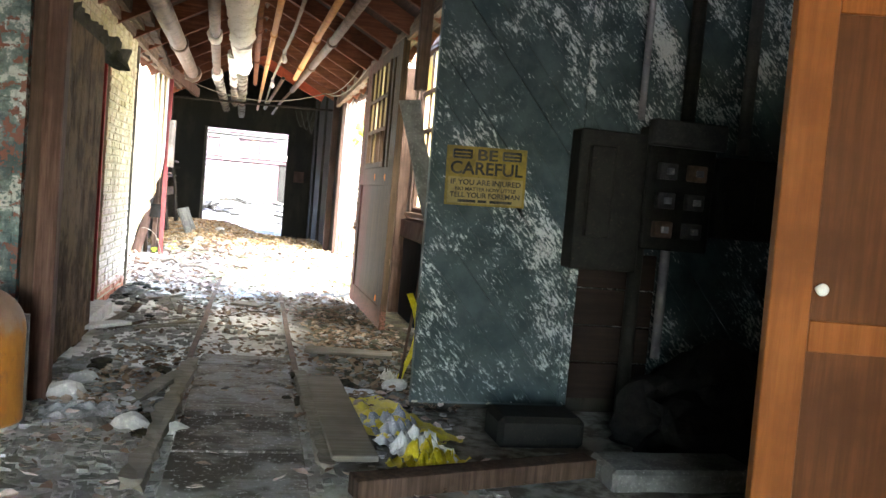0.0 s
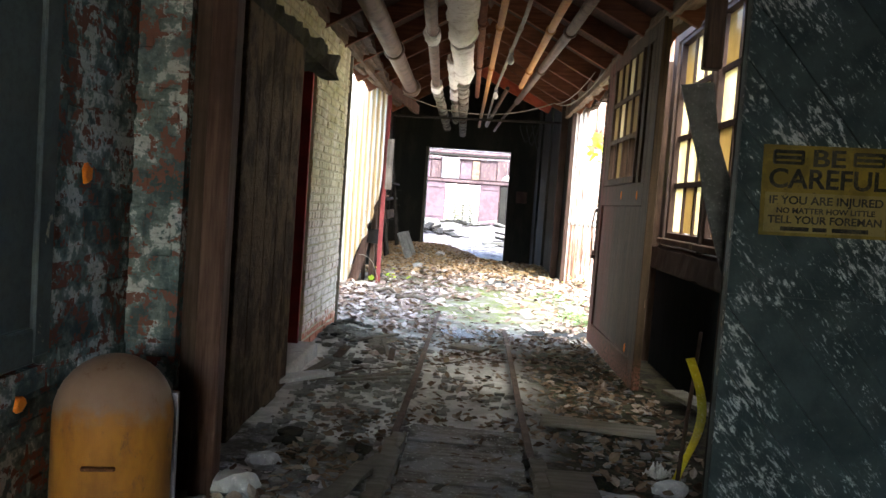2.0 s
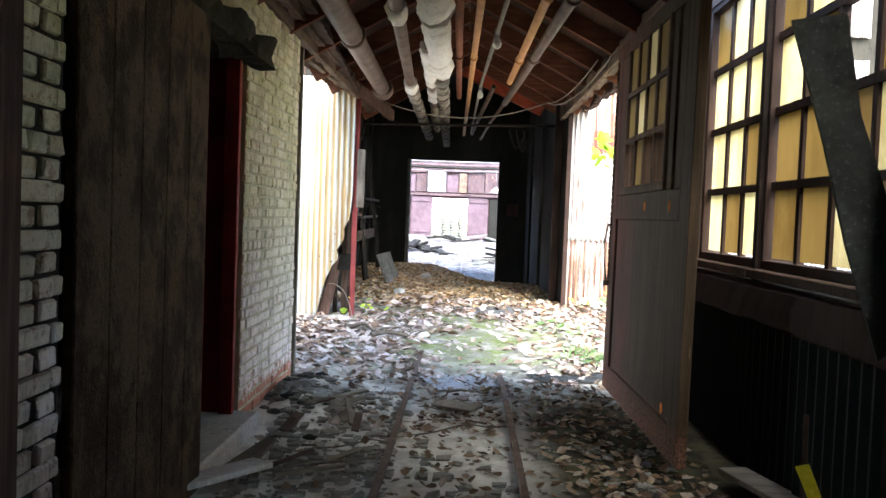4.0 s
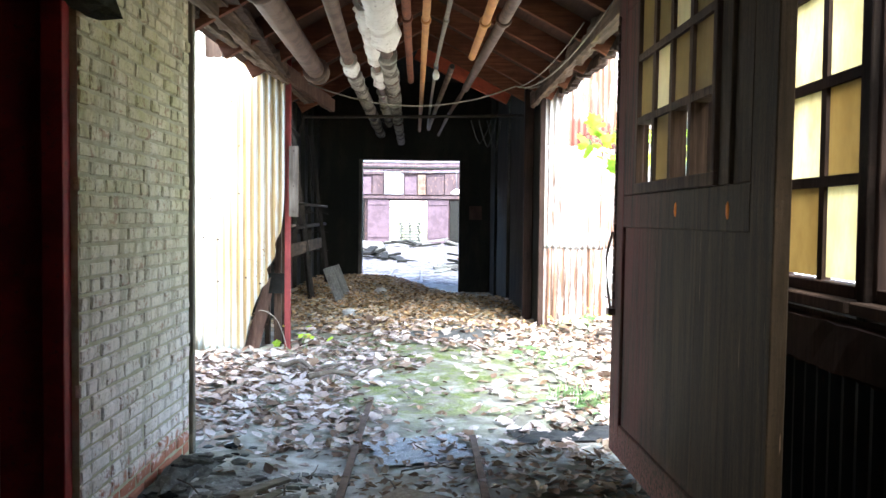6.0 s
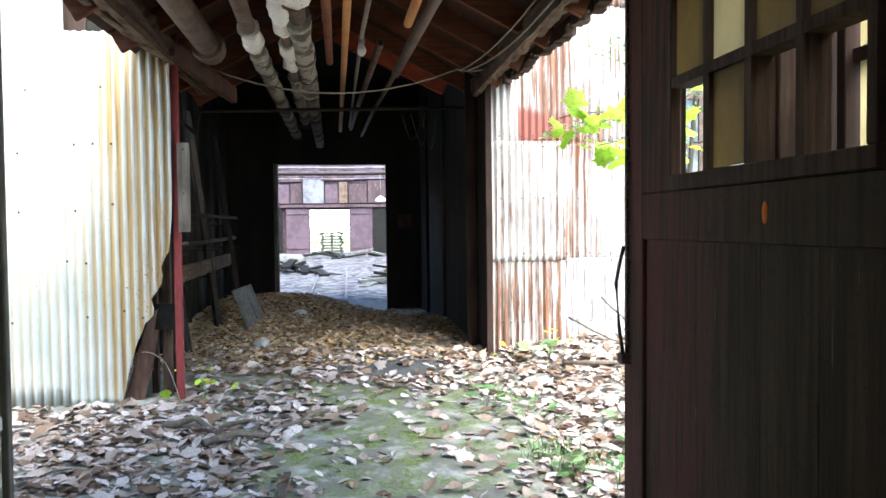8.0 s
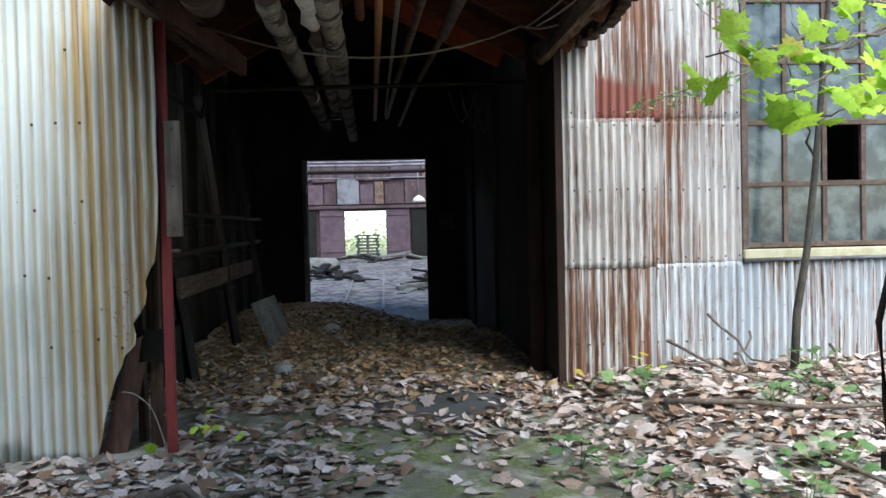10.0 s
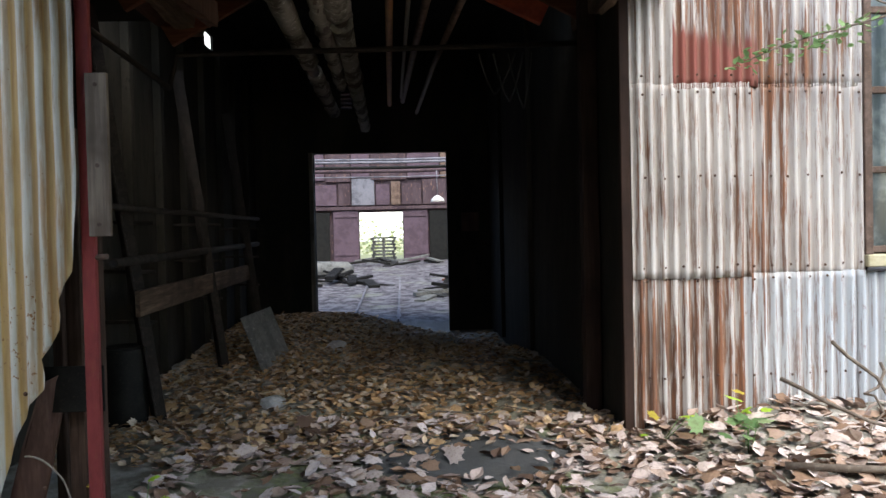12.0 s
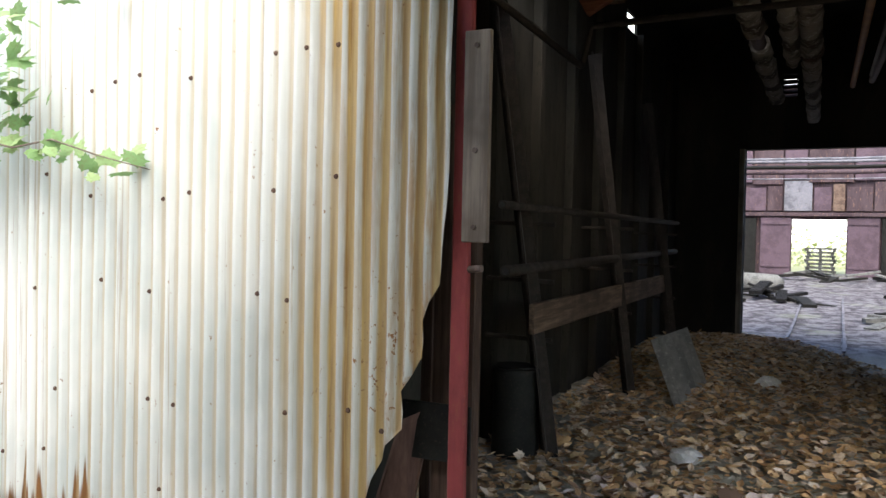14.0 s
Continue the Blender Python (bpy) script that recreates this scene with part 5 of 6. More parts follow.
lf = ceiling_pipe("thick grey-brown pipe under the eave", [(-0.84, 4.85, 2.66), (-0.90, 7.33, 2.70), (-1.03, 11.9, 2.79)], 0.085, "grey_pipe")
collar((-1.03, 11.95, 2.79), 0.12, 0.22, "grey_pipe", lf, "flange")
collar((-0.945, 9.0, 2.735), 0.1, 0.1, "grey_pipe", lf)
for lab, pts, r, m in (
        ("thin orange pipe along the roof", [(0.09, 4.9, 2.66), (0.05, 7.19, 2.70), (-0.14, 18.5, 2.95)], 0.026, "orange_pipe"),
        ("thin dark pipe along the roof", [(-0.07, 4.9, 2.68), (-0.10, 8.0, 2.74), (-0.16, 12.6, 2.82)], 0.03, "rust"),
        ("thin pale conduit with bulbs", [(0.25, 4.9, 2.66), (0.22, 7.16, 2.70), (0.09, 11.6, 2.80), (0.0, 18.0, 2.95)], 0.016, "wire"),
        ("short orange pipe under the roof", [(0.50, 4.9, 2.66), (0.45, 7.13, 2.70), (0.385, 11.1, 2.77)], 0.03, "orange_pipe"),
        ("grey pipe under the eave plate", [(0.66, 4.9, 2.66), (0.60, 7.4, 2.70), (0.43, 13.3, 2.86)], 0.04, "grey_pipe"),
        ("thin open-ended pipe under the roof", [(0.251, 12.22, 2.90), (0.12, 15.5, 2.93), (0.02, 18.4, 2.97)], 0.03, "grey_pipe"),
        ("thin rusty pipe along the dark roof", [(0.42, 13.4, 2.86), (0.3, 16, 2.9), (0.2, 19.2, 2.95)], 0.025, "grey_pipe")):
    ob = ceiling_pipe(lab, pts, r, m)
    for y in (7.6, 9.8):
        if pts[0][1] < 6:
            f = (y - pts[1][1]) / (pts[2][1] - pts[1][1])
            p = tuple(pts[1][k] + f * (pts[2][k] - pts[1][k]) for k in range(3))
            collar(p, r * 1.35, 0.07, m, ob)
# black disc on the capped end imitates the shade inside the pipe
b = B()
tube(b, [(0.251, 12.21, 2.90), (0.251, 12.216, 2.90)], 0.022, 10)
tagged(part("pipe_end_disc", b, "rubber"), "black disc drawn as the shaded hollow of a cut pipe", "pipe")
for p in ((0.175, 8.75, 2.68), (0.09, 11.65, 2.73)):
    bulb = thing("light_bulb", "dusty dead bulb in a lampholder", "lamp", "bulbs on the conduit")
    b = B()
    prof = [(0.012, 0.0), (0.03, 0.02), (0.034, 0.042), (0.026, 0.066), (0.016, 0.085), (0.014, 0.10)]
    tube(b, [(p[0], p[1], p[2] - 0.06 + z) for r, z in prof], [r for r, z in prof], 12)
    part("glass", b, "bulb_glass", bulb)
    b = B()
    tube(b, [(p[0], p[1], p[2] + 0.03), (p[0], p[1], p[2] + 0.09)], 0.022, 10)
    part("lampholder", b, "far_grey", bulb)


def cable(label, pts, r=0.006, sag=0.0, mat="wire"):
    b, out = B(), []
    for a, c in zip(pts, pts[1:]):
        for k in range(10):
            f = k / 10
            out.append(tuple(a[i] + f * (c[i] - a[i]) - (sag * 4 * f * (1 - f) if i == 2 else 0) for i in range(3)))
    out.append(pts[-1])
    tube(b, out, r, 6)
    return tagged(part("hanging_cable", b, mat), label, "cable", "loose cables under the roof")


cable("slack pale cable strung across the passage", [(-1.2, 12.6, 2.78), (0.95, 12.9, 2.83)], 0.008, 0.22)
cable("slack cable end at the eave", [(0.95, 12.9, 2.83), (1.38, 12.8, 2.92)], 0.008, 0.06)
cable("loose wire hanging below the eave", [(1.15, 10.2, 2.85), (0.98, 12.9, 2.82)], 0.006, 0.08)
cable("loose wire hanging below the eave", [(1.2, 9.4, 2.82), (1.02, 12.7, 2.78)], 0.006, 0.12)
for k in range(3):
    cable("loop of tangled wire in the dark shed", [(0.55 + 0.1 * k, 14.37, 2.64), (0.66 + 0.1 * k, 14.4, 2.36 - 0.05 * k), (0.8 + 0.06 * k, 14.37, 2.645)], 0.007, 0.04, "rubber")
b = B()
tube(b, [(-1.58, 14.35, 2.43), (-1.52, 14.35, 2.655), (0.0, 14.36, 2.68), (1.28, 14.4, 2.715)], 0.02, 8)
tagged(part("cross_pipe", b, "dark_iron"), "thin pipe running across the shed mouth", "pipe")
b = B()
tube(b, [(-1.74, 13.0, 2.60), (-1.58, 14.35, 2.43)], 0.02, 8)
tagged(part("stay_rod", b, "dark_iron"), "rusty stay rod at the shed mouth", "rod")
b = B()
rough_beam(b, (-1.46, 11.6, 2.86), (-1.05, 13.4, 2.66), 0.05, 0.14, 4.0)
tagged(part("eave_board", b, "brown_post"), "loose red-brown board hanging at the eave", "board")
b = B()
rough_beam(b, (-1.55, 9.3, 2.76), (-1.40, 12.1, 2.80), 0.12, 0.03, 5.0, 0.5)
tagged(part("eave_board", b, "grey_board"), "splintered grey fascia board at the eave", "board")
for a, c, w, h, roll, m in (((-1.28, 6.4, 2.82), (-1.33, 11.9, 2.83), 0.07, 0.11, 12, "plate_wood"), ((-1.18, 7.9, 2.88), (-1.36, 12.3, 2.76), 0.09, 0.07, -20, "dark_wood"), ((-1.50, 9.2, 2.74), (-1.40, 12.0, 2.76), 0.05, 0.09, 25, "plate_wood")):
    b = B()
    rough_beam(b, a, c, w, h, roll, 0.35)
    tagged(part("eave_board", b, m), "split weathered board along the eave", "board", "split boards along the eave")

# ---- shed mouth ----
b = B()
box(b, -1.375, -1.315, 12.235, 12.268, 0.0, 3.0, 0.006)
tagged(part("corner_post", b, "red_post"), "red-painted corner post of the lean-to", "post")
for x, y, w in ((-1.50, 12.36, 0.07), (-1.62, 12.5, 0.05), (-1.45, 12.5, 0.05)):
    b = B()
    box(b, x, x + w, y, y + 0.06, 0.0, 1.9, 0.005)
    tagged(part("wall_stud", b, "dark_wood"), "dark rotten stud behind the torn sheet", "post", "studs behind the torn sheet")
b = B()
box(b, -1.33, -1.238, 12.212, 12.2345, 1.42, 2.11, 0.003)
plank = tagged(part("nailed_plank", b, "plank_grey"), "bare grey plank nailed to the red post", "plank")
for z in (1.47, 1.72, 2.06):
    b = B()
    tube(b, [(-1.285, 12.206, z), (-1.285, 12.212, z)], 0.009, 8)
    part("nail", b, "iron", plank)
b = B()
tube(b, [(-1.32, 12.25, 1.33), (-1.265, 12.24, 1.335)], 0.012, 8)
tagged(part("post_bolt", b, "iron"), "rusty bolt sticking out of the red post", "bolt")
flap = B()
pts = [(-1.56, 0.80), (-1.66, 0.52), (-1.80, 0.02), (-1.66, 0.0), (-1.56, 0.42), (-1.48, 0.84)]
f0, f1 = [flap.verts.new((x, 12.24 + 0.02 * i, z)) for i, (x, z) in enumerate(pts)], [flap.verts.new((x, 12.25 + 0.02 * i, z)) for i, (x, z) in enumerate(pts)]
flap.faces.new(f0), flap.faces.new(list(reversed(f1)))
for i in range(6):
    flap.faces.new((f0[i], f0[(i + 1) % 6], f1[(i + 1) % 6], f1[i]))
tagged(part("rusty_flap", flap, "brown_post"), "rust-eaten flap below the torn sheet", "metal sheet")
b = B()
box(b, -1.60, -1.32, 12.30, 12.31, 0.66, 0.86, 0.002)
tagged(part("tin_scrap", b, "dark_metal"), "dusty tin scrap behind the torn sheet", "metal sheet")
cable("thin wire springing from the torn sheet", [(-1.62, 12.2, 0.5), (-1.42, 12.1, 0.42), (-1.3, 12.0, 0.14)], 0.004, -0.03)
M["nail"] = worn("nail", (0.07, 0.04, 0.03), (0.1, 0.06, 0.04), (0.04, 0.03, 0.025), 20, 0.7)
nails = B()
for k in range(16):
    for z in (0.42, 0.78, 1.19, 1.62, 2.05, 2.5):
        if random.random() < 0.33:
            x = -1.53 - 0.136 * k + 0.068 * (int(z * 10) % 2) - 0.017
            bmesh.ops.create_cone(nails, cap_ends=True, segments=8, radius1=0.010, radius2=0.006, depth=0.008, matrix=pose(x + 0.01, 12.188, z + 0.12 * (random.random() - 0.5), 90))
tagged(part("roofing_nails", nails, "nail"), "rusty roofing nails over the pale sheets", "nails", "", "stuff")
nails = B()
for k in range(13):
    for z in (0.5, 1.08, 1.16, 1.7, 2.2, 2.3):
        x = 1.42 + 0.11 * k + 0.03 * random.random()
        bmesh.ops.create_cone(nails, cap_ends=True, segments=6, radius1=0.009, radius2=0.005, depth=0.008, matrix=pose(x, 13.483, z + 0.02 * (random.random() - 0.5), 90))
tagged(part("roofing_nails", nails, "nail"), "rusty roofing nails along the sheet laps", "nails", "", "stuff")
b = B()
box(b, 1.295, 1.358, 13.49, 13.548, 0.0, 3.3, 0.006)
tagged(part("shed_post", b, "blackish_wood"), "red-brown corner post at the dark shed", "post")
b = B()
box(b, 1.18, 1.29, 14.0, 14.1, 0.0, 3.4, 0.006)
tagged(part("shed_post", b, "blackish_wood"), "dark inner post of the shed mouth", "post")
for k in range(9):
    y = 13.62 + 0.8 * k
    if k % 3 == 1:
        b = B()
        box(b, 1.25, 1.30, y, y + 0.10, 0.0, 3.6, 0.005)
        tagged(part("wall_stud", b, "black_dark"), "dark stud on the shed side wall", "post", "studs of the shed side walls")
    b = B()
    box(b, -2.2, -2.13, y, y + 0.10, 0.0, 3.6, 0.005)
    tagged(part("wall_stud", b, "black_dark"), "dark stud on the shed side wall", "post", "studs of the shed side walls")
door_edge = B()
box(door_edge, -1.40, -1.335, 20.84, 20.9, 0.1, 2.62, 0.004)
tagged(part("door_edge", door_edge, "grey_board"), "pale edge of the opened shed door", "door jamb")
b = B()
box(b, 0.87, 1.13, 20.86, 20.9, 1.40, 1.68, 0.003)
tagged(part("red_notice", b, "brown_post"), "small faded red notice beside the doorway", "sign")

rack = thing("pipe_rack", "leaning steel rack holding pipes in the dark shed", "rack")
for y, lean, top in ((14.25, 0.30, 3.0), (16.2, 0.2, 2.9), (18.1, 0.15, 2.8)):
    x0, x1 = -1.68, -1.95 - lean * 0.3
    z0 = height(x0, y) - 0.02
    for off, w, h in ((-0.05, 0.11, 0.012), (0.05, 0.11, 0.012), (0, 0.012, 0.1)):
        b = B()
        beam(b, (x0, y + off, z0), (x1, y + off - 0.4 * lean, top), w, h, 0, 0.0)
        part("web" if off == 0 else "flange", b, "dark_iron", rack)
for z, y in ((1.53, 14.25), (1.20, 14.25), (0.86, 14.25), (1.53, 16.2), (1.2, 16.2), (0.86, 16.2), (1.5, 18.1), (1.18, 18.1), (0.86, 18.1)):
    b = B()
    beam(b, (-2.1, y, z - 0.01), (-1.68, y, z - 0.02), 0.03, 0.025)
    part("arm", b, "dark_iron", rack)
for lab, a, c, r, m in (("long rusty pipe resting on the rack", (-1.75, 13.6, 1.60), (-1.80, 18.8, 1.61), 0.022, "dark_iron"), ("long grey pipe resting on the rack", (-1.75, 13.66, 1.26), (-1.865, 19.06, 1.30), 0.03, "dark_iron")):
    b = B()
    tube(b, [a, tuple((a[k] + c[k]) / 2 for k in range(3)), c], r, 12)
    ob = tagged(part("stored_pipe", b, m), lab, "pipe", "pipes on the rack")
    # solid pipe end: a black disc paints the hollow's shade
    b = B()
    tube(b, [(a[0], a[1] - 0.002, a[2]), (a[0], a[1] - 0.0005, a[2])], r * 0.7, 10)
    part("mouth", b, "rubber", ob)
b = B()
beam(b, (-1.74, 14.05, 0.98), (-1.80, 18.2, 0.99), 0.035, 0.17)
tagged(part("stored_board", b, "plate_wood"), "long pale board lying on the rack", "board")
drum = thing("small_drum", "dark steel drum beside the rack", "drum")
b = B()
z0 = height(-1.88, 14.2) - 0.01
tube(b, [(-1.88, 14.2, z0), (-1.88, 14.2, z0 + 0.02), (-1.88, 14.2, z0 + 0.25), (-1.88, 14.2, z0 + 0.49), (-1.88, 14.2, z0 + 0.51)], [0.135, 0.14, 0.135, 0.14, 0.135], 24)
part("shell", b, "dark_metal", drum)
b = B()
tube(b, [(-1.88, 14.2, z0 + 0.511), (-1.88, 14.2, z0 + 0.522)], 0.12, 24)
part("lid", b, "dark_metal", drum)
scrap = B()
rows = []
top_a, top_b, low_a, low_b = Vector((-1.48, 16.0, 0.67)), Vector((-1.385, 17.0, 0.675)), Vector((-1.27, 15.87, 0.2)), Vector((-1.2, 16.9, 0.24))
side = (low_a - top_a).cross(top_b - top_a).normalized()
for i in range(49):
    u = i / 48
    wave = side * (0.045 * math.sin(u * 6 * 2 * math.pi))
    rows.append([scrap.verts.new(low_a.lerp(low_b, u) + wave), scrap.verts.new(top_a.lerp(top_b, u) + wave)])
for p, q in zip(rows, rows[1:]):
    scrap.faces.new((p[0], q[0], q[1], p[1])).smooth = True
bmesh.ops.solidify(scrap, geom=scrap.faces, thickness=0.004)
tagged(part("roofing_scrap", scrap, "stone"), "broken grey corrugated roofing piece on the leaves", "roofing sheet")

# ---- yard: workshop window ----
win = tagged(new("window_3"), "steel-framed factory window with dusty grey panes", "window", "", "structure")
WX, WZ, PW, PH = 2.84, 1.24, 0.325, 0.485
for k in range(5):
    b = B()
    x = WX + PW * k
    box(b, x - 0.02, x + 0.02, 13.53, 13.57, WZ, WZ + PH * 5.4, 0.003)
    part("glazing_bar", b, "iron", win)
for k in range(6):
    b = B()
    z = WZ + PH * k
    box(b, WX, WX + PW * 4, 13.525, 13.572, z - 0.02, z + 0.02, 0.003)
    part("glazing_bar", b, "iron", win)
for i in range(4):
    for j in range(5):
        if (i, j) in {(2, 1)}:
            continue
        b = B()
        box(b, WX + PW * i + 0.015, WX + PW * (i + 1) - 0.015, 13.548, 13.553, WZ + PH * j + 0.015, WZ + PH * (j + 1) - 0.015)
        part("pane", b, "grey_pane", win)
b = B()
box(b, 2.78, 4.2, 13.44, 13.56, 1.135, 1.21, 0.008)
part("window_sill", b, "mortar", win, "peeling cream window sill")
b = B()
box(b, 2.78, 2.83, 13.47, 13.56, 1.21, 3.9, 0.005)
part("window_frame", b, "iron", win)
b = B()
tube(b, [(2.78, 13.45, 1.125), (4.2, 13.45, 1.13)], 0.012, 8)
part("drip_edge", b, "far_grey", win)


# ---- far shed ----
for x0, x1 in ((-2.33, -1.50), (-0.01, 0.80)):
    d = thing("far_sliding_door", "dull purple-grey sliding door standing open", "door", "pair of far sliding doors")
    b = B()
    box(b, x0, x1, 35.46, 35.54, 0.44, 2.13, 0.01)
    part("leaf", b, "purple_door", d)
    for z in (0.66, 1.92):
        b = B()
        box(b, x0 + 0.03, x1 - 0.03, 35.43, 35.465, z, z + 0.07, 0.004)
        part("ledge", b, "purple_door", d)
b = B()
box(b, -3.0, 2.6, 35.4, 35.55, 2.16, 2.27, 0.01)
tagged(part("door_track", b, "far_rust"), "rusty overhead track of the far doors", "rail")
PANELS = [(-4.2, -3.2, 2.32, 3.1, "far_rust"), (-3.15, -2.2, 2.32, 3.0, "purple_door"), (-2.15, -1.75, 2.32, 3.05, "far_rust"), (-1.7, -0.95, 2.32, 3.2, "far_grey"), (-0.9, -0.45, 2.32, 3.0, "purple_door"), (-0.4, -0.1, 2.32, 3.1, "grey_pipe"), (-0.05, 0.6, 2.32, 3.0, "far_rust"), (0.65, 1.5, 2.32, 3.15, "far_rust"), (1.55, 2.8, 2.32, 3.1, "far_rust"),
          (-4.2, -2.6, 3.16, 4.4, "purple_door"), (-2.55, -1.75, 3.1, 4.4, "far_rust"), (-1.7, -1.1, 3.25, 4.4, "purple_door"), (-1.05, 0.1, 3.15, 4.4, "far_rust"), (0.15, 1.2, 3.2, 4.4, "purple_door"), (1.25, 2.8, 3.2, 4.4, "grey_pipe"), (-3.4, -2.45, 0.44, 2.1, "dark_metal"), (0.86, 2.4, 0.44, 2.1, "dark_metal")]
for k, (x0, x1, z0, z1, m) in enumerate(PANELS):
    b = B()
    box(b, x0, x1, 35.52 - 0.004 * k, 35.59, z0, z1, 0.005)
    part("wall_panel", b, m, wall_far)
for y, z, r, m in ((30.0, 3.35, 0.03, "far_grey"), (27.0, 3.02, 0.03, "far_grey"), (33.0, 3.28, 0.06, "far_rust"), (31.5, 3.0, 0.015, "far_grey"), (24.0, 2.66, 0.03, "dark_metal")):
    b = B()
    tube(b, [(-7.0, y, z), (0, y + 0.05, z - 0.03), (6.0, y, z + 0.05)], r, 8)
    tagged(part("overhead_pipe", b, m), "thin pipe spanning the roofless shed", "pipe", "pipes across the far shed")
rail(-0.84, 21.2, 28.0, -0.01, "far_grey")
rail(-0.12, 21.2, 28.0, -0.01, "far_grey")
pallets = thing("pallet_stack", "stack of grey wooden pallets in the far doorway", "pallets")
for k in range(7):
    z = 0.45 + 0.115 * k
    w = 0.44 - 0.03 * (k % 3)
    for j in range(3):
        b = B()
        box(b, -0.71 - w, -0.71 + w, 36.2 + 0.35 * j, 36.32 + 0.35 * j, z + 0.055, z + 0.105)
        part("pallet_board", b, "dark_stone", pallets)
    for s in (-1, 0, 1):
        b = B()
        box(b, -0.75 + s * (w - 0.06), -0.67 + s * (w - 0.06), 36.2, 37.0, z, z + 0.085)
        part("pallet_bearer", b, "dark_stone", pallets)
tank = thing("fallen_cylinder", "grey steel cylinder lying in the far shed", "tank")
b = B()
tube(b, [(-3.6, 29.0, 0.52), (-3.5, 29.0, 0.52), (-1.9, 28.8, 0.5), (-1.4, 28.75, 0.5), (-1.3, 28.7, 0.5)], [0.1, 0.22, 0.22, 0.2, 0.1], 16)
part("shell", b, "dark_stone", tank)


def junk_heap(label, cx, cy, n, spread, mats, seed):
    rnd = random.Random(seed)
    th = thing("scrap_heap", label, "rubble")
    for k in range(n):
        b = B()
        x, y = cx + rnd.gauss(0, spread), cy + rnd.gauss(0, spread * 0.6)
        z = height(x, y) + 0.04 + 0.2 * rnd.random() * max(0, 1 - abs(x - cx) / spread / 2)
        a, l = rnd.random() * 3.1, 0.2 + 0.5 * rnd.random()
        beam(b, (x - l * math.cos(a), y - l * math.sin(a), z - 0.05), (x + l * math.cos(a), y + l * math.sin(a), z + 0.12 * rnd.random()), 0.08 + 0.2 * rnd.random(), 0.03 + 0.05 * rnd.random())
        part("scrap_piece", b, mats[k % len(mats)], th)


junk_heap("heap of black scrap beside the fallen cylinder", -1.6, 27.4, 14, 0.5, ["coal", "dark_metal", "coal"], 3)
junk_heap("heap of scrap and timber in the far shed", 1.7, 27.0, 14, 0.5, ["coal", "dark_metal", "rust"], 5)
junk_heap("broken boards strewn before the far doors", 0.5, 33.5, 16, 1.4, ["dark_stone", "dark_metal", "dark_metal"], 7)
junk_heap("scrap beside the far rails", 1.0, 24.6, 8, 0.4, ["rubber", "dark_stone", "dark_metal"], 9)
b = B()
tube(b, [(1.25, 24.6, 0.1), (1.25, 24.6, 0.36)], [0.16, 0.2], 16)
tagged(part("bucket", b, "rust"), "rusty bucket by the far rails", "bucket")
lamp = thing("pendant_shade", "white enamel lamp shade hanging in the far shed", "lamp")
b = B()
tube(b, [(0.95, 31.0, 2.22), (0.95, 31.0, 2.31), (0.95, 31.0, 2.40)], [0.2, 0.16, 0.04], 16)
part("shade", b, "lagging", lamp)
b = B()
tube(b, [(0.95, 31.0, 2.40), (0.93, 31.0, 3.1)], 0.012, 6)
part("rod", b, "far_grey", lamp)

# backdrop beyond the far door
bd = bpy.data.materials.new("pale_sky")
bd.use_nodes = True
bd.node_tree.nodes["Principled BSDF"].inputs["Emission Color"].default_value = (0.95, 0.97, 0.92, 1)
bd.node_tree.nodes["Principled BSDF"].inputs["Emission Strength"].default_value = 0.3
b = B()
box(b, -60, 60, 98, 98.2, -2, 26)
setting("backdrop", b, bd, "pale overcast sky behind the trees")


# ---- leaves and plants ----
def leaf_cloud(name, label, spots, mat, lobed=False, category="leaves", group=""):
    """Many small curled leaves in one mesh. spots: (place, size, turn, tilt, roll)."""
    if lobed:
        half = [(0.16, 0.03), (0.36, -0.05), (0.37, 0.12), (0.58, 0.25), (0.46, 0.35), (0.62, 0.62), (0.42, 0.57), (0.29, 0.62), (0.25, 0.82), (0.12, 0.8)]
        out = [(0, 0.04)] + half + [(0, 1.02)] + [(-x, y) for x, y in reversed(half)]
        verts = [(0, 0.38, 0.04)] + [(x, y, -0.14 * (x * x + (y - 0.38) ** 2)) for x, y in out]
        faces = [(0, i, i % 22 + 1) for i in range(1, 23)]
    else:
        verts, faces = [(0, 0, 0)], []
        for y, w in ((0.22, 0.24), (0.5, 0.33), (0.78, 0.2)):
            verts += [(-w, y, 0.32 * w), (0, y, -0.03 + 0.25 * (y - 0.5) ** 2), (w, y, 0.32 * w)]
        verts.append((0, 1.05, 0.08))
        faces = [(0, 2, 1), (0, 3, 2), (1, 2, 5, 4), (2, 3, 6, 5), (4, 5, 8, 7), (5, 6, 9, 8), (7, 8, 10), (8, 9, 10)]
    vs, fs = [], []
    for p, s, turn, tilt, roll in spots:
        m = Matrix.Translation(p) @ Euler((tilt, roll, turn)).to_matrix().to_4x4() @ Matrix.Diagonal((s * (0.8 + 0.4 * random.random()), s, s * random.uniform(0.3, 1.8), 1))
        o = len(vs)
        vs += [tuple(m @ Vector(v)) for v in verts]
        fs += [tuple(o + i for i in f) for f in faces]
    me = bpy.data.meshes.new(name)
    me.from_pydata(vs, [], fs)
    me.materials.append(M[mat])
    return me


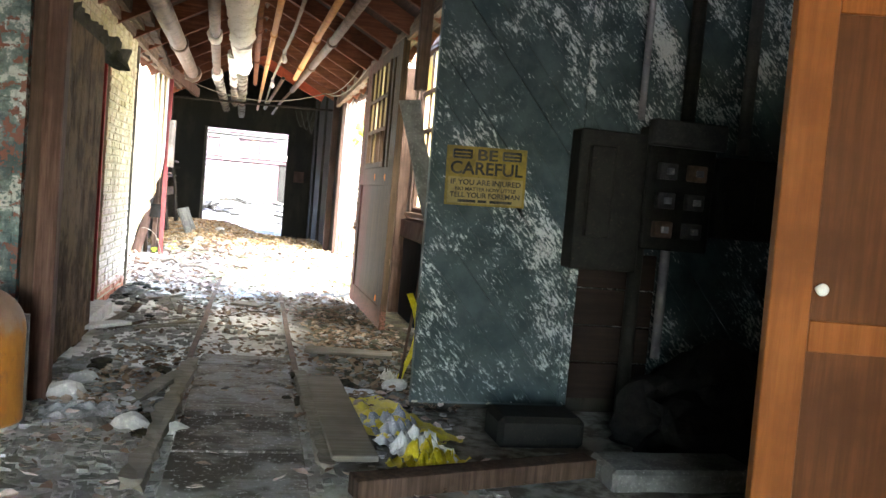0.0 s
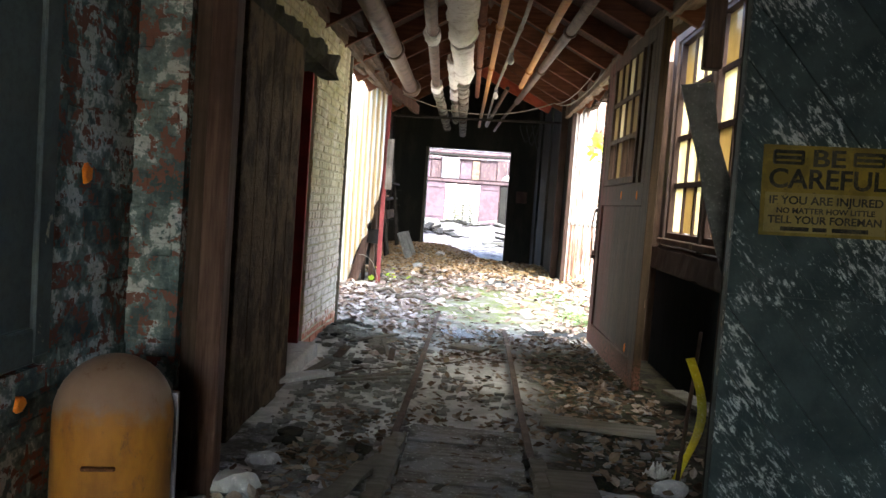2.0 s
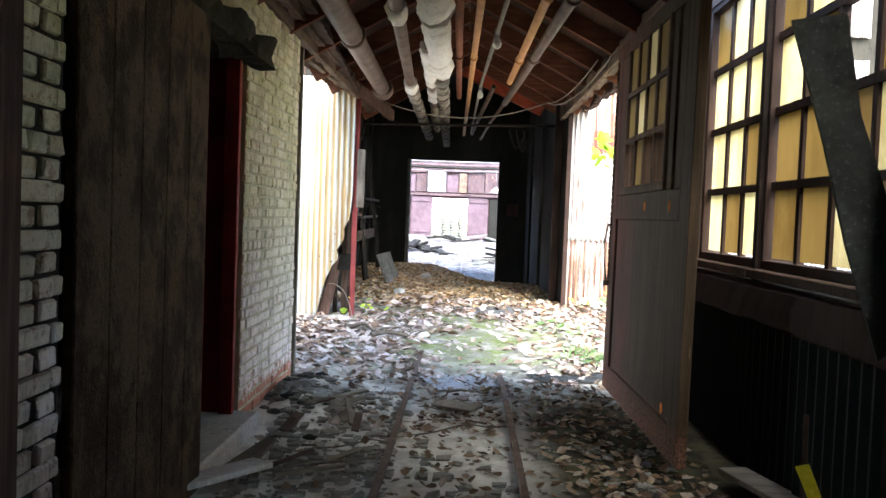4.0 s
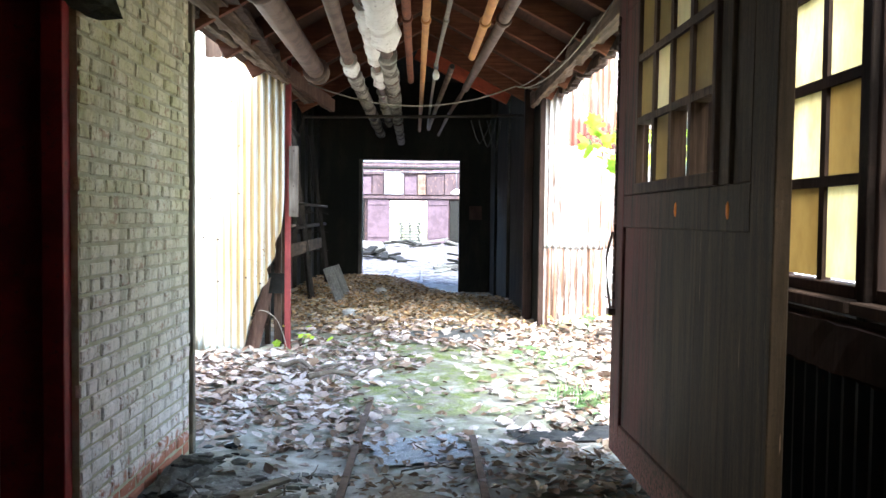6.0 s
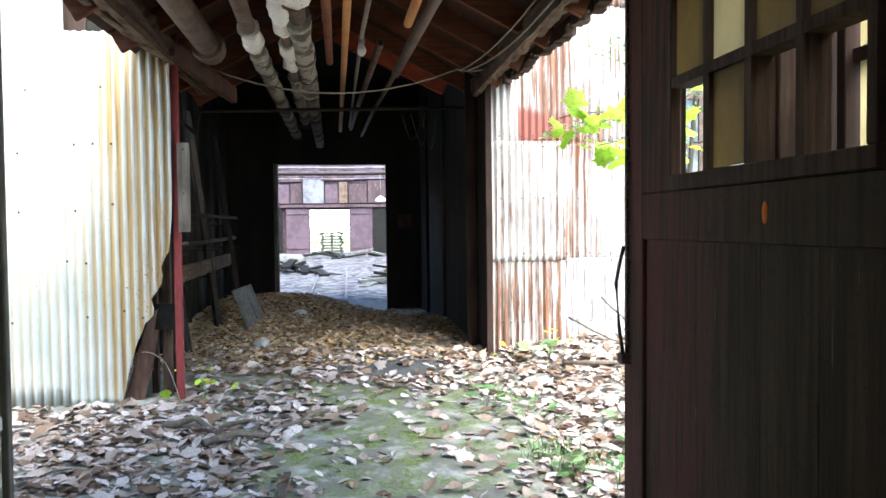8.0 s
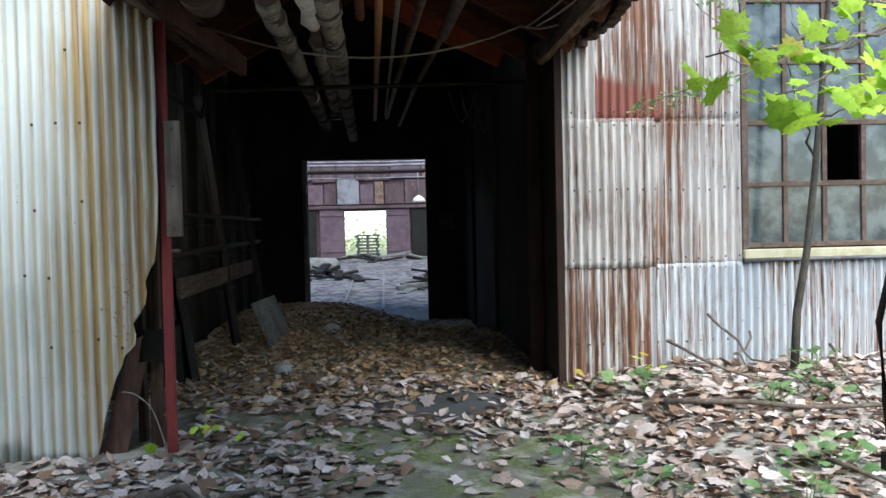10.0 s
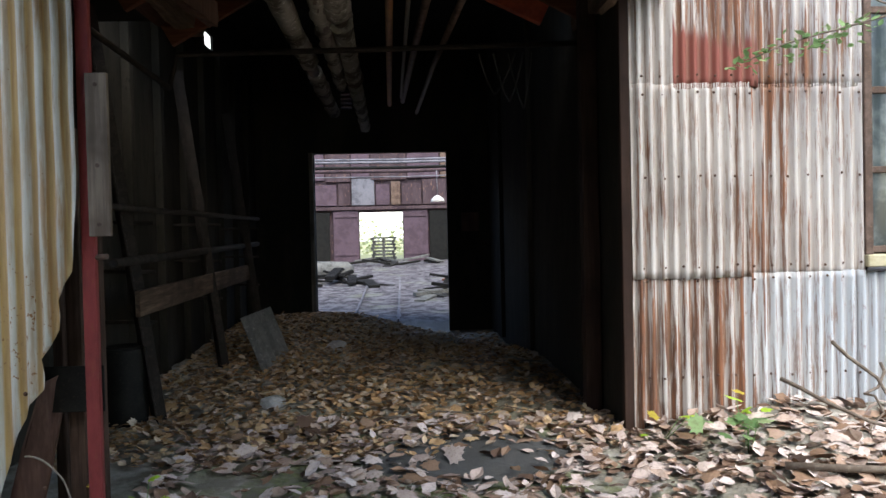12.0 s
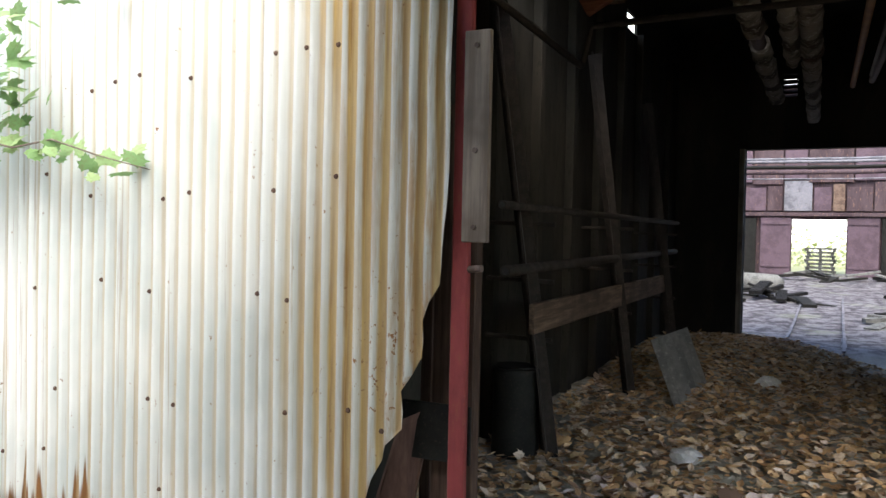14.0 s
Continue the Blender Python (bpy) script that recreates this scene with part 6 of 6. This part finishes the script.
def litter(n, x0, x1, y0, y1, keep, size=(0.06, 0.12)):
    out = []
    while len(out) < n:
        x, y = random.uniform(x0, x1), random.uniform(y0, y1)
        if random.random() > keep(x, y):
            continue
        s = random.uniform(*size)
        out.append(((x, y, height(x, y) + 0.006 + 0.03 * random.random() ** 2), s, random.uniform(0, 6.28), random.gauss(0, 0.28), random.gauss(0, 0.28)))
    return out


def yard_keep(x, y):
    if x < -1.35 and y < 9.2 or x > 1.15 and y < 9.4:
        return 0
    if x < -1.35 and y > 12.15 or x > 1.36 and y > 13.45:
        return 0
    d = math.hypot((x - 0.30) / 0.95, (y - 11.0) / 1.75) + 0.45 * noise.noise((x * 1.5, y * 1.5, 7))
    wet = min(math.hypot((x - 0.35) / 0.72, (y - 13.2) / 0.5), math.hypot((x + 0.85) / 0.4, (y - 12.85) / 0.22)) + 0.3 * noise.noise((x * 3, y * 3, 2))
    return max(0.13, (0.35 if y < 9.6 else 1.0) * min(smooth(0.55, 1.15, d), 0.1 + smooth(0.6, 1.1, wet)))


def shed_keep(x, y):
    return max(0.05, min(1, 1.1 - 0.5 * smooth(0.0, 1.0, x) - 0.5 * smooth(18.5, 20.8, y) - 0.95 * math.exp(-((x - 0.35) / 0.65) ** 2 - ((y - 13.2) / 0.45) ** 2)))


for name, label, spots in (
        ("fallen_leaves", "pale brown fallen leaves over the yard", litter(9800, -5.0, 4.6, 9.1, 13.9, yard_keep, (0.05, 0.105))),
        ("fallen_leaves", "orange-brown leaves heaped in the shed", litter(12000, -2.1, 1.25, 13.2, 20.9, shed_keep, (0.035, 0.08))),
        ("fallen_leaves", "scattered brown leaves along the passage", litter(1900, -1.1, 1.35, 4.4, 9.3, lambda x, y: 0.06 + 0.12 * smooth(7.5, 9.0, y) + 0.8 * smooth(0.25, 0.8, x) + 0.3 * (abs(x) < 0.3), (0.04, 0.085))),
        ("fallen_leaves", "scattered leaves on the first room floor", litter(160, -1.2, 1.2, 3.0, 4.8, lambda x, y: 0.5, (0.05, 0.09)))):
    tagged(new(name, leaf_cloud(name, label, spots, "shed_leaf" if "shed" in label else "brown_leaf" if "passage" in label else "dry_leaf")), label, "leaves", "", "stuff")

for name, label, spots in (("fallen_leaves", "pale lobed leaves over the yard", litter(2600, -4.0, 4.6, 9.1, 13.9, yard_keep, (0.07, 0.125))), ("fallen_leaves", "tan lobed leaves in the shed", litter(1800, -2.1, 1.25, 13.2, 20.0, shed_keep, (0.05, 0.085)))):
    tagged(new(name, leaf_cloud(name, label, spots, "shed_leaf" if "shed" in label else "dry_leaf", True)), label, "leaves", "", "stuff")

for name, label, spots in (("fallen_leaves", "dark damp leaves at the threshold", litter(520, -1.1, 0.45, 3.6, 6.0, lambda x, y: 0.15 + 0.85 * max(0, noise.noise((x * 2.1, y * 2.1, 9)) * 2), (0.035, 0.075))), ("fallen_leaves", "pale leaves along the rails", litter(420, -0.9, 0.6, 7.6, 9.6, lambda x, y: 0.2 + max(0, noise.noise((x * 2, y * 2, 5)) * 2), (0.04, 0.08)))):
    tagged(new(name, leaf_cloud(name, label, spots, "brown_leaf" if "dark" in label else "dry_leaf")), label, "leaves", "", "stuff")

# rubble and dust lumps
rub = []
for k in range(2200):
    x, y = random.choice(((random.uniform(-1.15, -0.35), random.uniform(3.0, 8.8)), (random.uniform(-1.1, 1.2), random.uniform(2.6, 7.5))))
    rub.append((x, y, random.choice((0.006, 0.009, 0.013, 0.02, 0.03))))
vs, fs = [], []
for x, y, s in rub:
    o, z = len(vs), height(x, y)
    for dx in (-1, 1):
        for dy in (-1, 1):
            for dz in (-0.5, 0.7):
                vs.append((x + s * (dx + random.uniform(-0.6, 0.6)), y + s * (dy + random.uniform(-0.6, 0.6)), z + s * (dz + random.uniform(-0.4, 0.4)) * 0.8))
    fs += [tuple(o + i for i in f) for f in ((0, 1, 3, 2), (4, 6, 7, 5), (0, 4, 5, 1), (2, 3, 7, 6), (1, 5, 7, 3), (0, 2, 6, 4))]
me = bpy.data.meshes.new("rubble")
me.from_pydata(vs, [], fs)
me.materials.append(M["crumb"])
tagged(new("rubble", me), "broken mortar and stone crumbs on the floor", "rubble", "", "stuff")
for x, y, s, m in ((-0.55, 4.0, 0.07, "stone"), (-0.62, 4.35, 0.06, "stone"), (-1.0, 4.55, 0.09, "stone"), (-0.95, 4.9, 0.06, "stone"), (-0.7, 16.9, 0.08, "stone"), (-0.95, 14.45, 0.07, "stone"), (-0.32, 3.9, 0.06, "stone"), (1.0, 5.0, 0.06, "stone")):
    b = B()
    bmesh.ops.create_icosphere(b, subdivisions=2, radius=s)
    for v in b.verts:
        v.co = Vector((v.co.x * 1.4, v.co.y, v.co.z * 0.8)) * (1 + 0.35 * noise.noise(v.co * 14 + Vector((x, y, 0)))) + Vector((x, y, height(x, y) + s * 0.4))
    tagged(part("loose_stone", b, m), "loose grey stone lump on the ground", "stone", "loose stones")


def branch(pts, r0, r1, mat="twig"):
    b = B()
    n = len(pts)
    tube(b, pts, [r0 + (r1 - r0) * k / (n - 1) for k in range(n)], 7)
    return b


def wander(a, c, n, amount, seed):
    out = []
    for k in range(n + 1):
        f = k / n
        w = amount * math.sin(math.pi * f)
        out.append(tuple(a[i] + f * (c[i] - a[i]) + w * noise.noise((f * 4 + seed, i * 7.3, seed)) for i in range(3)))
    return out


# fallen sticks
for label, a, c, r in (("pale bare stick lying on the leaves", (-0.95, 10.95, 0.10), (-0.18, 11.58, 0.14), 0.026), ("dark fallen stick in the yard", (-1.30, 11.42, 0.12), (-0.68, 11.46, 0.12), 0.028),
                       ("long thin branch lying in the yard", (1.75, 12.4, 0.28), (3.8, 11.6, 0.34), 0.02), ("arched dead branch in the yard", (1.9, 12.75, 0.62), (2.65, 12.2, 0.28), 0.012), ("arched dead branch in the yard", (2.25, 12.9, 0.78), (2.75, 12.3, 0.28), 0.011),
                       ("dead branch leaning on the sheet wall", (2.7, 13.2, 0.6), (2.35, 12.7, 0.3), 0.01), ("thin dark branch in the yard", (2.0, 10.9, 0.32), (2.7, 9.9, 0.2), 0.012), ("dead branch in the yard", (3.1, 12.8, 0.55), (2.9, 12.0, 0.3), 0.012),
                       ("thin twig on the mound", (-0.2, 13.9, 0.22), (0.9, 14.0, 0.2), 0.008)):
    tagged(part("fallen_branch", branch(wander(a, c, 8, 0.12, a[0]), r, r * 0.4), "twig"), label, "branch", "fallen branches")

clods = random.Random(44)
for k in range(46):
    x, y, size = clods.uniform(-1.1, 1.0), clods.gauss(4.75, 0.6), clods.uniform(0.02, 0.055)
    b = B()
    bmesh.ops.create_icosphere(b, subdivisions=2, radius=size)
    for v in b.verts:
        v.co = Vector((v.co.x * 1.3, v.co.y * 1.3, v.co.z * 0.6)) * (1 + 0.7 * noise.noise(v.co * 22 + Vector((x, y, k)))) + Vector((x, y, height(x, y) + size * 0.25))
    tagged(part("earth_clod", b, "mossy" if k % 3 else "dark_stone"), "dark crumbling clod of earth on the floor", "clod", "clods on the floor")
chips = random.Random(91)
for k in range(16):
    x, y, a, l = chips.uniform(-1.18, -0.62), chips.uniform(6.6, 8.3), chips.gauss(0.5, 0.7), chips.uniform(0.08, 0.26)
    z = height(x, y) + 0.02
    b = B()
    beam(b, (x - l * math.sin(a), y - l * math.cos(a), z), (x + l * math.sin(a), y + l * math.cos(a), z + chips.uniform(0.01, 0.07)), chips.uniform(0.02, 0.07), chips.uniform(0.008, 0.02), chips.uniform(-20, 20), 0.002)
    tagged(part("wood_splinter", b, ("grey_board", "dark_wood", "floor_board")[k % 3]), "broken grey wood splinter by the brick wall", "splinter", "splinters at the wall foot")
for k in range(9):
    x, y, a, l = chips.uniform(-1.0, 0.3), chips.uniform(7.2, 9.4), chips.uniform(0, 3.1), chips.uniform(0.2, 0.5)
    p, q = (x - l * math.cos(a), y - 0.6 * l * math.sin(a)), (x + l * math.cos(a), y + 0.6 * l * math.sin(a))
    tagged(part("fallen_twig", branch(wander((*p, height(*p) + 0.015), (*q, height(*q) + 0.03), 7, 0.1, k + 0.3), 0.007, 0.003), "twig"), "thin bare twig on the dusty floor", "branch", "fallen twigs")

sapling = thing("sapling", "slender maple sapling with bright yellow-green leaves", "tree")
sp = [(3.0, 13.12, 0.22), (3.03, 13.12, 0.75), (3.1, 13.1, 1.2), (3.17, 13.1, 1.8), (3.22, 13.05, 2.6), (3.3, 13.0, 3.8)]
part("trunk", branch(sp, 0.034, 0.018, "bark"), "bark", sapling)
part("limb", branch(wander((3.17, 13.1, 1.9), (2.85, 12.9, 2.6), 6, 0.1, 2), 0.012, 0.004), "bark", sapling)


def spray(tip_from, tip_to, n, size, spread, seed, hang=0.1):
    rnd = random.Random(seed)
    out = []
    for k in range(n):
        f = rnd.random()
        p = [tip_from[i] + f * (tip_to[i] - tip_from[i]) + rnd.gauss(0, spread[i]) for i in range(3)]
        out.append((p, size * rnd.uniform(0.6, 1.25), rnd.uniform(0, 6.28) if hang < 0.5 else rnd.gauss(0, 0.8), rnd.gauss(hang, 0.45), rnd.gauss(0, 0.45)))
    return out


def bough(name, label, limbs, spots, mat, lobed, category="tree"):
    th = thing(name, label, category)
    for k, (a, c, r) in enumerate(limbs):
        part("limb", branch(wander(a, c, 7, 0.12, k + 1.5), r, r * 0.35), "twig", th)
    me = leaf_cloud("leaves", "", spots, mat, lobed)
    ob = new("leaves", me)
    ob.parent = th
    return th


for k, (a, c, r) in enumerate((((3.26, 13.02, 3.2), (2.1, 10.5, 2.25), 0.016), ((2.1, 10.5, 2.25), (1.12, 10.1, 2.02), 0.009), ((2.1, 10.5, 2.25), (1.3, 9.95, 1.86), 0.008), ((2.5, 11.4, 2.6), (1.9, 10.2, 2.5), 0.008), ((3.28, 13.02, 3.0), (4.4, 12.7, 2.85), 0.012), ((3.2, 13.08, 2.2), (3.5, 12.4, 2.28), 0.009))):
    part("limb", branch(wander(a, c, 7, 0.15, k + 1.5), r, r * 0.35), "twig", sapling)
crown = new("leaves", leaf_cloud("leaves", "", spray((1.18, 10.1, 1.98), (1.8, 10.25, 2.06), 28, 0.105, (0.05, 0.12, 0.05), 1, 0.75) + spray((1.34, 9.95, 1.8), (1.95, 10.2, 1.86), 34, 0.1, (0.06, 0.12, 0.05), 2, 0.75) + spray((1.65, 10.2, 2.15), (2.3, 10.6, 2.45), 30, 0.09, (0.1, 0.15, 0.1), 3, 0.75) + spray((3.3, 12.4, 2.3), (4.46, 12.75, 2.89), 30, 0.14, (0.14, 0.2, 0.14), 9, 0.75), "maple_leaf", True))
crown.parent = sapling
crown["label"] = "bright yellow-green maple leaves"
bough("locust_branch", "fine-leaved green branch before the sheet wall", [((3.4, 12.9, 2.75), (1.72, 12.7, 2.22), 0.01), ((2.6, 12.8, 2.45), (2.1, 12.7, 2.95), 0.006), ((3.0, 12.8, 2.6), (2.7, 12.7, 3.1), 0.006), ((3.38, 13.0, 3.4), (2.4, 12.8, 3.1), 0.008)],
      spray((1.72, 12.7, 2.22), (2.4, 12.75, 2.42), 110, 0.045, (0.04, 0.08, 0.035), 4) + spray((2.2, 12.75, 2.95), (3.0, 12.8, 3.1), 150, 0.045, (0.1, 0.08, 0.06), 5) + spray((2.9, 12.8, 2.5), (3.4, 12.8, 2.9), 110, 0.045, (0.1, 0.08, 0.08), 6), "green_leaf", False)
bough("maple_branch", "drooping green maple branch before the pale wall", [((-4.6, 11.4, 2.5), (-3.3, 11.95, 1.8), 0.01), ((-3.6, 11.85, 1.9), (-2.5, 12.0, 1.66), 0.006), ((-4.6, 11.3, -0.1), (-4.55, 11.4, 2.6), 0.03)],
      spray((-3.3, 11.98, 1.74), (-2.5, 12.0, 1.65), 26, 0.08, (0.04, 0.05, 0.03), 7, 0.7) + spray((-3.7, 11.9, 1.75), (-3.15, 11.95, 2.2), 90, 0.08, (0.12, 0.06, 0.14), 8, 0.7), "green_leaf", True)


def tuft(x, y, n, size, mat, label, lobed, seed, tall=0.16):
    rnd = random.Random(seed)
    spots = []
    z = height(x, y)
    stems = B()
    for k in range(n):
        a, r, h = rnd.uniform(0, 6.28), abs(rnd.gauss(0, 0.12)), tall * rnd.uniform(0.3, 1)
        px, py = x + r * math.cos(a), y + r * math.sin(a)
        spots.append(((px, py, z + h), size * rnd.uniform(0.6, 1.2), a - 1.57, rnd.uniform(-0.2, 0.5), rnd.gauss(0, 0.3)))
        if k % 2 == 0:
            tube(stems, [(x + 0.3 * (px - x), y + 0.3 * (py - y), z - 0.01), (px, py, z + h)], [0.003, 0.002], 4)
    th = thing("weed", label, "plant", "weeds in the yard")
    tagged(part("stems", stems, "green_leaf", th), "", "", "", "stuff")
    ob = new("leaves", leaf_cloud("leaves", "", spots, mat, lobed))
    ob.parent = th


WEEDS = [(1.15, 10.25, 14), (1.4, 9.95, 16), (1.02, 11.7, 12), (1.2, 11.3, 12), (1.7, 9.8, 20), (1.9, 10.9, 20), (2.2, 11.3, 22), (1.75, 10.4, 22), (2.6, 10.7, 30), (2.3, 10.1, 26), (1.75, 12.8, 12), (2.4, 12.2, 16), (3.0, 11.4, 24), (3.15, 13.05, 18), (2.9, 12.5, 12)]
for k, (x, y, n) in enumerate(WEEDS):
    tuft(x, y, n, 0.085, "green_leaf", "low leafy weed among fallen leaves", k % 2 == 0, 20 + k)
for k, (x, y) in enumerate(((-1.22, 12.45), (-1.15, 12.15), (1.4, 13.25), (1.9, 13.2))):
    tuft(x, y, 5, 0.075, "maple_leaf", "pale seedling at the foot of the post", True, 50 + k, 0.2)
for k, (x, y, n) in enumerate(((1.15, 10.6, 50), (1.35, 10.3, 50))):
    b = B()
    rnd = random.Random(60 + k)
    for i in range(n):
        a, l = rnd.uniform(0, 6.28), rnd.uniform(0.06, 0.16)
        px, py, z = x + rnd.gauss(0, 0.09), y + rnd.gauss(0, 0.09), height(x, y)
        q = [(px, py, z), (px + 0.25 * l * math.cos(a), py + 0.25 * l * math.sin(a), z + 0.7 * l), (px + 0.7 * l * math.cos(a), py + 0.7 * l * math.sin(a), z + 0.85 * l)]
        s = Vector((-math.sin(a), math.cos(a), 0)) * 0.004
        v = [b.verts.new(Vector(p) + d) for p in q[:2] for d in (s, -s)] + [b.verts.new(q[2])]
        b.faces.new((v[0], v[1], v[3], v[2])), b.faces.new((v[2], v[3], v[4]))
    tagged(part("grass_tuft", b, "green_leaf"), "tuft of thin grass in the yard", "grass", "", "stuff")

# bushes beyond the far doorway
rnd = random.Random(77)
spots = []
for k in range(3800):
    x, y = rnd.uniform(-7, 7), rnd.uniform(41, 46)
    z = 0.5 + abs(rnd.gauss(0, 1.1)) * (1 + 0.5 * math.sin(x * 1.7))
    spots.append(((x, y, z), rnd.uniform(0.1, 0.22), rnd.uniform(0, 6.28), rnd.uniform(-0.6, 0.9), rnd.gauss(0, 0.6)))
tagged(new("far_bushes", leaf_cloud("far_bushes", "", spots, "hazed_leaf")), "haze-paled yellow-green bushes beyond the far door", "bushes", "", "stuff")


# ---- bricks ----
def brick_mesh(l, h, d, seed):
    rnd = random.Random(seed)
    b = B()
    box(b, -l / 2, l / 2, -d, 0.0, -h / 2, h / 2, 0.007)
    for v in b.verts:
        v.co += Vector((rnd.uniform(-1, 1) * 0.003, rnd.uniform(-1, 1) * 0.003, rnd.uniform(-1, 1) * 0.002))
    bmesh.ops.recalc_face_normals(b, faces=b.faces)
    me = bpy.data.meshes.new("brick")
    b.to_mesh(me)
    b.free()
    return me


def lay(parent, length, z0, z1, mat, place, skip=lambda u, z: False, course=0.071, proud=0.028):
    """Courses of bricks along u; place(u, z) gives each pose; every sixth course is of headers."""
    meshes = {}
    for kind, l in (("s", 0.198), ("h", 0.095), ("q", 0.06)):
        meshes[kind] = []
        for s in range(4):
            me = brick_mesh(l, course - 0.011, proud + 0.012, s * 7 + ord(kind))
            me.materials.append(M[mat])
            meshes[kind].append(me)
    rnd, n = random.Random(int(length * 1000)), 0
    k = 0
    z = z0 + course / 2
    while z < z1:
        head = k % 6 == 3
        u = (0.0 if k % 2 else -0.104) if not head else -0.05 * (k % 4 == 1)
        while u < length - 0.03:
            l = 0.106 if head else 0.209
            a, c = max(u, 0.0), min(u + l, length)
            if c - a > 0.045:
                kind = "s" if c - a > 0.16 else "h" if c - a > 0.08 else "q"
                mid = (a + c) / 2
                if not skip(mid, z):
                    ob = new("brick", rnd.choice(meshes[kind]))
                    ob.parent = parent
                    ob.matrix_world = place(mid, z + rnd.uniform(-0.003, 0.003)) @ pose(0, rnd.uniform(-0.007, 0.004), 0, rnd.uniform(-1.2, 1.2), 0, rnd.uniform(-0.8, 0.8))
                    n += 1
            u += l
        z += course
        k += 1
    return n


# local y points into the wall, so the face looks along -y
lay(wall_brick, 1.50, 0.02, 2.92, "lime_brick", lambda u, z: pose(-1.401, 7.60 + u, z, 0, 0, 90), proud=0.016)
lay(wall_brick, 2.78, 2.40, 2.92, "lime_brick", lambda u, z: pose(-1.401, 4.82 + u, z, 0, 0, 90), proud=0.016)
lay(wall_north, 0.235, 0.0, 2.9, "blue_brick", lambda u, z: pose(-1.495 + u, 4.49, z, 0, 0, 0), proud=0.016)
lay(wall_west, 1.15, 0.0, 2.5, "blue_brick", lambda u, z: pose(-1.490, 3.33 + u, z, 0, 0, 90), lambda u, z: 3.33 + u < 3.92 and z > 0.64, proud=0.016)
lay(wall_north, 0.47, 0.0, 2.4, "lime_brick", lambda u, z: pose(-1.262, 4.64 + u, z, 0, 0, 90), proud=0.014)
